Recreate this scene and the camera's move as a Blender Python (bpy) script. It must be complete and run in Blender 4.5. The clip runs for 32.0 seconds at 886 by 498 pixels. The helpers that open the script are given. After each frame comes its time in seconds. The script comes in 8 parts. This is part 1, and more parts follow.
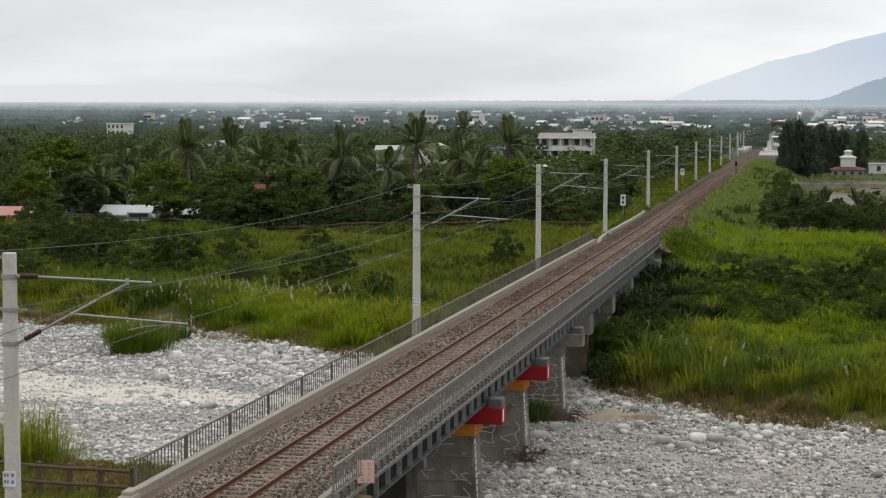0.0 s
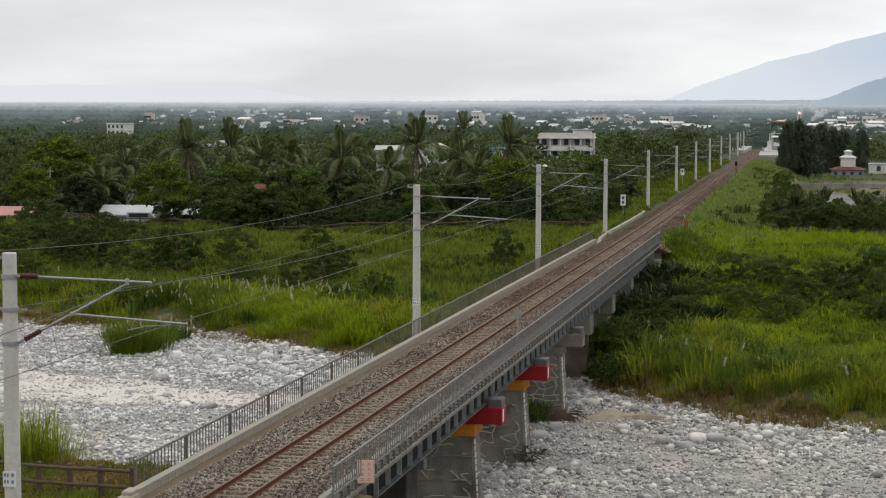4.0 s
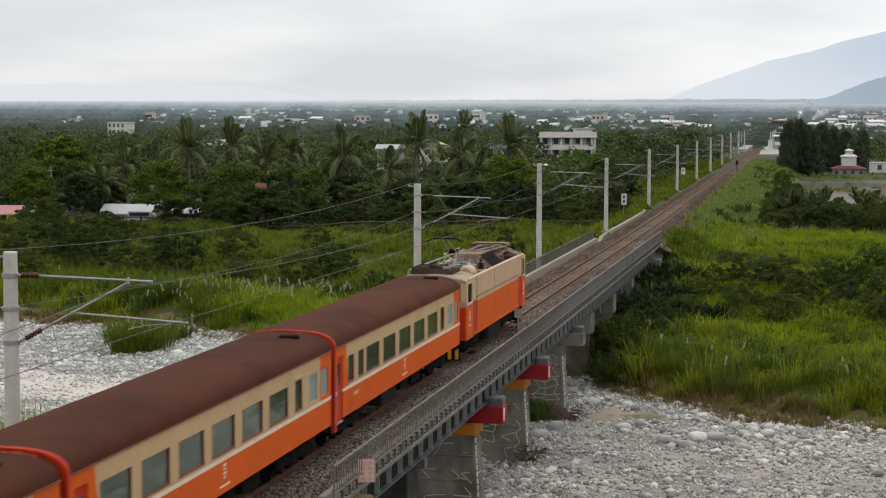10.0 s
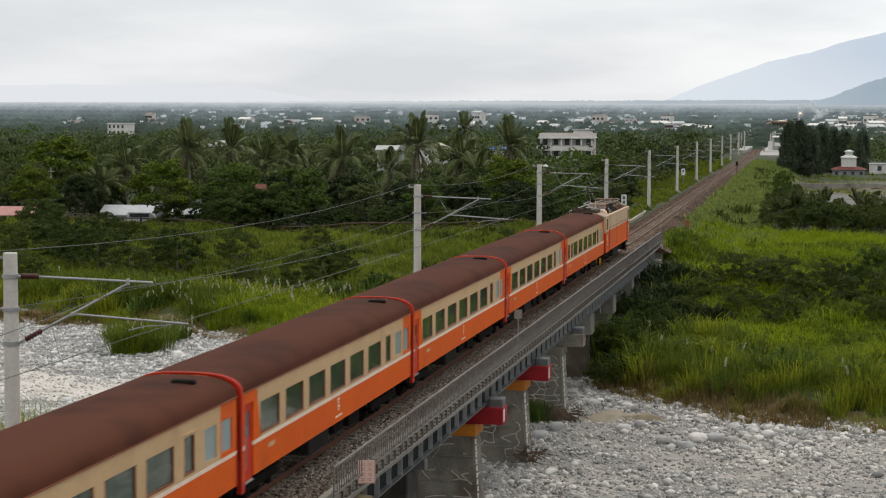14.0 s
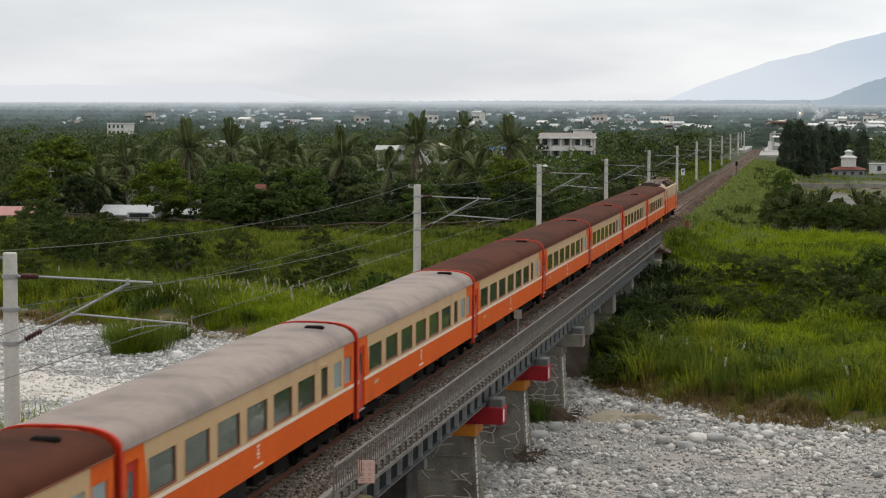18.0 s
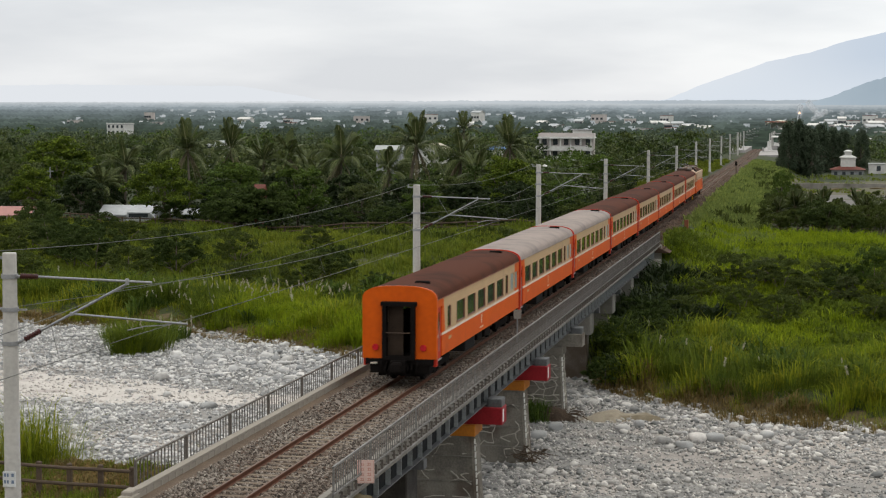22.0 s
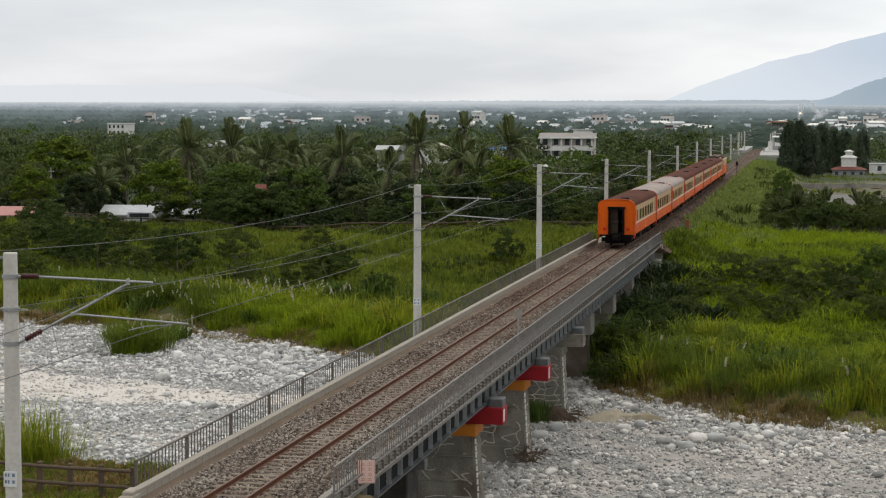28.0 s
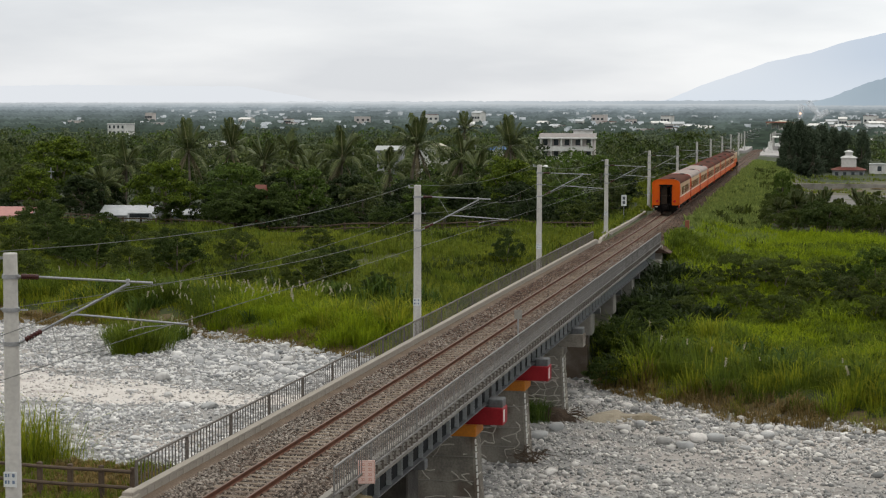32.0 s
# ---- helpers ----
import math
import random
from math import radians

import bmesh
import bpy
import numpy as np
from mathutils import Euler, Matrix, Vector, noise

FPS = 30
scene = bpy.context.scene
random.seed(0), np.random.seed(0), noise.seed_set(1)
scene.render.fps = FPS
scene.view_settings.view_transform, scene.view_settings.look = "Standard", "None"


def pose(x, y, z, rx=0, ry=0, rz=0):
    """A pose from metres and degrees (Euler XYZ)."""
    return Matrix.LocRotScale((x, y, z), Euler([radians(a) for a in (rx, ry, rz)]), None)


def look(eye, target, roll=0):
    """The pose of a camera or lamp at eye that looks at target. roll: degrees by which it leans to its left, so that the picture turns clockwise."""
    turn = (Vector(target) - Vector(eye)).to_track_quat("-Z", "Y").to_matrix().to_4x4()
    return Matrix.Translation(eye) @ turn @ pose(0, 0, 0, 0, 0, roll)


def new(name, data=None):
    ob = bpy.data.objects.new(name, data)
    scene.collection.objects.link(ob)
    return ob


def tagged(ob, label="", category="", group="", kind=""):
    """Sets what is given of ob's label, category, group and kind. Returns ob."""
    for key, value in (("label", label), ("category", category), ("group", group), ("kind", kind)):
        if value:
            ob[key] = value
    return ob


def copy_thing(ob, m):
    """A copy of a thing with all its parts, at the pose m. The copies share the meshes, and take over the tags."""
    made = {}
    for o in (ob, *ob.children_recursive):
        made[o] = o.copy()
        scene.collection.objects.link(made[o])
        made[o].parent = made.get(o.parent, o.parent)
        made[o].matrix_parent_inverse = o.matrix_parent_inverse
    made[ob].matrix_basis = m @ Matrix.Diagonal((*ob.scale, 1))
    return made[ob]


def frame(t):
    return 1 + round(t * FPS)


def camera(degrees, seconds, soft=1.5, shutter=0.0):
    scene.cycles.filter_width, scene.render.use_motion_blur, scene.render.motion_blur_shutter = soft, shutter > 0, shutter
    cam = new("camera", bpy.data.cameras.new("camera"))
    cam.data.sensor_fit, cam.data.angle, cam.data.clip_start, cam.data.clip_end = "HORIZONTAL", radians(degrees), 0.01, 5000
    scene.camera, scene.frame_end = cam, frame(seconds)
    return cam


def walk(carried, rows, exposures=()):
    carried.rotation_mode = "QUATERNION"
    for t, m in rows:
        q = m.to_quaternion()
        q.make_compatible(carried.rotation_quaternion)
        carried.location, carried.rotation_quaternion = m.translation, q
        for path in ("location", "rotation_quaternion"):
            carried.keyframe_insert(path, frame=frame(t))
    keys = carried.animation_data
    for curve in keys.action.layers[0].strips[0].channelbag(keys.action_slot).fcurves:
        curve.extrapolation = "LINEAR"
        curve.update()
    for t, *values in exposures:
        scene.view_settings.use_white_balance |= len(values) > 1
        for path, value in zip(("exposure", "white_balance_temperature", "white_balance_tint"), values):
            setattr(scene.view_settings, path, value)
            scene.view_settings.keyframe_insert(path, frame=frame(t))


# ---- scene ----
# The world: the track runs along +y with its middle at x = 0; z = 0 is the rail's top below the camera.
EYE = Vector((15.28, 0.0, 10.09))
YAW, PITCH, ROLL, FOCAL = 0.1973, -0.0766, 0.14, 3311.0


def aim(dx, dy):
    """The camera's pose in the hover, swung a little sideways and up."""
    yaw, pitch = YAW + dx / FOCAL, PITCH + dy / FOCAL
    way = Vector((-math.sin(yaw) * math.cos(pitch), math.cos(yaw) * math.cos(pitch), math.sin(pitch)))
    return look(EYE, EYE + way * 100, ROLL)


cam = camera(26.64, 32.0, soft=1.2, shutter=0.5)
walk(cam, [(0, aim(0, 0)), (6.5, aim(0, 0)), (7.0, aim(0, -1.2)), (7.5, aim(0.1, -2.3)), (8.0, aim(0.2, -3.0)), (8.5, aim(1.3, -1.6)),
           (9.0, aim(1.4, -1.7)), (13.0, aim(1.4, -1.7)), (13.5, aim(1.4, -0.8)), (14.0, aim(1.4, 0)), (16.5, aim(1.0, 0)), (20.5, aim(0.7, 0)),
           (21.0, aim(0, 0)), (22.0, aim(0, 0)), (22.5, aim(1.4, 0)), (28.0, aim(1.4, 0)), (29.0, aim(1.4, 0.6)), (32.0, aim(1.4, 0.6))])

# ---- light: an overcast afternoon ----
SUN_ELEVATION, SUN_TURN = 58.0, 20.0
world = bpy.data.worlds.new("overcast_sky")
scene.world = world
world.use_nodes = True
wn, wl = world.node_tree.nodes, world.node_tree.links
wn.clear()
w_out = wn.new("ShaderNodeOutputWorld")
w_bg = wn.new("ShaderNodeBackground")
w_sky = wn.new("ShaderNodeTexSky")
w_sky.sky_type, w_sky.sun_disc = "NISHITA", False
w_sky.sun_elevation, w_sky.sun_rotation = radians(SUN_ELEVATION), radians(SUN_TURN)
w_co = wn.new("ShaderNodeTexCoord")
w_sep = wn.new("ShaderNodeSeparateXYZ")
wl.new(w_co.outputs["Generated"], w_sep.inputs[0])
# the cloud cover: brighter overhead than at the horizon, with soft broad banks
w_map = wn.new("ShaderNodeMapping")
w_map.inputs["Scale"].default_value = (5.0, 5.0, 26.0)
w_noise = wn.new("ShaderNodeTexNoise")
w_noise.inputs["Scale"].default_value, w_noise.inputs["Detail"].default_value, w_noise.inputs["Roughness"].default_value = 1.0, 5.0, 0.5
wl.new(w_co.outputs["Generated"], w_map.inputs[0])
wl.new(w_map.outputs[0], w_noise.inputs["Vector"])
w_ramp = wn.new("ShaderNodeValToRGB")
w_ramp.color_ramp.elements[0].position, w_ramp.color_ramp.elements[0].color = 0.36, (7.25, 7.5, 7.9, 1)
w_ramp.color_ramp.elements[1].position, w_ramp.color_ramp.elements[1].color = 0.62, (9.0, 9.15, 9.35, 1)
wl.new(w_noise.outputs["Fac"], w_ramp.inputs[0])
w_lift = wn.new("ShaderNodeMapRange")
w_lift.inputs["From Min"].default_value, w_lift.inputs["From Max"].default_value = 0.05, 0.8
w_lift.inputs["To Min"].default_value, w_lift.inputs["To Max"].default_value = 0.0, 1.0
wl.new(w_sep.outputs["Z"], w_lift.inputs["Value"])
w_warm = wn.new("ShaderNodeMixRGB")
w_warm.inputs["Color1"].default_value, w_warm.inputs["Color2"].default_value = (1, 1, 1, 1), (1.80, 1.72, 1.57, 1)
wl.new(w_lift.outputs[0], w_warm.inputs["Fac"])
w_mul = wn.new("ShaderNodeMixRGB")
w_mul.blend_type, w_mul.inputs["Fac"].default_value = "MULTIPLY", 1.0
wl.new(w_ramp.outputs[0], w_mul.inputs["Color1"])
wl.new(w_warm.outputs[0], w_mul.inputs["Color2"])
w_mix = wn.new("ShaderNodeMixRGB")
w_mix.inputs["Fac"].default_value = 0.92
wl.new(w_sky.outputs[0], w_mix.inputs["Color1"])
# the cover is thinner and brighter on the sun's side
w_dot = wn.new("ShaderNodeVectorMath")
w_dot.operation = "DOT_PRODUCT"
w_dot.inputs[1].default_value = Vector((math.sin(radians(SUN_TURN * 0.5)), math.cos(radians(SUN_TURN * 0.5)), 0.22)).normalized()
wl.new(w_co.outputs["Generated"], w_dot.inputs[0])
w_side = wn.new("ShaderNodeMapRange")
w_side.interpolation_type = "SMOOTHSTEP"
w_side.inputs["From Min"].default_value, w_side.inputs["From Max"].default_value = 0.93, 1.0
wl.new(w_dot.outputs["Value"], w_side.inputs["Value"])
w_glare = wn.new("ShaderNodeMixRGB")
w_glare.inputs["Color1"].default_value, w_glare.inputs["Color2"].default_value = (1, 1, 1, 1), (1.20, 1.20, 1.18, 1)
wl.new(w_side.outputs[0], w_glare.inputs["Fac"])
w_bright = wn.new("ShaderNodeMixRGB")
w_bright.blend_type, w_bright.inputs["Fac"].default_value = "MULTIPLY", 1.0
wl.new(w_mul.outputs[0], w_bright.inputs["Color1"])
wl.new(w_glare.outputs[0], w_bright.inputs["Color2"])
wl.new(w_bright.outputs[0], w_mix.inputs["Color2"])
wl.new(w_mix.outputs[0], w_bg.inputs["Color"])
w_bg.inputs["Strength"].default_value = 0.1
wl.new(w_bg.outputs[0], w_out.inputs["Surface"])

sun = new("sun", bpy.data.lights.new("sun", "SUN"))
sun.data.energy, sun.data.angle, sun.data.color = 0.8, radians(20), (1.0, 0.95, 0.85)
sun.matrix_world = look((0, 0, 300), Vector((0, 0, 300)) - 100 * Vector((
    math.cos(radians(SUN_ELEVATION)) * math.sin(radians(SUN_TURN)), math.cos(radians(SUN_ELEVATION)) * math.cos(radians(SUN_TURN)), math.sin(radians(SUN_ELEVATION)))))
scene.view_settings.exposure = 0.0


# ---- materials ----
def material(name, color, other=None, rough=0.8, metal=0.0, scale=3.0, fine=40.0, bump=0.15, spec=0.2, amount=0.5, per="", hue=None, see=0.0, dirt=None, dirt_scale=0.5, dirt_at=(0.5, 0.75), coat=0.0):
    """A surface of two colours mixed by coarse and fine noise. per: 'object' or 'island' adds the third colour hue piece by piece; see: light through thin leaves."""
    m = bpy.data.materials.new(name)
    m.use_nodes = True
    n, l = m.node_tree.nodes, m.node_tree.links
    b = n["Principled BSDF"]
    b.inputs["Roughness"].default_value, b.inputs["Metallic"].default_value = rough, metal
    b.inputs["Specular IOR Level"].default_value = spec
    b.inputs["Coat Weight"].default_value = coat
    other = other or tuple(c * 0.7 for c in color)
    co = n.new("ShaderNodeTexCoord")
    big, small = n.new("ShaderNodeTexNoise"), n.new("ShaderNodeTexNoise")
    for t, s in ((big, scale), (small, fine)):
        t.inputs["Scale"].default_value, t.inputs["Detail"].default_value = s, 4.0
        l.new(co.outputs["Object"], t.inputs["Vector"])
    add = n.new("ShaderNodeMath")
    add.operation = "ADD"
    l.new(big.outputs["Fac"], add.inputs[0])
    l.new(small.outputs["Fac"], add.inputs[1])
    rng = n.new("ShaderNodeMapRange")
    rng.inputs["From Min"].default_value, rng.inputs["From Max"].default_value = 0.75, 1.25
    rng.inputs["To Max"].default_value = amount * 2
    l.new(add.outputs[0], rng.inputs["Value"])
    mix = n.new("ShaderNodeMixRGB")
    mix.inputs["Color1"].default_value, mix.inputs["Color2"].default_value = (*color, 1), (*other, 1)
    l.new(rng.outputs[0], mix.inputs["Fac"])
    out = mix.outputs[0]
    if per:
        if per == "island":
            r = n.new("ShaderNodeNewGeometry").outputs["Random Per Island"]
        else:
            r = n.new("ShaderNodeObjectInfo").outputs["Random"]
        mx = n.new("ShaderNodeMixRGB")
        mx.inputs["Color2"].default_value = (*(hue or other), 1)
        l.new(r, mx.inputs["Fac"])
        l.new(out, mx.inputs["Color1"])
        out = mx.outputs[0]
    if dirt:
        dn = n.new("ShaderNodeTexNoise")
        dn.inputs["Scale"].default_value, dn.inputs["Detail"].default_value = dirt_scale, 6.0
        l.new(co.outputs["Object"], dn.inputs["Vector"])
        dr = n.new("ShaderNodeMapRange")
        dr.inputs["From Min"].default_value, dr.inputs["From Max"].default_value = dirt_at
        l.new(dn.outputs["Fac"], dr.inputs["Value"])
        dm = n.new("ShaderNodeMixRGB")
        dm.inputs["Color2"].default_value = (*dirt, 1)
        l.new(dr.outputs[0], dm.inputs["Fac"])
        l.new(out, dm.inputs["Color1"])
        out = dm.outputs[0]
    l.new(out, b.inputs["Base Color"])
    if bump:
        bp = n.new("ShaderNodeBump")
        bp.inputs["Strength"].default_value, bp.inputs["Distance"].default_value = bump, 0.05
        l.new(small.outputs["Fac"], bp.inputs["Height"])
        l.new(bp.outputs[0], b.inputs["Normal"])
    if see:
        tr = n.new("ShaderNodeBsdfTranslucent")
        l.new(out, tr.inputs["Color"])
        ms = n.new("ShaderNodeMixShader")
        ms.inputs[0].default_value = see
        l.new(b.outputs[0], ms.inputs[1])
        l.new(tr.outputs[0], ms.inputs[2])
        l.new(ms.outputs[0], n["Material Output"].inputs["Surface"])
    return m


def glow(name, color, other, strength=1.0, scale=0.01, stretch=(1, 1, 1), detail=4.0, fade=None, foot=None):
    """Plain distance that gives off its own light, with haze painted into its colours."""
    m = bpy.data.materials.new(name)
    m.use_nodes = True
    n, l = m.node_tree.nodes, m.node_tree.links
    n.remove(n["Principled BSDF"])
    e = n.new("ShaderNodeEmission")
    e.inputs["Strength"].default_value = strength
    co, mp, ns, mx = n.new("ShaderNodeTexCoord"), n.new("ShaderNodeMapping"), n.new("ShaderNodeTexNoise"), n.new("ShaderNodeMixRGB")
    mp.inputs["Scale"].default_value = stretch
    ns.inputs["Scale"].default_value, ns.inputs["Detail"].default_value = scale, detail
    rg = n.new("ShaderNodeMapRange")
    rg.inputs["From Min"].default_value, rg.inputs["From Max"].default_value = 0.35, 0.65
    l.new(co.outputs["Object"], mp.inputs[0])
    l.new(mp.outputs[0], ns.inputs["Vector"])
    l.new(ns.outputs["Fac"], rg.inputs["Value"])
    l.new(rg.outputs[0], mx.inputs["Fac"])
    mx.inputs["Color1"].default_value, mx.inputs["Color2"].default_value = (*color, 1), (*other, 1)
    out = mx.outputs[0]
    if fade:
        # painted haze thickens along x from fade[0] to fade[1] towards the colour fade[2]
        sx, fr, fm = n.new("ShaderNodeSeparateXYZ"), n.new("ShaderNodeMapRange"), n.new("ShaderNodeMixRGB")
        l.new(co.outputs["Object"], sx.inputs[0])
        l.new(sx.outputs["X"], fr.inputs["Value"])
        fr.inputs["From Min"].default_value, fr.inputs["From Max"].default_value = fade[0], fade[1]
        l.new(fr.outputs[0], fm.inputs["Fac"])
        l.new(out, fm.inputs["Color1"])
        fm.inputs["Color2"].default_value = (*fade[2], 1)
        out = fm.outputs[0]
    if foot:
        # painted haze, paler below: from foot[0] up to foot[1] out of the colour foot[2]
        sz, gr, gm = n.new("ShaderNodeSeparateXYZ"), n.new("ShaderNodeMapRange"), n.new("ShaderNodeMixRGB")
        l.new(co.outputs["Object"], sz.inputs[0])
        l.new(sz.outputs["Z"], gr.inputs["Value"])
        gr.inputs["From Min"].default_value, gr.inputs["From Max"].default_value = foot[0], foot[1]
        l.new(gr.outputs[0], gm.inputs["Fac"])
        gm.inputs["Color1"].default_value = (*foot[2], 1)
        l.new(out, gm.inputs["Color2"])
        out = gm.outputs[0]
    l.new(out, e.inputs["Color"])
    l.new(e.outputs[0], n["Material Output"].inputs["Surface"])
    return m


M_GRAVEL = material("river_gravel", (0.275, 0.27, 0.26), (0.155, 0.155, 0.15), 0.9, scale=0.5, fine=9, bump=0.9, dirt=(0.34, 0.31, 0.282), dirt_scale=0.06, dirt_at=(0.54, 0.64))
M_RIVERSAND = material("river_sand", (0.522, 0.494, 0.465), (0.435, 0.412, 0.387), 0.95, scale=0.8, fine=8, bump=0.5, dirt=(0.331, 0.304, 0.287), dirt_scale=0.5, dirt_at=(0.54, 0.68))
M_SILT = material("silty_gravel", (0.36, 0.335, 0.31), (0.25, 0.235, 0.22), 0.95, scale=0.7, fine=9, bump=0.9, dirt=(0.19, 0.18, 0.17), dirt_scale=0.5, dirt_at=(0.48, 0.62))
M_FIELD = material("field_soil", (0.045, 0.055, 0.016), (0.028, 0.038, 0.013), 0.95, scale=0.15, fine=4, bump=0.6, dirt=(0.07, 0.075, 0.022), dirt_scale=0.06)
M_PLAIN = material("far_plain", (0.026, 0.036, 0.016), (0.042, 0.054, 0.022), 0.95, scale=0.012, fine=0.09, bump=0.0)
M_EARTH = material("dry_earth", (0.124, 0.093, 0.056), (0.081, 0.068, 0.031), 0.95, scale=0.5, fine=7, bump=0.5)
M_YARD = material("yard_dirt", (0.120, 0.108, 0.080), (0.085, 0.085, 0.052), 0.95, scale=0.12, fine=1.3, bump=0.2, dirt=(0.055, 0.062, 0.028), dirt_scale=0.08)
M_SHELF = material("buff_sand", (0.30, 0.265, 0.205), (0.22, 0.19, 0.145), 0.95, scale=1.2, fine=12, bump=0.7, dirt=(0.15, 0.125, 0.085), dirt_scale=0.8, dirt_at=(0.5, 0.65))
M_SOIL = material("rooty_soil", (0.075, 0.052, 0.036), (0.04, 0.029, 0.021), 0.95, scale=2, fine=14, bump=0.9)
M_ROCK = material("river_stone", (0.72, 0.71, 0.69), (0.55, 0.54, 0.53), 0.85, scale=0.6, fine=10, bump=0.35, per="island", hue=(0.22, 0.23, 0.235))
M_ROCKMIX = material("mixed_river_stone", (0.68, 0.65, 0.61), (0.44, 0.43, 0.41), 0.85, scale=0.6, fine=10, bump=0.35, per="island", hue=(0.13, 0.135, 0.135))
M_ROCK2 = material("pale_river_stone", (0.66, 0.64, 0.61), (0.48, 0.46, 0.44), 0.85, scale=2, fine=16, bump=0.35, per="object", hue=(0.30, 0.31, 0.31))
M_BALLAST = material("ballast_bed", (0.088, 0.062, 0.046), (0.048, 0.034, 0.026), 0.95, scale=1.2, fine=18, bump=1.0, dirt=(0.104, 0.056, 0.036), dirt_scale=0.12)
M_STONE = material("ballast_stone", (0.375, 0.342, 0.300), (0.172, 0.129, 0.103), 0.9, scale=0.2, fine=12, bump=0.2, per="island", hue=(0.028, 0.021, 0.017))
M_STONERED = material("rusty_ballast_stone", (0.216, 0.155, 0.119), (0.098, 0.052, 0.034), 0.9, scale=0.2, fine=12, bump=0.2, per="island", hue=(0.026, 0.018, 0.014))
M_SAND = material("sandy_strip", (0.140, 0.104, 0.076), (0.089, 0.066, 0.049), 0.95, scale=0.8, fine=14, bump=0.5)
M_RAIL = material("rusty_rail", (0.115, 0.045, 0.024), (0.075, 0.032, 0.018), 0.8, scale=2, fine=30, metal=0.0)
M_RAILTOP = material("worn_rail_head", (0.125, 0.072, 0.046), (0.09, 0.05, 0.032), 0.5, metal=0.3, scale=2, fine=30, bump=0.03)
M_SLEEPER = material("weathered_sleeper", (0.24, 0.195, 0.15), (0.15, 0.12, 0.09), 0.9, scale=2, fine=20, bump=0.3, per="object", hue=(0.12, 0.09, 0.068))
M_CONC = material("old_concrete", (0.258, 0.245, 0.219), (0.181, 0.172, 0.155), 0.9, scale=0.7, fine=12, bump=0.25, dirt=(0.112, 0.103, 0.086), dirt_scale=0.6)
M_PIER = material("pier_concrete", (0.216, 0.200, 0.172), (0.124, 0.116, 0.100), 0.9, scale=1.1, fine=14, bump=0.5, dirt=(0.084, 0.064, 0.048), dirt_scale=0.45, dirt_at=(0.48, 0.62))
M_KERB = material("kerb_concrete", (0.331, 0.304, 0.258), (0.230, 0.207, 0.175), 0.9, scale=1.0, fine=15, bump=0.25, per="object", hue=(0.258, 0.235, 0.202))
# darker copy of the pier concrete: deep shade under the deck painted in
M_SHADEPIER = material("shaded_concrete", (0.085, 0.078, 0.068), (0.045, 0.042, 0.038), 0.9, scale=1.1, fine=14, bump=0.5, dirt=(0.025, 0.023, 0.021), dirt_scale=0.5, dirt_at=(0.45, 0.6))
M_MORTAR = material("pale_mortar", (0.42, 0.40, 0.35), (0.33, 0.31, 0.27), 0.9)
M_WHITE = material("white_paint", (0.74, 0.74, 0.72), (0.55, 0.55, 0.53), 0.6, bump=0.05)
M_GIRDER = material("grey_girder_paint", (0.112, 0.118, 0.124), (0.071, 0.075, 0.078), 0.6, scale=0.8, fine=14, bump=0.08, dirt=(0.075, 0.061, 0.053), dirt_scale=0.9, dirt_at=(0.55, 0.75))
# web near black: shade between the ribs put into the girder's colour
M_WEB = material("shaded_girder_web", (0.022, 0.024, 0.026), (0.014, 0.015, 0.016), 0.85, scale=0.8, fine=14, bump=0.08, dirt=(0.035, 0.03, 0.027), dirt_scale=0.9, dirt_at=(0.55, 0.75), spec=0.05)
# ribs in a lighter copy of the girder paint, for their lit faces
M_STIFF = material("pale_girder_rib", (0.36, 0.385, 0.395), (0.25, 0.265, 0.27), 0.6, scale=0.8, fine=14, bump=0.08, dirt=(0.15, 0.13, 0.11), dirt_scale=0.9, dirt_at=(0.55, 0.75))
M_RAILING = material("grey_railing_paint", (0.20, 0.197, 0.19), (0.105, 0.098, 0.092), 0.55, metal=0.2, scale=1, fine=20, bump=0.05)
M_DARKRAIL = material("brown_railing_paint", (0.139, 0.124, 0.109), (0.090, 0.079, 0.069), 0.6, scale=1, fine=20, bump=0.05)
M_REDBEAM = material("faded_red_paint", (0.255, 0.011, 0.017), (0.182, 0.008, 0.012), 0.6, scale=1.0, fine=14, bump=0.1)
M_ORANGEBAND = material("orange_band_paint", (0.464, 0.165, 0.015), (0.337, 0.120, 0.018), 0.65, scale=1.0, fine=14, bump=0.1)
M_POLE = material("spun_concrete_pole", (0.50, 0.49, 0.46), (0.40, 0.39, 0.37), 0.8, scale=0.6, fine=10, bump=0.08)
M_STEEL = material("galvanised_steel", (0.34, 0.35, 0.36), (0.24, 0.25, 0.26), 0.5, metal=0.5, scale=2, fine=20, bump=0.03)
M_INSUL = material("brown_insulator", (0.075, 0.025, 0.022), (0.05, 0.02, 0.018), 0.25, bump=0.0)
M_GREYINSUL = material("grey_insulator", (0.27, 0.29, 0.31), (0.17, 0.18, 0.195), 0.35, bump=0.0)
M_WIRE = material("overhead_wire", (0.125, 0.13, 0.12), (0.085, 0.09, 0.085), 0.6, metal=0.2, bump=0.0)
M_TIMBER = material("brown_timber", (0.10, 0.072, 0.05), (0.065, 0.048, 0.035), 0.85, scale=2, fine=24, bump=0.2)
# brown door paint darkened: dimness inside the gangway painted in
M_DOORDARK = material("dim_door_paint", (0.050, 0.036, 0.026), (0.028, 0.02, 0.016), 0.8, scale=2, fine=24, bump=0.1, spec=0.05)
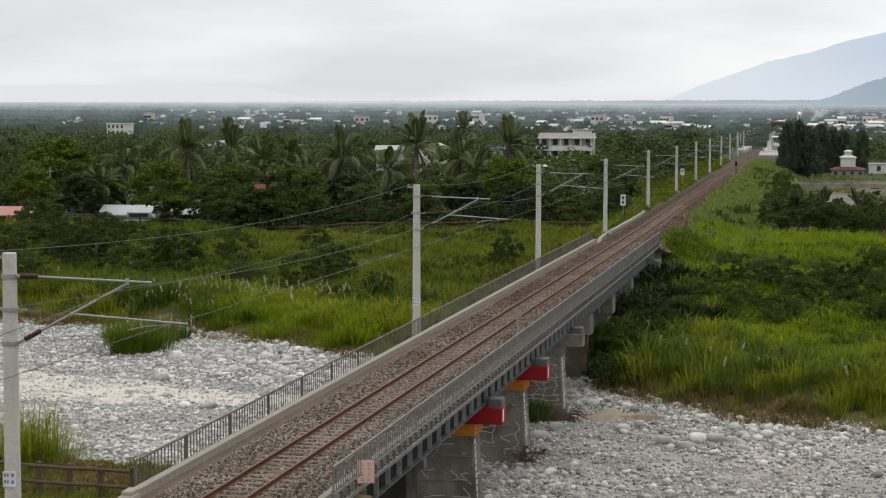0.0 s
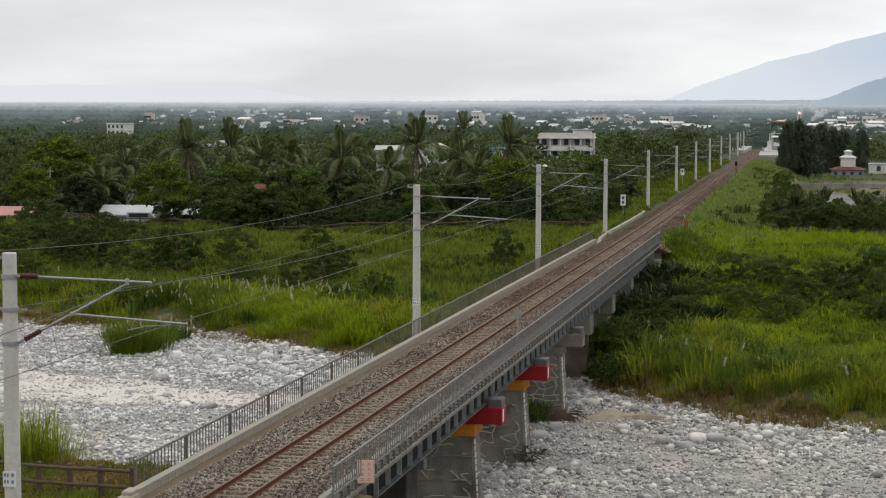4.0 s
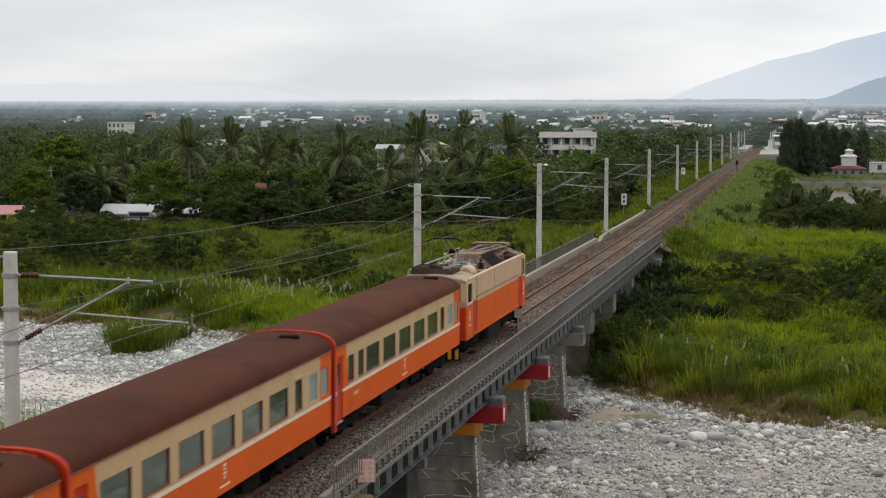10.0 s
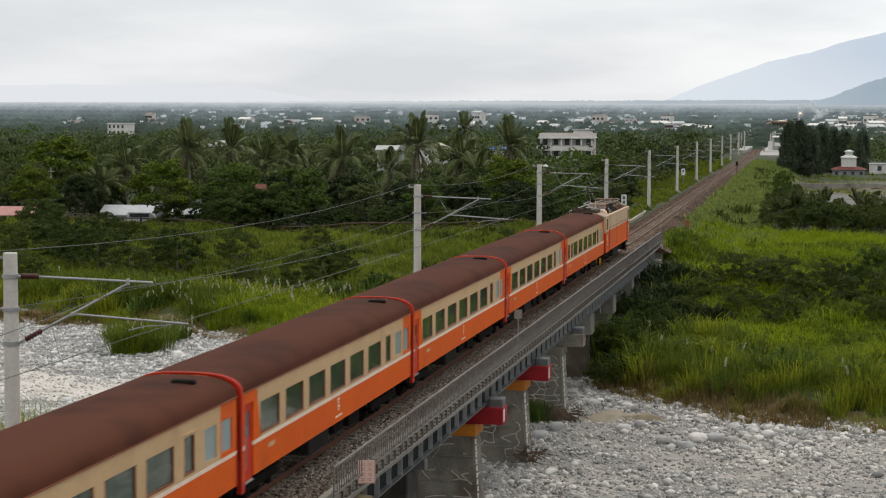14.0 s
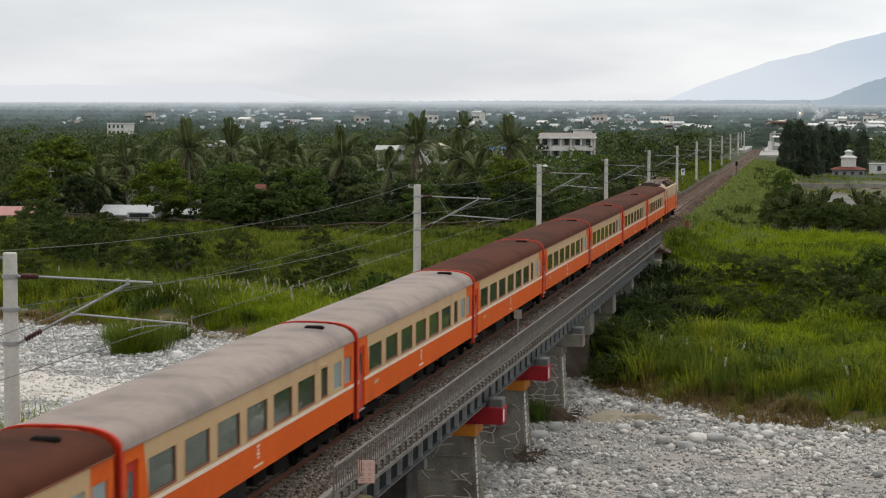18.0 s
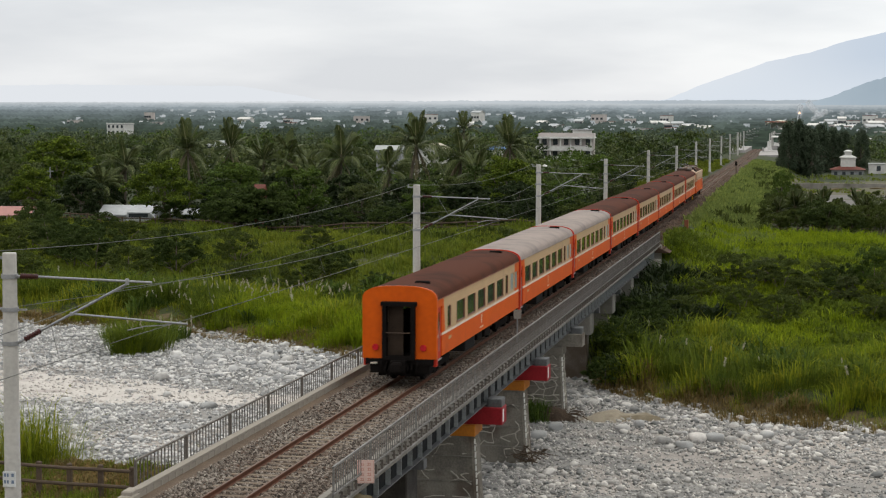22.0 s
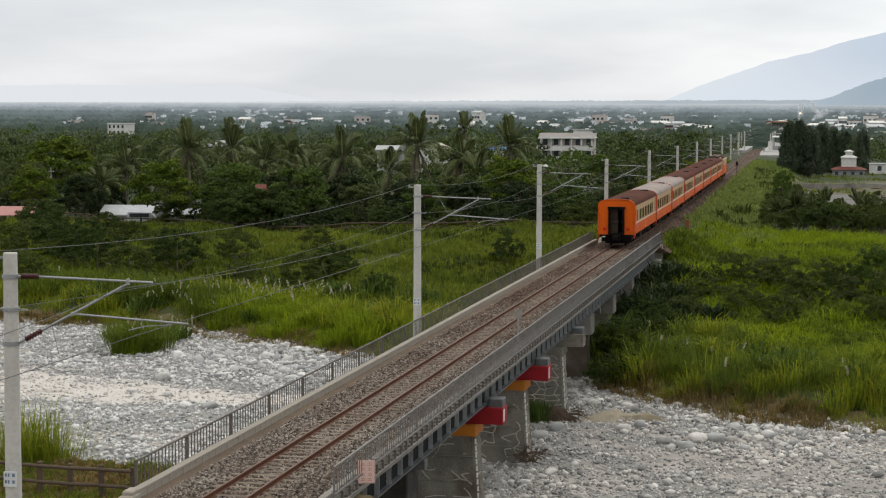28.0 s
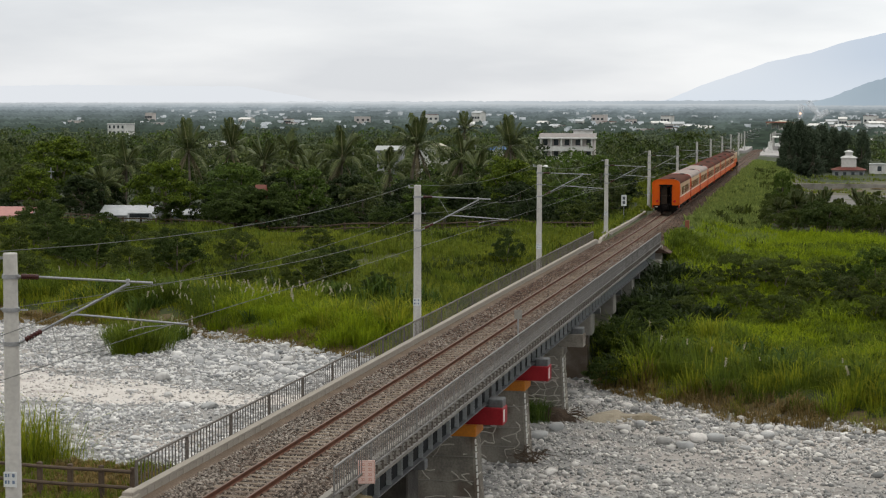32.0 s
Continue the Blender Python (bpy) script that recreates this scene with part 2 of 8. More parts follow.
M_SIGN = material("faded_pink_sign", (0.66, 0.50, 0.45), (0.58, 0.42, 0.37), 0.6, scale=4, fine=30, bump=0.03)
M_SIGNRED = material("faded_red_lettering", (0.52, 0.26, 0.22), (0.45, 0.22, 0.18), 0.6, bump=0.0)
M_SIGNWHITE = material("white_sign_board", (0.62, 0.64, 0.64), (0.50, 0.52, 0.52), 0.6, bump=0.02)
M_SIGNBLUE = material("faded_blue_marks", (0.16, 0.21, 0.30), (0.12, 0.16, 0.24), 0.6, bump=0.0)
M_DARKBAR = material("dark_lettering", (0.09, 0.10, 0.12), (0.07, 0.08, 0.09), 0.6, bump=0.0)

M_ORANGE = material("orange_coach_paint", (0.62, 0.100, 0.004), (0.53, 0.083, 0.005), 0.5, scale=0.5, fine=5, bump=0.02, dirt=(0.40, 0.072, 0.012), dirt_scale=0.7, dirt_at=(0.55, 0.85), spec=0.12)
M_CREAM = material("cream_coach_paint", (0.505, 0.345, 0.195), (0.44, 0.30, 0.168), 0.5, scale=0.5, fine=6, bump=0.02, dirt=(0.35, 0.24, 0.14), dirt_scale=0.8, dirt_at=(0.58, 0.85), spec=0.2)
M_LOCOCREAM = material("dusty_cream_paint", (0.50, 0.355, 0.235), (0.42, 0.295, 0.195), 0.55, scale=0.6, fine=7, bump=0.03, dirt=(0.33, 0.225, 0.15), dirt_scale=0.9, dirt_at=(0.60, 0.85))
M_SCREEN = material("cab_glass", (0.045, 0.060, 0.072), (0.030, 0.040, 0.05), 0.12, bump=0.0, spec=0.5)
M_CABGLASS = material("dark_cab_side_glass", (0.010, 0.012, 0.013), (0.006, 0.008, 0.009), 0.1, bump=0.0, spec=0.25)
M_GRIME = material("grimy_roof_gear", (0.085, 0.060, 0.047), (0.040, 0.030, 0.025), 0.85, scale=1.2, fine=12, bump=0.3, spec=0.1)
M_CABROOF = material("dusty_cab_roof", (0.36, 0.285, 0.225), (0.27, 0.21, 0.165), 0.8, scale=0.8, fine=8, bump=0.08, dirt=(0.16, 0.12, 0.092), dirt_scale=1.2, dirt_at=(0.52, 0.72), spec=0.1)
M_GREYPAINT = material("pale_grey_arm_paint", (0.24, 0.22, 0.195), (0.13, 0.12, 0.105), 0.6, scale=2, fine=20, bump=0.03)
M_REDEND = material("red_end_paint", (0.46, 0.024, 0.009), (0.38, 0.024, 0.010), 0.6, spec=0.2, scale=0.8, fine=8, bump=0.02)
M_STRIPE = material("white_stripe_paint", (0.72, 0.62, 0.53), (0.60, 0.50, 0.42), 0.5, bump=0.01)
M_BROWNLINE = material("brown_line_paint", (0.22, 0.07, 0.04), (0.17, 0.06, 0.035), 0.5, bump=0.01)
M_ROOFBROWN = material("brown_roof_paint", (0.068, 0.0235, 0.0150), (0.050, 0.0185, 0.012), 0.85, scale=0.35, fine=5, bump=0.05, spec=0.05, per="object", hue=(0.074, 0.026, 0.0155), dirt=(0.034, 0.0155, 0.0105), dirt_scale=0.4)
M_ROOFGREY = material("grey_weathered_roof", (0.275, 0.225, 0.20), (0.22, 0.182, 0.165), 0.7, scale=0.4, fine=4, bump=0.05, dirt=(0.15, 0.128, 0.122), dirt_scale=0.55, dirt_at=(0.48, 0.72))
# underframe black deepened: shade beneath the train put into the colour
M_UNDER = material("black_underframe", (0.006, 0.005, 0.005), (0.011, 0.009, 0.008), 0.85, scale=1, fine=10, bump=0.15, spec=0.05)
M_TANK = material("grey_underfloor_tank", (0.030, 0.029, 0.030), (0.018, 0.017, 0.016), 0.8, scale=1, fine=10, bump=0.05, spec=0.05)
M_FROST = material("frosted_window", (0.24, 0.32, 0.34), (0.19, 0.26, 0.28), 0.3, bump=0.0, spec=0.6)
M_ROOFDUST = material("dusty_roof_deck", (0.27, 0.19, 0.14), (0.13, 0.088, 0.066), 0.85, scale=0.8, fine=6, bump=0.15, dirt=(0.06, 0.042, 0.034), dirt_scale=1.1, dirt_at=(0.5, 0.7), spec=0.1)
M_GRILLE = material("black_grille", (0.010, 0.009, 0.009), (0.02, 0.018, 0.016), 0.8, scale=1, fine=30, bump=0.5, spec=0.05)
M_LAMP = material("red_tail_lamp", (0.55, 0.02, 0.03), (0.4, 0.015, 0.02), 0.2, bump=0.0)
M_YELLOW = material("yellow_hazard_paint", (0.65, 0.36, 0.02), (0.5, 0.27, 0.02), 0.6, bump=0.02)

M_BARK = material("grey_bark", (0.16, 0.135, 0.105), (0.09, 0.075, 0.06), 0.9, scale=2, fine=12, bump=0.5)
M_LEAF = material("green_leaf", (0.115, 0.167, 0.026), (0.068, 0.112, 0.020), 0.6, scale=0.25, fine=2, bump=0.0, per="island", hue=(0.039, 0.068, 0.015), see=0.2, spec=0.06)
M_LEAFBRIGHT = material("bright_green_leaf", (0.168, 0.218, 0.020), (0.085, 0.131, 0.015), 0.6, scale=0.25, fine=2, bump=0.0, per="island", hue=(0.034, 0.059, 0.010), see=0.25, spec=0.05)
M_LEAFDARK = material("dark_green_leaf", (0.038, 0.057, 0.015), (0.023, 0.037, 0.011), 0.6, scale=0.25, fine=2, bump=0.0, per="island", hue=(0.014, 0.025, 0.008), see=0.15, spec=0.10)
# leaf green greyed and lightened: distance haze put into the colour
M_LEAFHAZE = material("haze_greyed_leaf", (0.136, 0.167, 0.091), (0.088, 0.114, 0.066), 0.7, scale=0.02, fine=0.3, bump=0.0, per="island", hue=(0.064, 0.085, 0.052), see=0.15, spec=0.08)
M_MUTED = material("muted_green_grass", (0.170, 0.213, 0.023), (0.109, 0.151, 0.019), 0.7, scale=0.10, fine=0.9, bump=0.0, per="island", hue=(0.062, 0.092, 0.014), see=0.4, spec=0.04)
M_PINE = material("blackish_green_leaf", (0.095, 0.122, 0.074), (0.059, 0.081, 0.050), 0.65, scale=0.3, fine=2, bump=0.0, per="island", hue=(0.036, 0.054, 0.032), see=0.1, spec=0.08)
M_LEAFOLIVE = material("olive_leaf", (0.114, 0.136, 0.037), (0.071, 0.095, 0.028), 0.6, scale=0.25, fine=2, bump=0.0, per="island", hue=(0.037, 0.054, 0.018), see=0.2, spec=0.10)
M_PALM = material("palm_frond", (0.121, 0.143, 0.046), (0.071, 0.092, 0.030), 0.55, scale=0.6, fine=3, bump=0.0, per="island", hue=(0.041, 0.056, 0.022), see=0.15, spec=0.12)
M_PALMRIB = material("pale_palm_rib", (0.30, 0.29, 0.16), (0.22, 0.21, 0.11), 0.6, bump=0.0)
M_PALMDRY = material("dry_palm_frond", (0.20, 0.165, 0.10), (0.14, 0.115, 0.07), 0.7, scale=0.6, fine=3, bump=0.0, per="island", hue=(0.09, 0.08, 0.05), see=0.15)
M_GRASS = material("green_grass", (0.321, 0.382, 0.017), (0.211, 0.284, 0.013), 0.7, scale=0.12, fine=1.1, bump=0.0, per="island", hue=(0.117, 0.173, 0.011), see=0.42, spec=0.03)
M_REED = material("tall_reed_grass", (0.278, 0.337, 0.021), (0.327, 0.311, 0.028), 0.7, scale=0.10, fine=0.7, bump=0.0, per="island", hue=(0.093, 0.141, 0.016), see=0.4, spec=0.04)
M_DRYGRASS = material("dry_bank_grass", (0.261, 0.162, 0.059), (0.194, 0.144, 0.054), 0.8, scale=0.2, fine=2, bump=0.0, per="island", hue=(0.135, 0.113, 0.041), see=0.25)
M_MEADOW = material("meadow_grass", (0.221, 0.244, 0.026), (0.130, 0.168, 0.022), 0.7, scale=0.07, fine=0.5, bump=0.0, per="island", hue=(0.086, 0.114, 0.017), see=0.4, spec=0.04)
# grass paler and greyer than the bank's: haze put into its colour
M_SLOPE = material("haze_paled_grass", (0.270, 0.320, 0.085), (0.180, 0.230, 0.060), 0.7, scale=0.10, fine=0.9, bump=0.0, per="island", hue=(0.120, 0.160, 0.045), see=0.4, spec=0.04)
M_SHRUB = material("dark_shrub_leaf", (0.074, 0.104, 0.024), (0.046, 0.070, 0.017), 0.65, scale=0.25, fine=2, bump=0.0, per="island", hue=(0.026, 0.042, 0.011), see=0.2, spec=0.05)
M_BUSH = material("soft_green_bush_leaf", (0.103, 0.130, 0.026), (0.065, 0.089, 0.021), 0.65, scale=0.25, fine=2, bump=0.0, per="island", hue=(0.037, 0.052, 0.013), see=0.2, spec=0.05)
M_PLUME = material("silver_grass_plume", (0.475, 0.439, 0.353), (0.374, 0.338, 0.259), 0.9, bump=0.0, see=0.4, spec=0.03)
M_FLOWER = material("white_blossom", (0.62, 0.62, 0.58), (0.5, 0.5, 0.45), 0.7, bump=0.0)

M_WALLWHITE = material("white_plaster", (0.62, 0.62, 0.60), (0.50, 0.50, 0.485), 0.85, scale=0.15, fine=1.5, bump=0.05, dirt=(0.36, 0.36, 0.34), dirt_scale=0.3, dirt_at=(0.55, 0.8))
M_WALLGREY = material("grey_plaster", (0.30, 0.31, 0.32), (0.22, 0.23, 0.24), 0.85, scale=0.2, fine=1.5, bump=0.05)
M_WALLPINK = material("pinkish_plaster", (0.50, 0.46, 0.445), (0.42, 0.385, 0.37), 0.85, scale=0.2, fine=1.5, bump=0.05)
M_ROOFRED = material("red_brown_roof_tiles", (0.154, 0.052, 0.038), (0.112, 0.042, 0.034), 0.75, scale=0.4, fine=4, bump=0.1)
M_ROOFPINK = material("faded_pink_sheet_roof", (0.42, 0.22, 0.20), (0.34, 0.18, 0.165), 0.7, scale=0.4, fine=3, bump=0.05)
M_ROOFTIN = material("grey_sheet_roof", (0.36, 0.38, 0.37), (0.27, 0.29, 0.285), 0.6, scale=0.3, fine=3, bump=0.05)
M_ROOFTAN = material("tan_sheet_roof", (0.40, 0.38, 0.30), (0.32, 0.30, 0.235), 0.7, scale=0.3, fine=3, bump=0.05)
M_TERRA = material("terracotta_plaster", (0.34, 0.13, 0.09), (0.25, 0.10, 0.07), 0.8, scale=0.8, fine=5, bump=0.05, dirt=(0.16, 0.08, 0.06), dirt_scale=0.9)
M_TARP = material("white_sheet", (0.44, 0.46, 0.48), (0.34, 0.36, 0.375), 0.7, scale=0.5, fine=3, bump=0.05)
M_BLUE = material("blue_sheet", (0.10, 0.20, 0.42), (0.08, 0.16, 0.34), 0.6, bump=0.03)
M_GLASSDARK = material("dark_window_pane", (0.045, 0.055, 0.065), (0.03, 0.037, 0.045), 0.15, bump=0.0, spec=0.6)
M_ASPHALT = material("grey_paving", (0.15, 0.145, 0.135), (0.11, 0.108, 0.10), 0.9, scale=0.2, fine=2, bump=0.1)
M_PLATFORM = material("pale_platform_paving", (0.36, 0.35, 0.345), (0.27, 0.265, 0.26), 0.9, scale=0.1, fine=1, bump=0.05)

M_GLASS = bpy.data.materials.new("tinted_coach_glass")
M_GLASS.use_nodes = True
_b = M_GLASS.node_tree.nodes["Principled BSDF"]
_b.inputs["Base Color"].default_value = (0.20, 0.32, 0.25, 1)
_b.inputs["Roughness"].default_value, _b.inputs["Transmission Weight"].default_value, _b.inputs["IOR"].default_value = 0.02, 0.85, 1.6
_w, _p = M_GLASS.node_tree.nodes.new("ShaderNodeTexNoise"), M_GLASS.node_tree.nodes.new("ShaderNodeBump")
_w.inputs["Scale"].default_value, _w.inputs["Detail"].default_value = 2.2, 1.0
_p.inputs["Strength"].default_value, _p.inputs["Distance"].default_value = 0.25, 0.03
M_GLASS.node_tree.links.new(_w.outputs["Fac"], _p.inputs["Height"])
M_GLASS.node_tree.links.new(_p.outputs[0], _b.inputs["Normal"])
M_SIGNAL = bpy.data.materials.new("lit_signal_lens")
M_SIGNAL.use_nodes = True
_b = M_SIGNAL.node_tree.nodes["Principled BSDF"]
_b.inputs["Base Color"].default_value = (0.9, 0.45, 0.25, 1)
_b.inputs["Emission Color"].default_value, _b.inputs["Emission Strength"].default_value = (1.0, 0.50, 0.30, 1), 3.0


# ---- building helpers ----
class Geo:
    """Collects corners and faces of one mesh."""

    def __init__(self):
        self.v, self.f = [], []

    def add(self, v, f):
        k = len(self.v)
        self.v += [tuple(p) for p in v]
        self.f += [tuple(i + k for i in q) for q in f]
        return self

    def box(self, x0, x1, y0, y1, z0, z1, c=0.0):
        """A box, its upright and upper edges chamfered by c."""
        if not c:
            return self.add([(x0, y0, z0), (x1, y0, z0), (x1, y1, z0), (x0, y1, z0), (x0, y0, z1), (x1, y0, z1), (x1, y1, z1), (x0, y1, z1)],
                            [(3, 2, 1, 0), (4, 5, 6, 7), (0, 1, 5, 4), (1, 2, 6, 5), (2, 3, 7, 6), (3, 0, 4, 7)])
        ring = [(x0 + c, y0), (x1 - c, y0), (x1, y0 + c), (x1, y1 - c), (x1 - c, y1), (x0 + c, y1), (x0, y1 - c), (x0, y0 + c)]
        mx, my = (x0 + x1) / 2, (y0 + y1) / 2
        fx, fy = 1 - 2 * c / max(x1 - x0, 1e-6), 1 - 2 * c / max(y1 - y0, 1e-6)
        v = [(x, y, z0) for x, y in ring] + [(x, y, z1 - c) for x, y in ring] + [(mx + (x - mx) * fx, my + (y - my) * fy, z1) for x, y in ring]
        f = [tuple(range(7, -1, -1)), tuple(range(16, 24))]
        for a in (0, 8):
            f += [(a + i, a + (i + 1) % 8, a + 8 + (i + 1) % 8, a + 8 + i) for i in range(8)]
        return self.add(v, f)

    def tube(self, p, q, r0, r1=None, n=8, caps=True):
        p, q = Vector(p), Vector(q)
        r1 = r0 if r1 is None else r1
        w = (q - p).normalized()
        a = w.orthogonal().normalized()
        b = w.cross(a)
        v = []
        for c, r in ((p, r0), (q, r1)):
            v += [c + a * (r * math.cos(2 * math.pi * i / n)) + b * (r * math.sin(2 * math.pi * i / n)) for i in range(n)]
        f = [(i, (i + 1) % n, n + (i + 1) % n, n + i) for i in range(n)]
        if caps:
            f += [tuple(range(n - 1, -1, -1)), tuple(range(n, 2 * n))]
        return self.add(v, f)

    def path(self, pts, rs, n=6):
        """A round bar along several points."""
        pts = [Vector(p) for p in pts]
        v, f = [], []
        for k, p in enumerate(pts):
            w = (pts[min(k + 1, len(pts) - 1)] - pts[max(k - 1, 0)]).normalized()
            a = w.cross(Vector((0.31, 0.17, 0.93))).normalized()
            b = w.cross(a)
            r = rs[k] if isinstance(rs, (list, tuple)) else rs
            v += [p + a * (r * math.cos(2 * math.pi * i / n)) + b * (r * math.sin(2 * math.pi * i / n)) for i in range(n)]
        for k in range(len(pts) - 1):
            f += [(k * n + i, k * n + (i + 1) % n, (k + 1) * n + (i + 1) % n, (k + 1) * n + i) for i in range(n)]
        f += [tuple(range(n - 1, -1, -1)), tuple(range((len(pts) - 1) * n, len(pts) * n))]
        return self.add(v, f)

    def loft(self, rings, closed=True, caps=True):
        """Joins rings of equally many points."""
        n = len(rings[0])
        v = [p for r in rings for p in r]
        f = []
        for k in range(len(rings) - 1):
            for i in range(n if closed else n - 1):
                j = (i + 1) % n
                f.append((k * n + i, k * n + j, (k + 1) * n + j, (k + 1) * n + i))
        if caps and closed:
            f += [tuple(range(n - 1, -1, -1)), tuple(range((len(rings) - 1) * n, len(rings) * n))]
        return self.add(v, f)

    def lathe(self, centre, profile, axis="z", n=12):
        """Rings of (along, radius) about an axis."""
        rings = []
        for h, r in profile:
            ring = []
            for i in range(n):
                a = 2 * math.pi * i / n
                u, w = r * math.cos(a), r * math.sin(a)
                d = {"z": (u, w, h), "x": (h, u, w), "y": (w, h, u)}[axis]
                ring.append((centre[0] + d[0], centre[1] + d[1], centre[2] + d[2]))
            rings.append(ring)
        return self.loft(rings)

    def mesh(self, name, smooth=False):
        me = bpy.data.meshes.new(name)
        me.from_pydata(self.v, [], self.f)
        if smooth:
            me.polygons.foreach_set("use_smooth", [True] * len(me.polygons))
            me.set_sharp_from_angle(angle=radians(38))
        me.update()
        return me


def part(name, geo, mat, parent=None, label="", smooth=False, kind=""):
    me = geo if isinstance(geo, bpy.types.Mesh) else geo.mesh(name, smooth)
    if mat and not me.materials:
        me.materials.append(mat)
    ob = new(name, me)
    if parent:
        ob.parent = parent
    return tagged(ob, label, "", "", kind)


def thing(name, label, category, group="", m=None, kind=""):
    ob = tagged(new(name), label, category, group, kind)
    if m is not None:
        ob.matrix_basis = m
    return ob


def tri_mesh(name, V, F, smooth=False):
    """A mesh from arrays of corners and triangles."""
    me = bpy.data.meshes.new(name)
    V, F = np.asarray(V, np.float32), np.asarray(F, np.int32)
    me.vertices.add(len(V))
    me.vertices.foreach_set("co", V.ravel())
    me.loops.add(F.size)
    me.loops.foreach_set("vertex_index", F.ravel())
    me.polygons.add(len(F))
    me.polygons.foreach_set("loop_start", np.arange(0, F.size, 3, dtype=np.int32))
    me.polygons.foreach_set("loop_total", np.full(len(F), 3, np.int32))
    if smooth:
        me.polygons.foreach_set("use_smooth", np.ones(len(F), bool))
    me.update(calc_edges=True)
    return me


def spread(shapes, pos, scale, turn, rng, tilt=None):
    """Many copies of small shapes (V, F) in one mesh: scale (n,3), turn about z, tilt (n,3,3) beforehand."""
    which = rng.integers(0, len(shapes), len(pos))
    Vs, Fs, k = [], [], 0
    for s, (V, F) in enumerate(shapes):
        i = np.nonzero(which == s)[0]
        if not len(i):
            continue
        P = V[None] * scale[i][:, None, :]
        c, sn = np.cos(turn[i])[:, None], np.sin(turn[i])[:, None]
        x, y = P[..., 0] * c - P[..., 1] * sn, P[..., 0] * sn + P[..., 1] * c
        P = np.stack([x, y, P[..., 2]], -1) + pos[i][:, None, :]
        Fs.append((F[None] + (k + np.arange(len(i)) * len(V))[:, None, None]).reshape(-1, 3))
        Vs.append(P.reshape(-1, 3))
        k += len(i) * len(V)
    return np.concatenate(Vs), np.concatenate(Fs)


def smooth_step(a, b, x):
    """0 at a, 1 at b, eased; a may lie above b."""
    t = np.clip((np.asarray(x, float) - a) / (b - a), 0, 1)
    return t * t * (3 - 2 * t)


def wave(x, y, s, seed=0):
    """Cheap smooth noise about 0, of wavelength s."""
    x, y = np.asarray(x, float) / s, np.asarray(y, float) / s
    return (np.sin(6.3 * x + 1.7 * seed + 2.1 * np.sin(3.7 * y + seed)) + np.sin(5.1 * y + 0.9 * seed + 1.7 * np.sin(4.3 * x - seed)) + np.sin(3.1 * (x + y) + 2.3 * seed)) / 3


# ---- the lie of the land ----
def beyond(y):
    """Metres past the bridge's far end, eased in over the first twenty."""
    d = np.maximum(np.asarray(y, float) - 152, 0)
    return np.where(d < 20, d * d / 40, d - 10)


def rail_z(y):
    """Height of the rail's top along the line."""
    y = np.asarray(y, float)
    return np.where(y < 150, -0.006 * y, np.where(y < 190, -0.9 - 0.006 * (y - 150) + 0.000075 * (y - 150) ** 2, -1.02)) - 0.0063 * beyond(y)


def line_x(y):
    """The line leaves the bridge bearing slightly to the left."""
    return -0.00866 * beyond(y)


def lx(y):
    return float(line_x(y))


def rz(y):
    return float(rail_z(y))


BANK_X = [-300, -43, -29, -16, 0, 4.4, 11, 19, 60, 300]
BANK_Y = [190, 133, 129, 119, 115, 106, 100, 96.5, 90, 60]


def land(x, y):
    x, y = np.asarray(x, float), np.asarray(y, float)
    d = y - np.interp(x, BANK_X, BANK_Y)
    bed = -6.5 + 0.22 * wave(x, y, 17, 1) + 0.12 * wave(x, y, 6, 2)
    bank = 1.2 * smooth_step(0, 5, d) + 2.3 * smooth_step(4, 62, d) + 0.25 * wave(x, y, 23, 3) * smooth_step(3, 15, d)
    z = bed + bank - 0.3 * smooth_step(100, 500, d) - 1.1 * smooth_step(-12, -50, x) * smooth_step(8, 60, d)
    z = z - 1.7 * smooth_step(8, 13, x) * smooth_step(192, 250, y)
    near = -1.0 + 0.1 * wave(x, y, 9, 4)
    k = 1 - smooth_step(53.5, 59.5, y + 16 * smooth_step(2.0, 6.0, x))
    z = z * (1 - k) + near * k
    # the embankment that carries the line
    top = rail_z(y) - 0.42
    off = np.abs(x - line_x(y))
    # the ground falls away with the line towards the station
    c = (1 - smooth_step(8, 18, off)) * smooth_step(290, 380, y) * (1 - smooth_step(1500, 1600, y))
    z = z * (1 - c) + np.minimum(z, top - 0.4) * c
    e = (1 - smooth_step(3.4, 7.5, off)) * smooth_step(151, 158, y) * (1 - smooth_step(1500, 1600, y))
    e0 = (1 - smooth_step(3.4, 6.5, np.abs(x))) * (1 - smooth_step(45.5, 50, y))
    e = np.maximum(e, e0)
    return z * (1 - e) + top * e


def lz(x, y):
    return float(land(x, y))


def sandy(x, y):
    """1 in the middle of the dry sandy channel of the river bed, 0 away from it."""
    x, y = np.asarray(x, float), np.asarray(y, float)
    half = np.interp(x, [-60, -45, -26, -17, -11], [7.5, 6.6, 5.4, 3.4, 0.4])
    mid = 102.0 - 0.08 * (x + 26) + 1.0 * wave(x, y, 15, 2)
    return np.exp(-((y - mid) / half) ** 2) * (1 + 0.25 * wave(x, y, 4, 6)) * (x < -8)


def steps(*spans):
    out = []
    for a, b, s in spans:
        out += list(np.arange(a, b, s))
    return np.array(out + [spans[-1][1]])


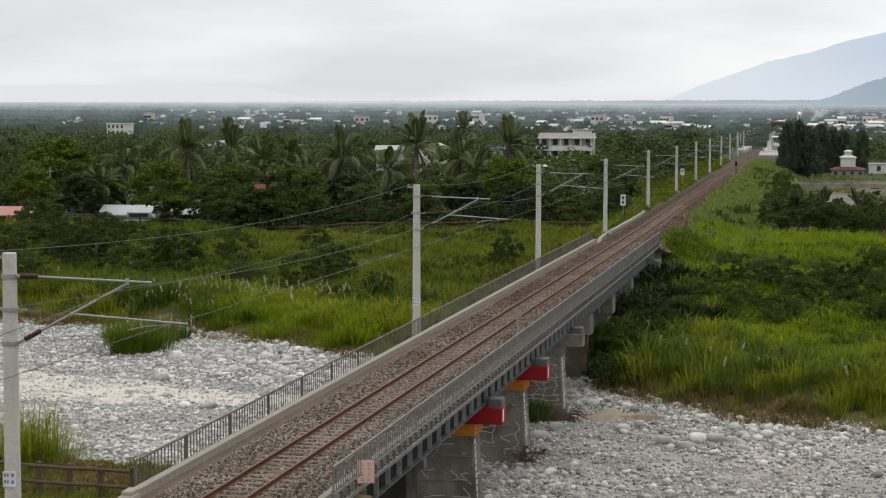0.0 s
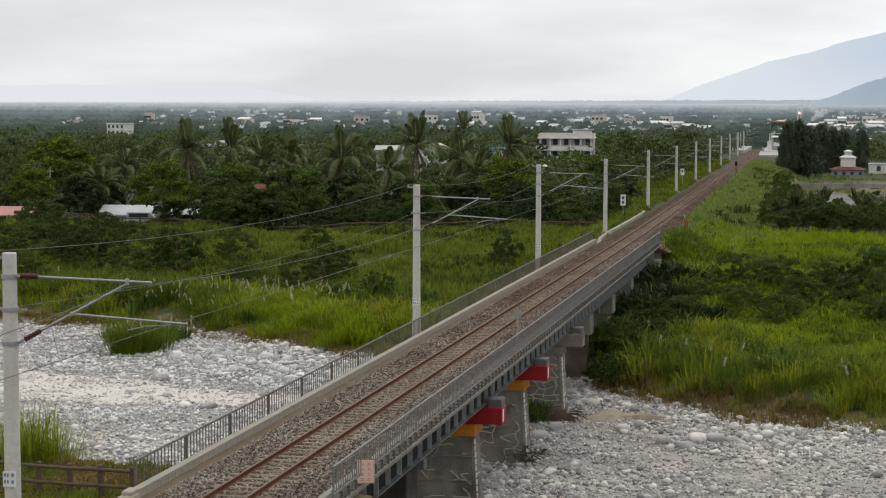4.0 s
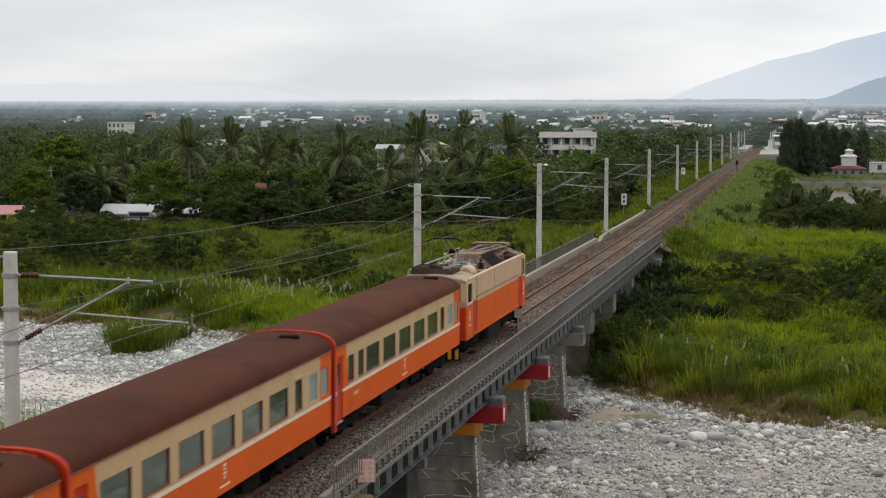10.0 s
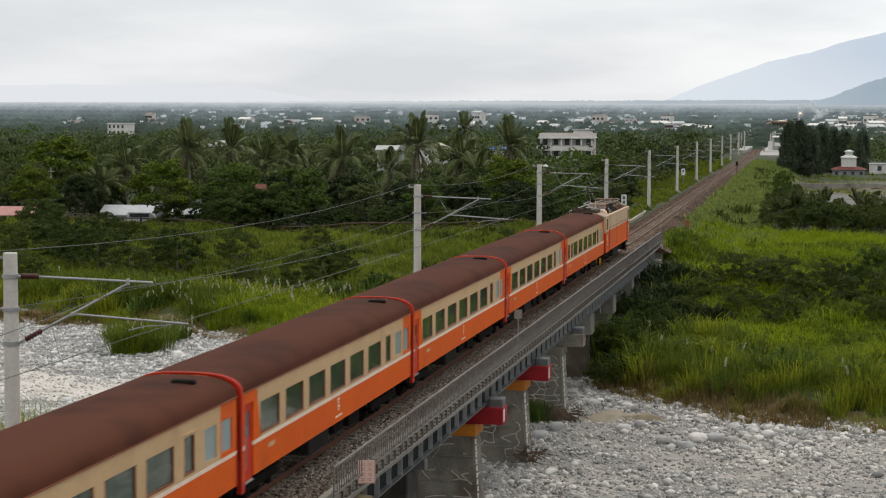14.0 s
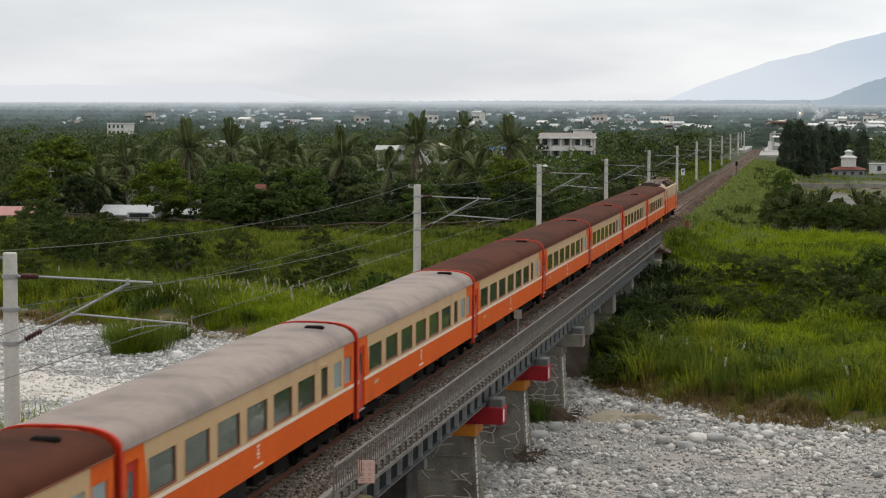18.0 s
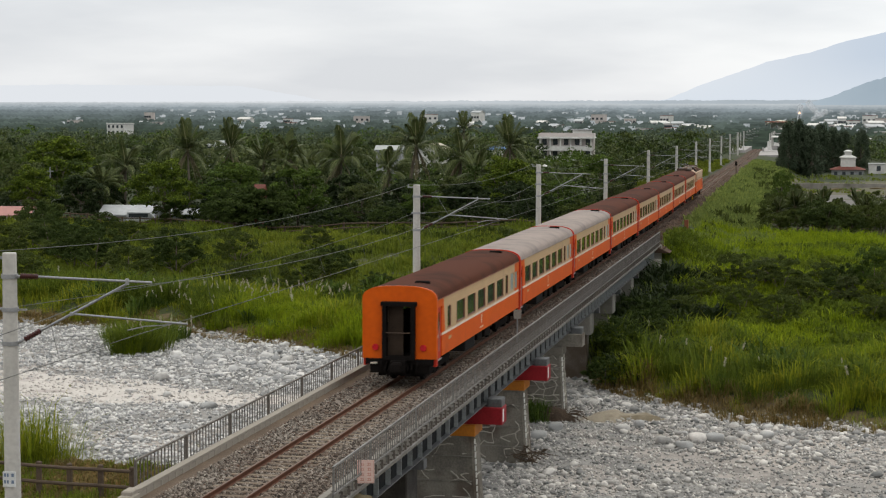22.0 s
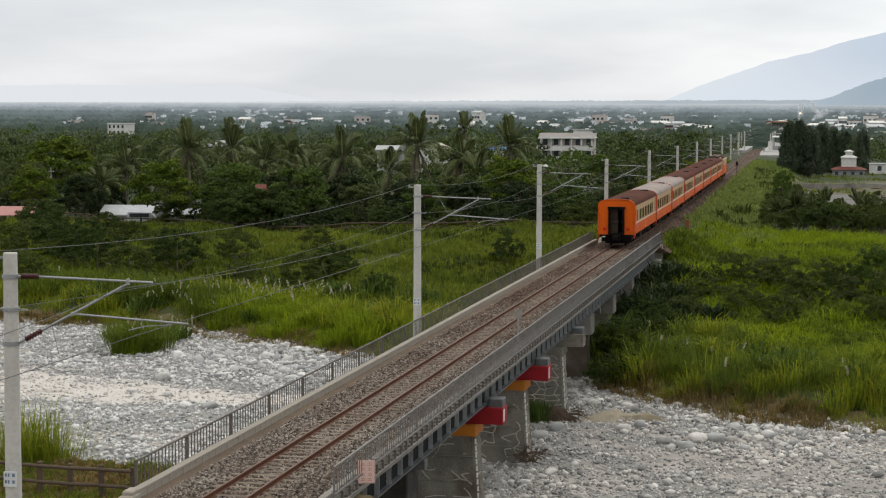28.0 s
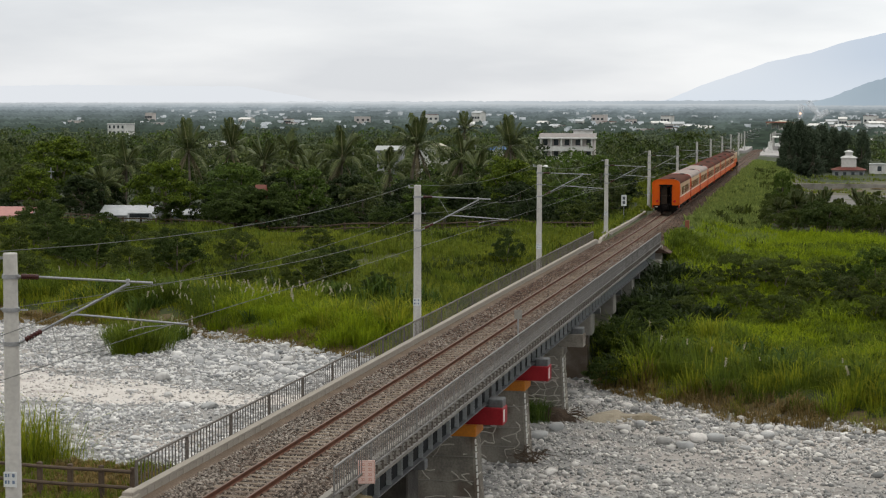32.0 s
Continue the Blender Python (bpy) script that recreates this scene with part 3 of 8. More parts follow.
gx = steps((-5000, -1000, 250), (-1000, -300, 50), (-300, -100, 10), (-100, 40, 1.0), (40, 120, 8), (120, 1000, 60), (1000, 5000, 250))
gy = steps((-400, -40, 40), (-40, 40, 8), (40, 200, 1.0), (200, 320, 4), (320, 1000, 30), (1000, 5000, 200))
GX, GY = np.meshgrid(gx, gy)
GZ = land(GX, GY)
nx, ny = len(gx), len(gy)
gi = np.arange(nx * ny).reshape(ny, nx)
quads = np.stack([gi[:-1, :-1], gi[:-1, 1:], gi[1:, 1:], gi[1:, :-1]], -1).reshape(-1, 4)
tris = np.concatenate([quads[:, [0, 1, 2]], quads[:, [0, 2, 3]]])
ground_me = tri_mesh("ground", np.stack([GX, GY, GZ], -1).reshape(-1, 3), tris, True)
cx = ((GX[:-1, :-1] + GX[1:, 1:]) / 2).ravel()
cy = ((GY[:-1, :-1] + GY[1:, 1:]) / 2).ravel()
dd = cy - np.interp(cx, BANK_X, BANK_Y)
slot = np.where(dd > 72, 2, 1)
slot = np.where(dd < 0.5, 0, slot)
slot = np.where(sandy(cx, cy) > 0.5, 5, slot)
slot = np.where((cx > 2.6) & (dd < -6 + 2 * wave(cx, cy, 9, 3)) & (wave(cx, cy, 12, 5) + 0.5 * wave(cx, cy, 4, 1) > -0.15), 6, slot)
slot = np.where((dd >= 0.5) & (dd < 2.6), 3, slot)
slot = np.where(cy < 57, 3, slot)
slot = np.where((cx > 10) & (cx < 60) & (cy > 232) & (cy < 380), 4, slot)
for mm in (M_GRAVEL, M_FIELD, M_PLAIN, M_EARTH, M_YARD, M_RIVERSAND, M_SILT):
    ground_me.materials.append(mm)
ground_me.polygons.foreach_set("material_index", np.concatenate([slot, slot]).astype(np.int32))
tagged(new("ground", ground_me), "gravel river bed, grassy banks and a wide green plain", "ground", kind="structure")

# ---- far backdrop: hazy woods, plain and mountains ----


def ridge(name, y, x0, x1, base, tops, mat, label, jag=0.0, seed=0, n=240, deep=60.0):
    """A far range with a rounded back: crest heights interpolated over x, roughened by jag."""
    g = Geo()
    rng = random.Random(seed)
    xs = [x0 + (x1 - x0) * i / n for i in range(n + 1)]
    tx, th = [a for a, _ in tops], [b for _, b in tops]
    crest = [float(np.interp(x, tx, th)) + jag * (0.8 * rng.random() - 0.4 + 0.6 * noise.noise((i * 0.05, seed, 0)) + 0.6 * noise.noise((i * 0.23, seed, 5))) for i, x in enumerate(xs)]
    rings = []
    for k, (dy, s) in enumerate(((-deep, 0.0), (-deep * 0.4, 0.72), (0, 1.0), (deep, 0.0))):
        rings.append([(x, y + dy, base + (c - base) * s) for x, c in zip(xs, crest)])
    g.loft(rings, closed=False)
    ob = part(name, g, mat, smooth=True)
    return tagged(ob, label, "backdrop", kind="structure")


# mountains and hill glow in colours that already hold the haze
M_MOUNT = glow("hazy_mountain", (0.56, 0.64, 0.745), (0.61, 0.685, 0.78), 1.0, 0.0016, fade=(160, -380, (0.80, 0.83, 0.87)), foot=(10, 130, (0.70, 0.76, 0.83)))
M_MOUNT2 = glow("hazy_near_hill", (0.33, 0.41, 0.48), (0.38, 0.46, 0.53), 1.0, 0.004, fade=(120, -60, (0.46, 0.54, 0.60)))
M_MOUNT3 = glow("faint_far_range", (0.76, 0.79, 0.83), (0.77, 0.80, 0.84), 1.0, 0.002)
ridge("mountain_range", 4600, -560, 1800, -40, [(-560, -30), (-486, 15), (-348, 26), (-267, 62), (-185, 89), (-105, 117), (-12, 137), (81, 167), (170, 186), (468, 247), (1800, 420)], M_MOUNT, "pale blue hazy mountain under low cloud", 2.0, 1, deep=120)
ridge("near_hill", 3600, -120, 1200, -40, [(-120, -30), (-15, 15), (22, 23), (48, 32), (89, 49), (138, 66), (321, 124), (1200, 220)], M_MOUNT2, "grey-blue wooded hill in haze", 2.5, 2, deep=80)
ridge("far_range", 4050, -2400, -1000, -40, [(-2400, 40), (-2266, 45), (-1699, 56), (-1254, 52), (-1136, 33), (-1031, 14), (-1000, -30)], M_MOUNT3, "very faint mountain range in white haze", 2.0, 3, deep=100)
# haze painted into the wooded plain's tone by its dip below the eye's level (radians): nearer is darker and greener
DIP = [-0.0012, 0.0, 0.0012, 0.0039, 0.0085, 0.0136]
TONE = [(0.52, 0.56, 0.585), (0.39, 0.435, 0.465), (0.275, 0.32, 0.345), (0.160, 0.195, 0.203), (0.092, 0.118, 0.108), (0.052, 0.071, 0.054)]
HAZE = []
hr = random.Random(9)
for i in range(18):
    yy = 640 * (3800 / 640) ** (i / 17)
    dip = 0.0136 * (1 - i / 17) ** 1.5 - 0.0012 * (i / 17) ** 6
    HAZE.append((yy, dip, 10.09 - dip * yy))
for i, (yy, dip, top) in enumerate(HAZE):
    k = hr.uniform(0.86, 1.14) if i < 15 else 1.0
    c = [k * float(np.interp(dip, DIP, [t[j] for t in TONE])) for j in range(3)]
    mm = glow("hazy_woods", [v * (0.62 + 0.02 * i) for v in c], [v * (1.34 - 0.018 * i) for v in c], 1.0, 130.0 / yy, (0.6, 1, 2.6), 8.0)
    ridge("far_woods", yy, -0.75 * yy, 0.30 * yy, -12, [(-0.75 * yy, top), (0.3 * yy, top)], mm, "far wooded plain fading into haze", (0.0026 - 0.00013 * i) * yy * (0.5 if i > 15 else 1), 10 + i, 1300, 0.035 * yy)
# a faint glowing upland beyond the plain, haze painted in, rising towards the mountain
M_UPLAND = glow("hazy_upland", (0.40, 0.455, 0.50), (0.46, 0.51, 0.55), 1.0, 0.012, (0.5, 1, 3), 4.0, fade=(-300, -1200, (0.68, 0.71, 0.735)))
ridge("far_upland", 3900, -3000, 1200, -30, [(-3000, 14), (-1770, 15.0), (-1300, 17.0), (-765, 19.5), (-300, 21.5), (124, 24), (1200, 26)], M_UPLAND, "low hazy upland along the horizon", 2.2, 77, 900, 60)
# pale specks of far villages between the woods, their walls glowing with painted haze
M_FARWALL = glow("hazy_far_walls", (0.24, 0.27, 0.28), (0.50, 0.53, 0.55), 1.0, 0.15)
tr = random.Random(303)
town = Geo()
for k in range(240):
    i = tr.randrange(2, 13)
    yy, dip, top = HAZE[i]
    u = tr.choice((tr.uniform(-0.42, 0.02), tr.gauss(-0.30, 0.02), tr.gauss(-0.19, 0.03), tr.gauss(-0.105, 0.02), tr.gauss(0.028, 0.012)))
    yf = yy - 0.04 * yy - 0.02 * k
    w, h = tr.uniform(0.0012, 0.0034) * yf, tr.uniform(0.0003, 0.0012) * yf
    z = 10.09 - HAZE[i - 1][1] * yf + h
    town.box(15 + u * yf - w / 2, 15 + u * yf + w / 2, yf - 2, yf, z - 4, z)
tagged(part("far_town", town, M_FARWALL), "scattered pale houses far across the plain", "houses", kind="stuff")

# ---- the track ----
TRACK_Y = list(np.arange(-60, 150, 10.0)) + list(np.arange(150, 200, 4.0)) + list(np.arange(200, 900, 20.0))


def along(section, ys, closed=True):
    """A profile of (x, z above rail) carried along the line."""
    g = Geo()
    return g.loft([[(lx(y) + x, y, rz(y) + z) for x, z in section] for y in ys], closed)


track = thing("railway_track", "single narrow-gauge track with rusty rails on stone ballast", "railway track")
for s in (-1, 1):
    c = s * 0.57
    prof = [(-0.036, 0.0), (-0.036, -0.035), (-0.009, -0.05), (-0.009, -0.125), (-0.064, -0.15), (0.064, -0.15), (0.009, -0.125), (0.009, -0.05), (0.036, -0.035), (0.036, 0.0)]
    rail = part("rail", along([(c + x, z - 0.004) for x, z in prof], TRACK_Y), M_RAIL, track, "rust-brown steel rail")
    part("rail_head", along([(c - 0.03, -0.004), (c + 0.03, -0.004), (c + 0.024, 0.002), (c - 0.024, 0.002)], TRACK_Y), M_RAILTOP, rail, "dull worn running surface")
sl = Geo().box(-1.05, 1.05, -0.11, 0.11, -0.30, -0.145, 0.015)
sl_me = sl.mesh("sleeper")
sl_me.materials.append(M_SLEEPER)
clip_me = Geo().box(-0.10, 0.10, -0.07, 0.07, -0.145, -0.115, 0.01).mesh("rail_clip")
clip_me.materials.append(M_RAIL)
SLEEPER_Y = np.arange(46.0, 222.0, 0.6)
rr = random.Random(5)
for y in SLEEPER_Y:
    ob = part("sleeper", sl_me, None, track)
    ob.matrix_basis = pose(lx(y) + rr.uniform(-0.02, 0.02), y, rz(y), 0, 0, rr.uniform(-0.6, 0.6))
g = Geo()
for y in np.arange(222.0, 560, 0.6):
    g.box(lx(y) - 1.05, lx(y) + 1.05, y - 0.11, y + 0.11, rz(y) - 0.3, rz(y) - 0.145)
part("sleeper_row", g, M_SLEEPER, track, kind="stuff")

BED = [(-2.42, -0.62), (-2.42, -0.22), (-2.0, -0.19), (-1.3, -0.155), (-0.7, -0.165), (0.0, -0.18), (0.7, -0.165), (1.3, -0.165), (1.9, -0.24), (2.36, -0.30), (2.36, -0.62)]
ob = part("ballast_bed", along(BED, list(np.arange(40, 153, 2.0))), M_BALLAST)
tagged(ob, "brown-grey stone ballast between the bridge kerbs", "ballast", kind="structure")
SHOULDER = [(-3.6, -0.95), (-2.9, -0.62), (-1.5, -0.17), (-0.7, -0.165), (0, -0.18), (0.7, -0.165), (1.5, -0.17), (2.9, -0.62), (3.6, -0.95)]
for nm, ys in (("ballast_shoulder", list(np.arange(152.6, 640, 4.0))), ("ballast_shoulder", list(np.arange(-60, 47.5, 3.0)))):
    ob = part(nm, along(SHOULDER, ys), M_BALLAST)
    tagged(ob, "brown stone ballast of the track on its embankment", "ballast", kind="structure")
ob = part("sandy_walkway", along([(-2.41, -0.3), (-2.41, -0.14), (-2.12, -0.15), (-1.98, -0.2), (-1.98, -0.3)], list(np.arange(46, 140, 2.0))), M_SAND)
tagged(ob, "strip of brown sand beside the bridge kerb", "sand", kind="structure")

# ---- the bridge ----
Y0, Y1 = 47.6, 152.6
GRID = list(np.arange(Y0, Y1 + 0.1, 3.0))
PIER_Y = [61.0, 73.6, 86.4, 99.6, 112.4, 124.9, 137.6]
bridge = thing("railway_bridge", "grey steel plate-girder railway bridge over a stony river", "bridge")
part("deck_slab", along([(-2.75, -0.62), (-2.75, -0.50), (2.62, -0.50), (2.62, -0.62)], GRID), M_CONC, bridge, "concrete deck under the ballast")
part("edge_kerb", along([(2.36, -0.62), (2.36, -0.06), (2.56, -0.06), (2.56, -0.62)], GRID), M_CONC, bridge, "low concrete kerb")
for s in (-1, 1):
    x = 2.22 * s
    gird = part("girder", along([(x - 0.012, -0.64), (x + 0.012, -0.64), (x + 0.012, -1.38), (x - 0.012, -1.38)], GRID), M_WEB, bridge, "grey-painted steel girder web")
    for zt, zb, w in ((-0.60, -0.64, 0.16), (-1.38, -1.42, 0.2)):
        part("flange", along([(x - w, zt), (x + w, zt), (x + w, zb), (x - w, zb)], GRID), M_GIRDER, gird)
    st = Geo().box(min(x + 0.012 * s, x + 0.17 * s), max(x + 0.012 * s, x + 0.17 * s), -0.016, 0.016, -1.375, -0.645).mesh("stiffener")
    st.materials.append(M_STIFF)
    for y in np.arange(Y0 + 0.6, Y1 - 0.3, 1.6):
        ob = part("stiffener", st, None, gird)
        ob.matrix_basis = pose(0, y, rz(y))
# outriggers that carry the railing
br = Geo().box(2.5, 2.84, -0.03, 0.03, -0.10, -0.04)
br.box(2.78, 2.84, -0.03, 0.03, -0.34, -0.04).box(2.5, 2.84, -0.03, 0.03, -0.36, -0.31)
br_me = br.mesh("railing_bracket")
br_me.materials.append(M_DARKRAIL)
for y in np.arange(Y0 + 0.9, Y1 - 0.3, 0.8):
    ob = part("railing_bracket", br_me, None, bridge)
    ob.matrix_basis = pose(0, y, rz(y))
part("walkway_edge", along([(2.80, -0.36), (2.80, -0.31), (2.86, -0.31), (2.86, -0.36)], GRID), M_RAILING, bridge, "thin grey steel edge strip")
# kerb blocks of the far edge
part("coping", along([(-2.63, 0.045), (-2.63, 0.10), (-2.61, 0.11), (-2.40, 0.11), (-2.38, 0.10), (-2.38, 0.045)], [46.9] + GRID), M_KERB, bridge, "pale concrete coping of the kerb")
part("kerb_end", Geo().box(-2.72, -2.34, 46.15, 46.88, -0.75, -0.24, 0.04).box(-2.66, -2.36, 46.3, 46.88, -0.24, -0.12, 0.03), M_KERB, bridge, "worn end stone of the kerb")
kb = Geo().box(-2.60, -2.39, -0.28, 0.28, -0.5, 0.044, 0.02).mesh("kerb_block")
kb.materials.append(M_KERB)
rr = random.Random(6)
for y in np.arange(47.2, Y1 + 1, 0.585):
    ob = part("kerb_block", kb, None, bridge)
    ob.matrix_basis = pose(rr.uniform(-0.006, 0.006), y, rz(y) + rr.uniform(-0.003, 0.0))


def railing(name, x, top, low, mat, label, step, barmat, gap, thick):
    r = thing(name, label, "railing")
    part("top_rail", along([(x - 0.03, top - 0.05), (x + 0.03, top - 0.05), (x + 0.03, top), (x - 0.03, top)], GRID), mat, r)
    part("bottom_rail", along([(x - 0.025, low), (x + 0.025, low), (x + 0.025, low + 0.05), (x - 0.025, low + 0.05)], GRID), mat, r)
    bar = Geo().box(-0.013, 0.013, -0.013, 0.013, low + 0.04, top - 0.04).mesh("baluster")
    bar.materials.append(barmat)
    post = Geo().box(-thick, thick, -thick, thick, low - 0.25, top - 0.01, 0.006).mesh("post")
    post.materials.append(barmat)
    ys = np.arange(Y0 + 0.1, Y1, step)
    rest = Geo()
    for i, y in enumerate(ys):
        if i < 300:
            ob = part("baluster", bar, None, r)
            ob.matrix_basis = pose(x, y, rz(y))
        else:
            z = rz(y)
            rest.box(x - 0.013, x + 0.013, y - 0.013, y + 0.013, z + low + 0.04, z + top - 0.04)
    part("baluster_row", rest, barmat, r, kind="stuff")
    for y in np.arange(Y0, Y1 + 0.2, gap):
        ob = part("post", post, None, r)
        ob.matrix_basis = pose(x, y, rz(y))
    return r


railing("bridge_railing", 2.80, 0.80, 0.0, M_RAILING, "grey-painted steel railing with upright bars along the bridge", 0.25, M_RAILING, 2.1, 0.018)
railing("bridge_railing", -2.74, 0.76, -0.02, M_DARKRAIL, "brown-grey steel railing with upright bars behind the kerb", 0.28, M_DARKRAIL, 4.2, 0.034)
stub = thing("bridge_end_block", "weathered concrete end block of the bridge kerb", "kerb")
part("block", Geo().box(2.15, 3.0, 45.6, 47.4, -1.4, rz(46.5) - 0.05, 0.05), M_CONC, stub)


def pier(i, y):
    zt = rz(y)
    foot = -7.0
    p = thing("bridge_pier", ("tall stained concrete pier with orange band and red cross-beam" if i in (1, 2) else "stained concrete bridge pier with a broad cap"), "pier", "bridge piers")
    if i in (1, 2, 3):
        rings = []
        for z, hx, hy in ((foot, 2.25, 0.95), (-4.6, 2.08, 0.85), (zt - 2.65, 2.0, 0.8)):
            c = 0.35
            rings.append([(-hx + c, y - hy, z), (hx - c * 0.3, y - hy, z), (hx, y - hy + c * 0.3, z), (hx, y + hy - c, z), (hx - c, y + hy, z), (-hx + c, y + hy, z), (-hx, y + hy - c, z), (-hx, y - hy + c, z)])
        shaft = part("shaft", Geo().loft(rings), M_PIER, p, "stained concrete shaft with mortar-filled cracks")
        band = M_ORANGEBAND if i < 3 else M_PIER
        part("top_band", Geo().box(-2.06, 2.06, y - 0.86, y + 0.86, zt - 2.65, zt - 2.2, 0.03), band, p, "band painted orange" if i < 3 else "")
        beam = part("cross_beam", Geo().box(-3.1, 3.1, y - 0.55, y + 0.55, zt - 2.2, zt - 1.52, 0.03), M_REDBEAM if i < 3 else M_PIER, p, "cross-beam painted red" if i < 3 else "concrete cross-beam")
        if i < 3:
            part("white_mark", Geo().box(3.1, 3.112, y - 0.42, y - 0.16, zt - 2.1, zt - 1.6), M_WHITE, beam, "white painted stripe")
        part("bearing_wall", Geo().box(-2.9, 2.9, y - 0.3, y + 0.45, zt - 1.52, zt - 1.43, 0.02).box(2.45, 3.05, y - 0.35, y + 0.5, zt - 1.52, zt - 1.2, 0.03), M_GIRDER, p, "grey concrete block on the cross-beam")
        # white edging dashes and mortar seams
        for k in range(14):
            z = zt - 2.75 - k * 0.27
            part("edge_mark", Geo().box(2.02 + 0.017 * k, 2.075 + 0.017 * k, y - 0.87 - 0.012 * k, y - 0.81 - 0.012 * k, z - 0.2, z), M_WHITE, shaft)
        r = random.Random(40 + i)

        def wall_at(u, z):
            """A point on the skin of the shaft: u runs along the broad side, then round the corner."""
            t = (z - (zt - 2.65)) / (foot - (zt - 2.65))
            hx, hy = 2.0 + 0.25 * t, 0.80 + 0.15 * t
            return (u, y - hy - 0.012, z) if u < hx - 0.16 else (hx + 0.012, y - hy + 0.10 + (u - hx + 0.16), z)

        rows, cols = 9, 9
        net = {}
        for a in range(rows + 1):
            for c in range(cols + 1):
                net[a, c] = (-1.8 + (c + 0.5 * (a % 2)) * 0.56 + r.uniform(-0.14, 0.14), zt - 2.75 - a * (zt - 2.75 + 6.3) / rows + r.uniform(-0.12, 0.12))
        chance = (0, 0.25, 0.45, 0.93)[i]
        for a in range(rows):
            for c in range(cols):
                for q in ((a, c + 1), (a + 1, c)):
                    if r.random() < chance * (1.0 if i == 3 else (a / rows) * 1.5 if i == 2 else 1.0) and net[q][0] < 3.2:
                        p0, p1 = net[a, c], net[q]
                        pm = ((p0[0] + p1[0]) / 2 + r.uniform(-0.07, 0.07), (p0[1] + p1[1]) / 2 + r.uniform(-0.07, 0.07))
                        part("mortar_seam", Geo().path([wall_at(*p0), wall_at(*pm), wall_at(*p1)], r.uniform(0.018, 0.034), 4), M_MORTAR, shaft)
        for z in (-3.9, -4.9, -5.8):
            part("course_joint", Geo().box(-1.9, 1.96, y - 0.93 - 0.0, y - 0.80, z - 0.012, z + 0.012), M_CONC, shaft)
    else:
        part("shaft", Geo().box(-1.75, 1.8, y - 0.6, y + 0.6, foot, zt - 2.9, 0.08), M_PIER if i else M_SHADEPIER, p)
        part("cap", Geo().box(-2.05, 2.05, y - 0.85, y + 0.85, zt - 3.0, zt - 1.75, 0.05), M_CONC if i > 0 else M_SHADEPIER, p, "broad grey concrete cap" if i else "concrete cap, deck shade put into its colour")
        part("bearing", Geo().box(1.95, 2.5, y - 0.25, y + 0.25, zt - 1.75, zt - 1.43, 0.02).box(-2.5, -1.95, y - 0.25, y + 0.25, zt - 1.75, zt - 1.43, 0.02), M_GIRDER, p, "steel bearing under the girder")


for i, y in enumerate(PIER_Y):
    pier(i, y)
ab = thing("bridge_abutment", "concrete abutment at the grassy end of the bridge", "abutment", "bridge abutments")
part("wall", Geo().box(-3.0, 2.9, 151.2, 153.4, -6.0, rz(152) - 1.45, 0.05), M_CONC, ab)
part("back_wall", Geo().box(-3.0, 2.9, 152.8, 153.4, rz(152) - 1.45, rz(152) - 0.3, 0.03), M_CONC, ab)
ab = thing("bridge_abutment", "concrete abutment at the fenced end of the bridge", "abutment", "bridge abutments")
part("wall", Geo().box(-3.0, 2.0, 45.2, 48.4, -6.8, rz(47) - 1.45, 0.05), M_SHADEPIER, ab)
part("back_wall", Geo().box(-3.0, 2.9, 45.2, 46.8, rz(47) - 1.45, rz(47) - 0.63, 0.03), M_CONC, ab)

# ---- overhead line ----
POLES = [(40.75, 1), (86.1, 1), (125.4, 1), (166.7, 1), (214.3, 1), (263.6, 1), (313.1, 1), (360.9, 1), (413.3, 1), (463.5, 1), (522.8, 1), (575.0, 1), (641, 0), (715, 0), (793, 0), (877, 0)]
POLE_X = -3.2


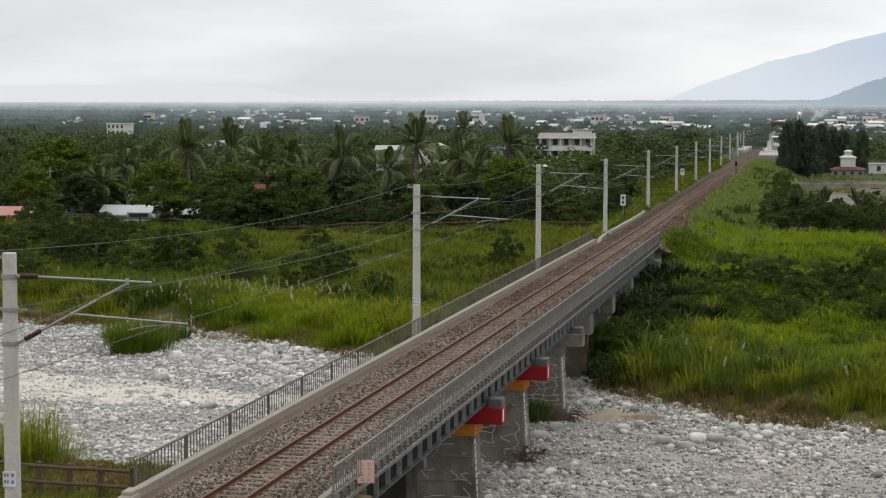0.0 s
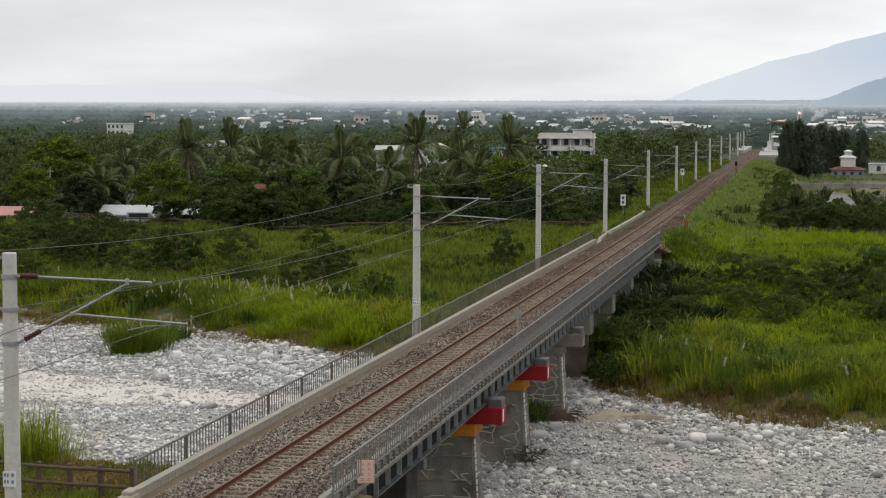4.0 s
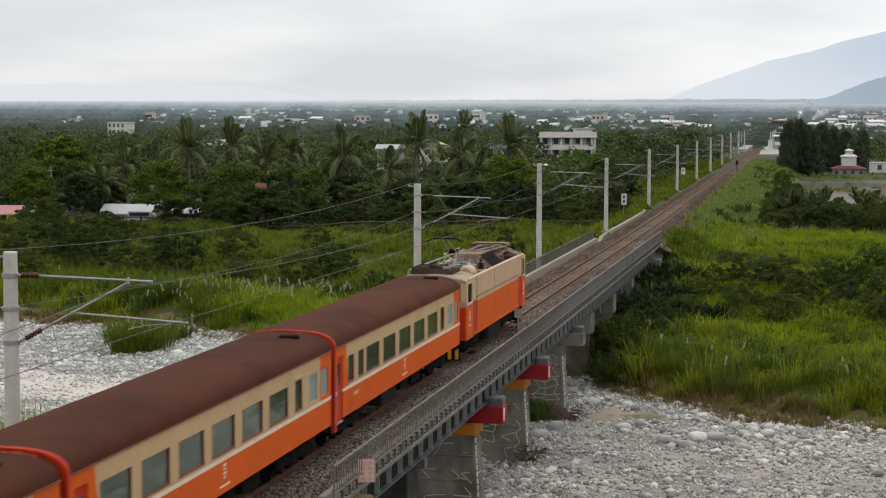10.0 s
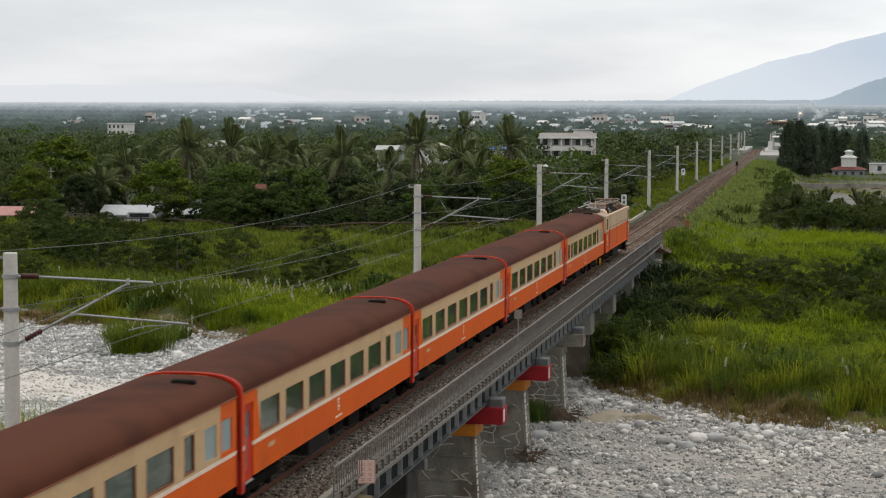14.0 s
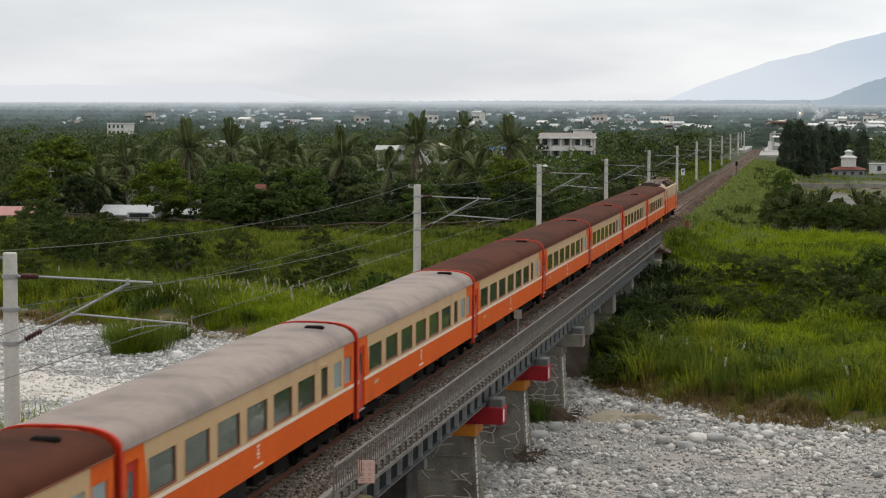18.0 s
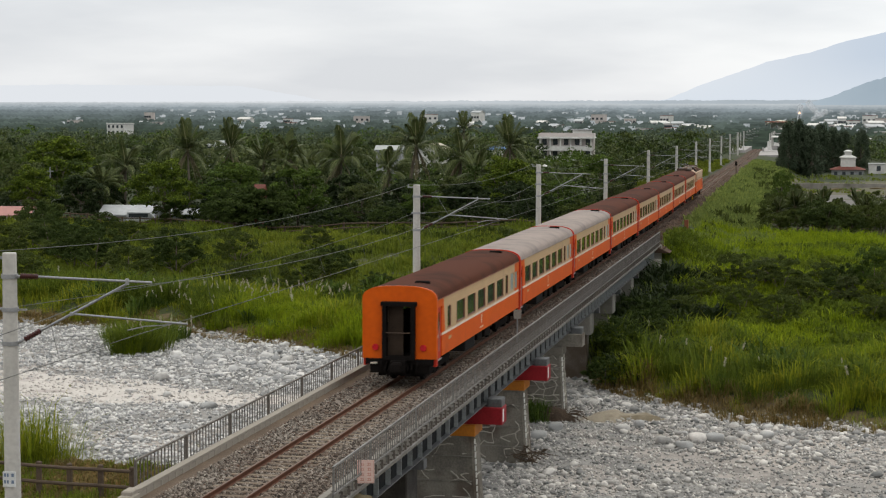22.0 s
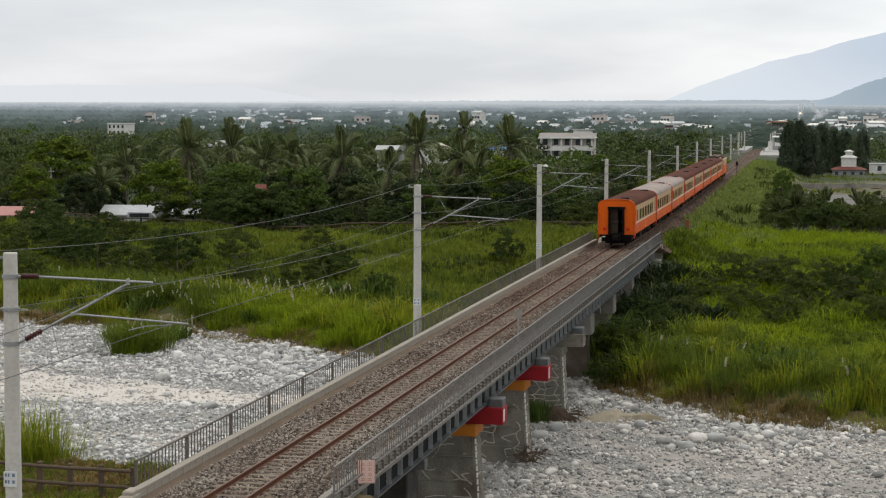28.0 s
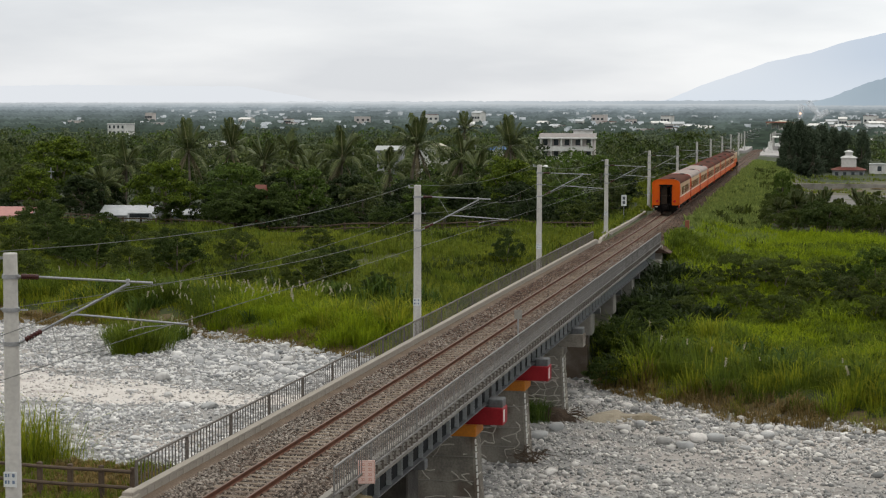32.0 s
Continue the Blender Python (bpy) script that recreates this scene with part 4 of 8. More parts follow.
def catenary_pole(y, full):
    zt = rz(y)
    base = (zt - 0.62 if 47 < y < 152 else lz(POLE_X + lx(y), y))
    p = thing("catenary_pole", "round pale concrete overhead-line pole with steel cantilever arms", "catenary pole", "poles along the track", pose(POLE_X + lx(y), y, zt))
    h = 6.85 if y < 150 else 6.35 if y < 240 else 6.15
    b = base - zt
    part("mast", Geo().tube((0, 0, b - 0.4), (0, 0, h), 0.20, 0.165, 16), M_POLE, p, smooth=True)
    part("cap", Geo().lathe((0, 0, 0), [(h, 0.165), (h + 0.03, 0.15), (h + 0.035, 0.02)], n=16), M_POLE, p)
    if y > 150:
        part("footing", Geo().lathe((0, 0, 0), [(b - 0.2, 0.62), (b + 0.12, 0.6), (b + 0.3, 0.3), (b + 0.3, 0.1)], n=10), M_CONC, p, "round concrete footing")
    if 47 < y < 152:
        part("bracket_block", Geo().box(-0.35, 0.5, -0.35, 0.35, b - 0.35, b + 0.05, 0.03), M_CONC, p, "concrete block beside the deck")
    for z in (h - 0.52, h - 1.3, h - 2.1):
        part("band", Geo().lathe((0, 0, 0), [(z - 0.05, 0.175), (z - 0.05, 0.20), (z + 0.05, 0.20), (z + 0.05, 0.175)], n=12), M_STEEL, p, "steel pole band")
    part("number_plate", Geo().box(-0.15, 0.17, -0.225, -0.19, b + 1.80, b + 2.16, 0.005), M_SIGNWHITE, p, "small white plate with blue marks")
    for u, w in ((-0.09, 0.05), (-0.02, 0.04), (0.10, 0.06)):
        for z in (1.88, 2.04):
            part("mark", Geo().box(u - w / 2, u + w / 2, -0.231, -0.226, b + z, b + z + 0.08), M_SIGNBLUE, p)
    zt1, zt2 = h - 0.52, h - 2.1

    def ribbed(a, c, n, mat, name):
        a, c = Vector(a), Vector(c)
        pts, rs = [a], [0.04]
        for k in range(n):
            for u, r in ((0.1, 0.04), (0.15, 0.075), (0.5, 0.06), (0.6, 0.04)):
                pts.append(a.lerp(c, (k + u) / n))
                rs.append(r)
        gg = Geo().path(pts + [c], rs + [0.04], 8)
        return part(name, gg, mat, p, "brown ribbed insulator")

    ribbed((0.28, 0, zt1), (0.72, 0, zt1), 8, M_INSUL, "insulator")
    part("top_tube", Geo().tube((0.17, 0, zt1), (0.3, 0, zt1), 0.03).tube((0.7, 0, zt1), (3.5, 0, zt1 - 0.08), 0.028, n=8), M_STEEL, p, "galvanised steel tube")
    a, c = Vector((0.17, 0, zt2)), Vector((2.9, 0, zt1 - 0.12))
    ribbed(a.lerp(c, 0.07), a.lerp(c, 0.22), 6, M_INSUL, "insulator")
    part("diagonal_tube", Geo().tube(a, a.lerp(c, 0.08), 0.03).tube(a.lerp(c, 0.21), c, 0.03, n=8), M_STEEL, p, "galvanised steel tube")
    q = a.lerp(c, 0.5)
    part("steady_tube", Geo().tube(q, (4.35, 0, zt1 - 1.02), 0.025, n=8), M_STEEL, p, "galvanised steel tube")
    part("steady_arm", Geo().path([(4.0, 0, zt1 - 1.0), (3.8, 0, zt1 - 1.06), (3.3, 0, zt1 - 1.1), (2.9, 0, zt1 - 1.2)], 0.014, 6), M_STEEL, p)
    if y > 60:
        part("hanger_wire", Geo().tube(q, (1.0, 0, zt1 - 0.02), 0.008, n=5), M_STEEL, p)
    part("clamp", Geo().box(2.86, 2.94, -0.035, 0.035, zt1 - 0.15, zt1 + 0.0, 0.01), M_STEEL, p)
    part("clamp", Geo().box(q.x - 0.04, q.x + 0.04, -0.04, 0.04, q.z - 0.04, q.z + 0.04, 0.01), M_STEEL, p)
    part("feeder_bracket", Geo().box(-0.42, -0.1, -0.03, 0.03, h - 0.12, h - 0.06).tube((-0.4, 0, h - 0.1), (-0.4, 0, h + 0.04), 0.04, 0.03, 8), M_STEEL, p)
    part("side_insulator", Geo().box(0.1, 0.42, -0.02, 0.02, h - 1.32, h - 1.28).tube((-0.25, 0, h - 1.3), (-0.15, 0, h - 1.3), 0.035), M_STEEL, p)
    if 120 < y < 130:
        part("lamp_head", Geo().lathe((0.42, 0, 0), [(h - 0.12, 0.04), (h - 0.1, 0.16), (h - 0.02, 0.14), (h + 0.03, 0.03)], n=10).tube((0, 0, h - 0.1), (0.4, 0, h - 0.05), 0.02), M_WHITE, p, "small white lamp head")
    return p


for y, full in POLES:
    catenary_pole(y, full)


def wire(name, pts, label, sag, r, drops=0):
    """A line from pole to pole with a little sag in each span."""
    g = Geo()
    path = []
    for (a, c) in zip(pts[:-1], pts[1:]):
        a, c = Vector(a), Vector(c)
        for k in range(8):
            t = k / 8
            q = a.lerp(c, t)
            q.z -= sag * 4 * t * (1 - t)
            path.append(q)
    path.append(Vector(pts[-1]))
    g.path(path, r, 5)
    w = part(name, g, M_WIRE)
    return tagged(w, label, "overhead wire", "overhead wires")


WP = [(5.0, 0)] + POLES


def at_poles(x, z, z2):
    return [(lx(y) + x + (0.0 if i % 2 else 0.12), y, rz(y) + (z if y < 150 else z2)) for i, (y, _) in enumerate(WP)]


wire("messenger_wire", at_poles(-0.35, 6.12, 5.55), "thin grey messenger wire over the track", 0.55, 0.009)
wire("contact_wire", at_poles(-0.1, 5.02, 4.5), "thin grey contact wire over the track", 0.04, 0.009)
wire("feeder_wire", at_poles(-3.62, 6.9, 6.3), "thin grey feeder wire beside the poles", 0.5, 0.010)
wire("earth_wire", at_poles(-3.45, 5.55, 4.98), "thin grey earth wire beside the poles", 0.5, 0.008)
dr = Geo()
for (ya, _), (yb, _) in zip(WP[:8], WP[1:9]):
    for k in range(1, 8):
        t = k / 8
        y = ya + (yb - ya) * t
        zt = (5.02 if y < 150 else 4.5)
        dr.tube((lx(y) - 0.1, y, rz(y) + zt), (lx(y) - 0.3, y, rz(y) + zt + 1.1 - 2.2 * t * (1 - t)), 0.005, n=4)
tagged(part("wire_droppers", dr, M_WIRE), "fine hangers between contact wire and messenger", "overhead wire", kind="stuff")

# ---- signs along the line ----


def board_sign(name, x, y, z0, zc, w, h, mat, label, bars, barmat, post=0.035, turn=0.0, postmat=None, depth=0.02):
    s = thing(name, label, "sign", m=pose(x, y, 0, 0, 0, turn))
    if z0 is not None:
        part("post", Geo().tube((0, 0.03, z0), (0, 0.03, zc + h * 0.4), post, n=8), postmat or M_STEEL, s)
    bd = part("board", Geo().box(-w / 2, w / 2, -depth, 0, zc - h / 2, zc + h / 2, 0.004), mat, s)
    for (u, v, bw, bh) in bars:
        part("lettering", Geo().box((u - bw / 2) * w, (u + bw / 2) * w, -depth - 0.005, -depth, zc + (v - bh / 2) * h, zc + (v + bh / 2) * h), barmat, bd, "unreadable marks")
    return s


rows4 = [(u + du, v + dv, w, h) for u in (-0.2, 0.2) for v in (0.33, 0.11, -0.11, -0.33) for du, dv, w, h in ((0, 0.045, 0.2, 0.025), (0, -0.045, 0.24, 0.025), (-0.02, 0, 0.035, 0.13), (0.08, -0.01, 0.03, 0.07))] + [(0, 0.475, 0.94, 0.015), (0, -0.475, 0.94, 0.015), (-0.46, 0, 0.02, 0.95), (0.46, 0, 0.02, 0.95)]
board_sign("warning_sign", 2.92, 50.75, None, rz(50.7) + 0.08, 0.50, 0.66, M_SIGN, "faded pink warning board with red characters on the railing", rows4, M_SIGNRED, turn=14, depth=0.025)
board_sign("kilometre_marker", 1.9, 84.4, rz(84) - 0.4, rz(84) + 1.05, 0.36, 0.42, M_CONC, "small weathered grey marker on a thin post in the ballast", [], M_DARKBAR, turn=12)
board_sign("track_sign", -4.4 + lx(196), 196.5, rz(196.5) - 1.2, rz(196.5) + 1.45, 0.55, 1.15, M_SIGNWHITE, "white upright trackside board with dark marks", [(0, 0.2, 0.5, 0.28), (0, -0.2, 0.5, 0.28)], M_DARKBAR, turn=12)
board_sign("track_sign", -4.4 + lx(296.6), 296.6, rz(296.6) - 1.2, rz(296.6) + 1.6, 0.6, 1.05, M_SIGNWHITE, "white upright trackside board with dark marks", [(0, 0.15, 0.5, 0.3)], M_DARKBAR, turn=12)
s = thing("rusty_post", "short rust-brown square post beside the track", "post", m=pose(3.35, 176.0, 0))
part("shaft", Geo().box(-0.19, 0.19, -0.19, 0.19, lz(3.35, 176) - 0.2, rz(176) + 0.55, 0.03), M_BROWNLINE, s)
s = thing("signal_post", "thin dark trackside signal post", "signal", m=pose(2.9 + lx(328), 328.0, 0))
part("mast", Geo().tube((0, 0, lz(1.6, 328) - 0.3), (0, 0, rz(328) + 2.3), 0.11, 0.09, 8), M_TIMBER, s)
part("head", Geo().box(-0.2, 0.2, -0.15, 0.15, rz(328) + 1.9, rz(328) + 2.6, 0.04), M_UNDER, s, "dark signal head")
s = thing("line_kerb", "pale concrete cable trough beside the ballast", "kerb")
part("trough", Geo().loft([[(lx(y) + x, y, lz(lx(y) - 2.9, y) + z) for x, z in ((-2.95 + dx, -0.1), (-2.95 + dx, 0.28), (-2.7 + dx, 0.28), (-2.7 + dx, -0.1))] for y, dx in [(153.5, 0.15), (158, 0.1), (165, -0.15), (175, -0.1), (190, -0.05), (204, -0.1), (207, -0.2)]]), M_KERB, s)
# ---- the train ----
W = 1.41


def arch(n=14, w=W, z0=3.235, rise=0.50, flat=0.66):
    """The roof's section from one eave over the top to the other."""
    pts = []
    for i in range(n + 1):
        a = math.pi * i / n
        c, s = math.cos(a), math.sin(a)
        x = w * math.copysign(abs(c) ** flat, c)
        pts.append((-x, z0 + rise * s ** 0.85 if s > 0 else z0))
    return pts


ROOF = arch()


def side_wall(y0, y1, z0, z1, holes, x, t):
    """One sheet in the plane x with openings (ya, yb, za, zb), t thick towards the middle."""
    xi = x - math.copysign(t, x)
    ys = sorted({y0, y1, *(q for h in holes for q in h[:2])})
    zs = sorted({z0, z1, *(q for h in holes for q in h[2:])})
    ny_, nz_ = len(ys), len(zs)
    v = [(xx, y, z) for xx in (x, xi) for y in ys for z in zs]
    at_ = lambda k, i, j: k * ny_ * nz_ + i * nz_ + j
    solid = {(i, j) for i in range(ny_ - 1) for j in range(nz_ - 1)
             if not any(h[0] <= (ys[i] + ys[i + 1]) / 2 <= h[1] and h[2] <= (zs[j] + zs[j + 1]) / 2 <= h[3] for h in holes)}
    f = []
    for i, j in solid:
        for k in (0, 1):
            q = (at_(k, i, j), at_(k, i + 1, j), at_(k, i + 1, j + 1), at_(k, i, j + 1))
            f.append(q if (k == 0) == (x > 0) else q[::-1])
        for di, dj, p, q in ((-1, 0, (i, j), (i, j + 1)), (1, 0, (i + 1, j + 1), (i + 1, j)), (0, -1, (i + 1, j), (i, j)), (0, 1, (i, j + 1), (i + 1, j + 1))):
            if (i + di, j + dj) not in solid:
                f.append((at_(0, *p), at_(0, *q), at_(1, *q), at_(1, *p)))
    return Geo().add(v, f)


def bogie(parent, y, wheelbase=2.2, r=0.43):
    b = part("bogie_frame", Geo().box(-1.05, -0.9, y - 1.7, y + 1.7, 0.45, 0.72, 0.03).box(0.9, 1.05, y - 1.7, y + 1.7, 0.45, 0.72, 0.03).box(-1.0, 1.0, y - 0.25, y + 0.25, 0.5, 0.8, 0.03)
             .tube((0.98, y - 0.35, 0.72), (0.98, y - 0.35, 1.0), 0.12, n=8).tube((0.98, y + 0.35, 0.72), (0.98, y + 0.35, 1.0), 0.12, n=8), M_UNDER, parent, "black bogie frame with springs")
    for dy in (-wheelbase / 2, wheelbase / 2):
        g = Geo().tube((-0.85, 0, 0), (0.85, 0, 0), 0.08, n=10)
        for s in (-1, 1):
            g.lathe((s * 0.57, 0, 0), [(-0.065, r * 0.9), (-0.06, r), (0.02 * s, r), (0.065, r * 0.96), (0.065, r * 0.7), (0.03, r * 0.6), (0.05, 0.12), (-0.05, 0.12), (-0.03, r * 0.6), (-0.065, r * 0.7)], "x", 20)
            g.box(s * 0.66 - 0.01, s * 0.66 + 0.01, -r * 0.8, r * 0.8, -0.05, 0.05)
        w = part("wheelset", g, M_UNDER, b, "dark steel wheelset")
        w.matrix_basis = pose(0, y + dy, r)
        WHEELS.append((w, y + dy, r))
        for s in (-1, 1):
            part("axle_box", Geo().box(s * 0.92 - 0.1, s * 0.92 + 0.1, y + dy - 0.14, y + dy + 0.14, 0.28, 0.58, 0.03), M_UNDER, b)


WHEELS = []
# windows of a coach along its length from the rear end: large panes, then a narrow one and two frosted ones
BIG = [(1.75 + 2.34 * k, 3.5 + 2.34 * k) for k in range(6)]
LAST = [(2.25, 2.92)] + [(4.1 + 2.36 * k, 5.88 + 2.36 * k) for k in range(5)]
FIRST = [(1.75, 2.5), (3.05, 3.75)] + [(4.1 + 2.36 * k, 5.88 + 2.36 * k) for k in range(5)]


def coach(index, kind, grey):
    tone = "grey weathered roof" if grey else "dark brown roof"
    c = thing("passenger_coach", "orange and cream railway coach, white stripe, " + tone, "railway coach", "coaches of the train")
    L, E0, E1 = 20.0, -9.8, 9.8
    off = -9.95
    wins = {"mid": BIG, "last": LAST, "first": FIRST}[kind]
    zc, zs0, zs1, zb = 3.235, 1.80, 1.90, 1.02
    big = [(a + off, b + off) for a, b in wins]
    nar, fro, blu = (15.9 + off, 16.6 + off), (17.35 + off, 18.2 + off), (18.6 + off, 19.4 + off)
    yd0, yd1 = E0 + 0.28, E0 + 1.0
    for s in (1, -1):
        x = W * s
        xi, xo = x - 0.06 * s, x
        # lower panel, with the door bay left open
        part("lower_panel", Geo().box(min(xi, xo), max(xi, xo), yd1, E1, zb, zs0).box(min(xi, xo), max(xi, xo), E0, yd0, zb, zs0), M_ORANGE, c, "orange-painted side panel")
        part("white_stripe", Geo().box(min(xi, xo + 0.006 * s), max(xi, xo + 0.006 * s), yd1, E1, zs0, zs1).box(min(xi, xo + 0.006 * s), max(xi, xo + 0.006 * s), E0, yd0, zs0, zs1), M_STRIPE, c, "white painted waist stripe")
        z0w, z1w = 2.0, 2.80
        holes = [(a, b, z0w, z1w) for a, b in big] + [(nar[0], nar[1], z0w, z1w + 0.04), (fro[0], fro[1], z0w + 0.02, z1w)]
        up = part("upper_panel", side_wall(yd1 + 0.32, E1 - 1.25, zs1, zc, holes, x, 0.06), M_CREAM, c, "cream-painted window band")
        # orange corner panels, slanting at the door end
        part("corner_panel", side_wall(E1 - 1.25, E1, zs1, zc, [(blu[0], blu[1], z0w + 0.02, z1w)], x, 0.06), M_ORANGE, c, "orange-painted corner panel")
        g = Geo()
        a0, a1 = (min(xi, xo), max(xi, xo))
        g.loft([[(a0, yd1, zs1), (a1, yd1, zs1), (a1, yd1, zc), (a0, yd1, zc)], [(a0, yd1 + 0.32, zs1), (a1, yd1 + 0.32, zs1), (a1, yd1 + 0.32, zc), (a0, yd1 + 0.32, zc)]])
        part("corner_panel", g, M_ORANGE, c, "orange-painted corner panel")
        g = Geo()
        o0, o1 = x + 0.003 * s, x - 0.02 * s
        tri = [(yd1 + 0.30, zs1 + 0.01), (yd1 + 0.64, zs1 + 0.01), (yd1 + 0.30, zc - 0.01)]
        g.loft([[(o1, y, z) for y, z in tri], [(o0, y, z) for y, z in tri]])
        part("slanted_panel", g, M_ORANGE, c, "orange wedge where the colours meet")
        part("pillar", Geo().box(a0, a1, E0, yd0, zs1, zc), M_ORANGE, c)
        part("door_head", Geo().box(a0, a1, yd0, yd1, 2.92, zc), M_ORANGE, c)
        dx0, dx1 = x - 0.08 * s, x - 0.04 * s
        dr = part("door", side_wall(yd0, yd1, 0.95, 2.92, [(yd0 + 0.2, yd1 - 0.2, 2.05, 2.7)], dx1, 0.04), M_REDEND, c, "recessed red entrance door")
        part("door_pane", Geo().box(min(dx0, dx1) + 0.01, max(dx0, dx1) - 0.01, yd0 + 0.2, yd1 - 0.2, 2.05, 2.7), M_GLASSDARK, dr)
        part("door_reveal", Geo().box(min(dx0, xi), max(dx0, xi), yd0 - 0.03, yd0, 0.95, 2.92).box(min(dx0, xi), max(dx0, xi), yd1, yd1 + 0.03, 0.95, 2.92), M_REDEND, c)
        part("step", Geo().box(min(dx0, x), max(dx0, x), yd0, yd1, 0.90, 0.95), M_STEEL, c, "grey metal step")
        part("step_end", Geo().box(min(x, x - 0.14 * s), max(x, x - 0.14 * s), E0 + 0.02, E0 + 0.30, 0.72, 1.02, 0.02), M_REDEND, c, "red corner step box")
        gx0, gx1 = x - 0.045 * s, x - 0.035 * s
        for (a, b) in big + [nar]:
            w = part("window", Geo().box(min(gx0, gx1), max(gx0, gx1), a, b, z0w, z1w + 0.04), M_GLASS, c, "green-tinted window pane")
            part("window_frame", Geo().box(min(x - 0.03 * s, x + 0.008 * s), max(x - 0.03 * s, x + 0.008 * s), a - 0.02, b + 0.02, z0w - 0.03, z0w + 0.012)
                 .box(min(x - 0.03 * s, x + 0.004 * s), max(x - 0.03 * s, x + 0.004 * s), a, a + 0.03, z0w, z1w).box(min(x - 0.03 * s, x + 0.004 * s), max(x - 0.03 * s, x + 0.004 * s), b - 0.03, b, z0w, z1w), M_BROWNLINE, w)
        for (a, b) in (fro, blu):
            part("frosted_window", Geo().box(min(gx0, gx1), max(gx0, gx1), a, b, z0w + 0.02, z1w), M_FROST, c, "frosted pale blue window")
        part("rain_hood", Geo().box(min(x, x + 0.03 * s), max(x, x + 0.03 * s), nar[0] - 0.05, nar[1] + 0.05, z1w + 0.10, z1w + 0.13), M_CREAM, c)
        # emblem and number as plain shapes
        em = 9.6 + off
        for k in range(4):
            part("emblem", Geo().box(min(x, x + 0.006 * s), max(x, x + 0.006 * s), em + 0.05 * (k % 2), em + 0.24 - 0.05 * (k % 2), 1.66 - 0.1 * k, 1.725 - 0.1 * k), M_STRIPE, c, "white emblem bar")
        part("number_bar", Geo().box(min(x, x + 0.005 * s), max(x, x + 0.005 * s), em - 0.25, em + 0.5, 1.17, 1.23), M_STRIPE, c, "faded white number, unreadable")
        part("handrail", Geo().tube((x + 0.05 * s, E0 + 0.2, 1.3), (x + 0.05 * s, E0 + 0.2, 2.4), 0.015, n=6), M_STEEL, c)
        part("number_bar", Geo().box(min(x, x + 0.005 * s), max(x, x + 0.005 * s), E0 + 2.3, E0 + 2.9, 1.5, 1.62), M_CREAM, c, "small faded plate")
    # floor and inner lining
    part("floor", Geo().box(-1.35, 1.35, E0, E1, 0.98, 1.1), M_UNDER, c)
    # lining drawn black: the dim inside is put into its colour
    part("inner_lining", Geo().box(-0.5, 0.5, E0 + 1.4, E1 - 2.4, 1.1, 2.5).box(-1.34, -0.5, E0 + 1.4, E1 - 2.4, 1.1, 1.95).box(0.5, 1.34, E0 + 1.4, E1 - 2.4, 1.1, 1.95), M_UNDER, c, "seats and lining, black for the unlit inside")
    # roof
    g = Geo()
    rings = []
    for y, k in ((E0 + 0.02, 1.0), (E1 - 0.02, 1.0)):
        rings.append([(x * 1.012, y, z) for x, z in ROOF])
    g.loft([[*r, (W * 0.9, r[0][1], 3.18), (-W * 0.9, r[0][1], 3.18)] for r in rings])
    part("roof", g, M_ROOFGREY if grey else M_ROOFBROWN, c, tone + " over the whole coach", smooth=True)
    for s in (1, -1):
        part("gutter", Geo().box(min(W * s, (W + 0.035) * s), max(W * s, (W + 0.035) * s), E0, E1, 3.215, 3.245), M_BROWNLINE if not grey else M_ROOFGREY, c)
    for e, sgn in ((E0, -1), (E1, 1)):
        g = Geo()
        outer = [(x * 1.02, z + 0.012) for x, z in ROOF] if sgn < 0 else [(x * 0.995, z - 0.015) for x, z in ROOF]
        pts = [(-W * 1.01, 1.0)] + outer + [(W * 1.01, 1.0)]
        inn = [(-W * 0.9, 1.0)] + [(x * 0.9, 3.2 + (z - 3.235) * 0.8) for x, z in ROOF] + [(W * 0.9, 1.0)]
        y0, y1 = e - 0.06, e + (0.06 if sgn < 0 else 0.02)
        n = len(pts)
        v = [(x, y0, z) for x, z in pts] + [(x, y1, z) for x, z in pts] + [(x, y0, z) for x, z in inn] + [(x, y1, z) for x, z in inn]
        f = []
        for i in range(n - 1):
            f += [(i, i + 1, n + i + 1, n + i), (2 * n + i + 1, 2 * n + i, 3 * n + i, 3 * n + i + 1), (i + 1, i, 2 * n + i, 2 * n + i + 1), (n + i, n + i + 1, 3 * n + i + 1, 3 * n + i)]
        g.add(v, f)
        rear_last = kind == "last" and sgn < 0
        if not (kind == "first" and sgn > 0):
            part("end_frame", g, M_ORANGE if rear_last else M_REDEND, c, "orange end frame" if rear_last else "red end frame round the coach", smooth=True)
        g = Geo()
        yw0, yw1 = e + 0.04 * sgn - 0.02, e + 0.04 * sgn + 0.02
        half = 0.52
        for s in (-1, 1):
            prof = [(s * half, 1.0), (s * half, 3.0)] + [(s * x, z) for x, z in ((half, 3.72), (0.9, 3.66), (1.2, 3.52), (1.36, 3.3), (1.38, 3.1), (1.38, 1.0))]
            if s < 0:
                prof = prof[::-1]
            g.loft([[(x, yw0, z) for x, z in prof], [(x, yw1, z) for x, z in prof]])
        g.box(-half, half, min(yw0, yw1), max(yw0, yw1), 3.08, 3.72)
        part("end_wall", g, M_ORANGE, c, "orange end wall")
        gang = Geo()
        ya, yb = (e - 0.32, e) if sgn < 0 else (e, e + 0.10)
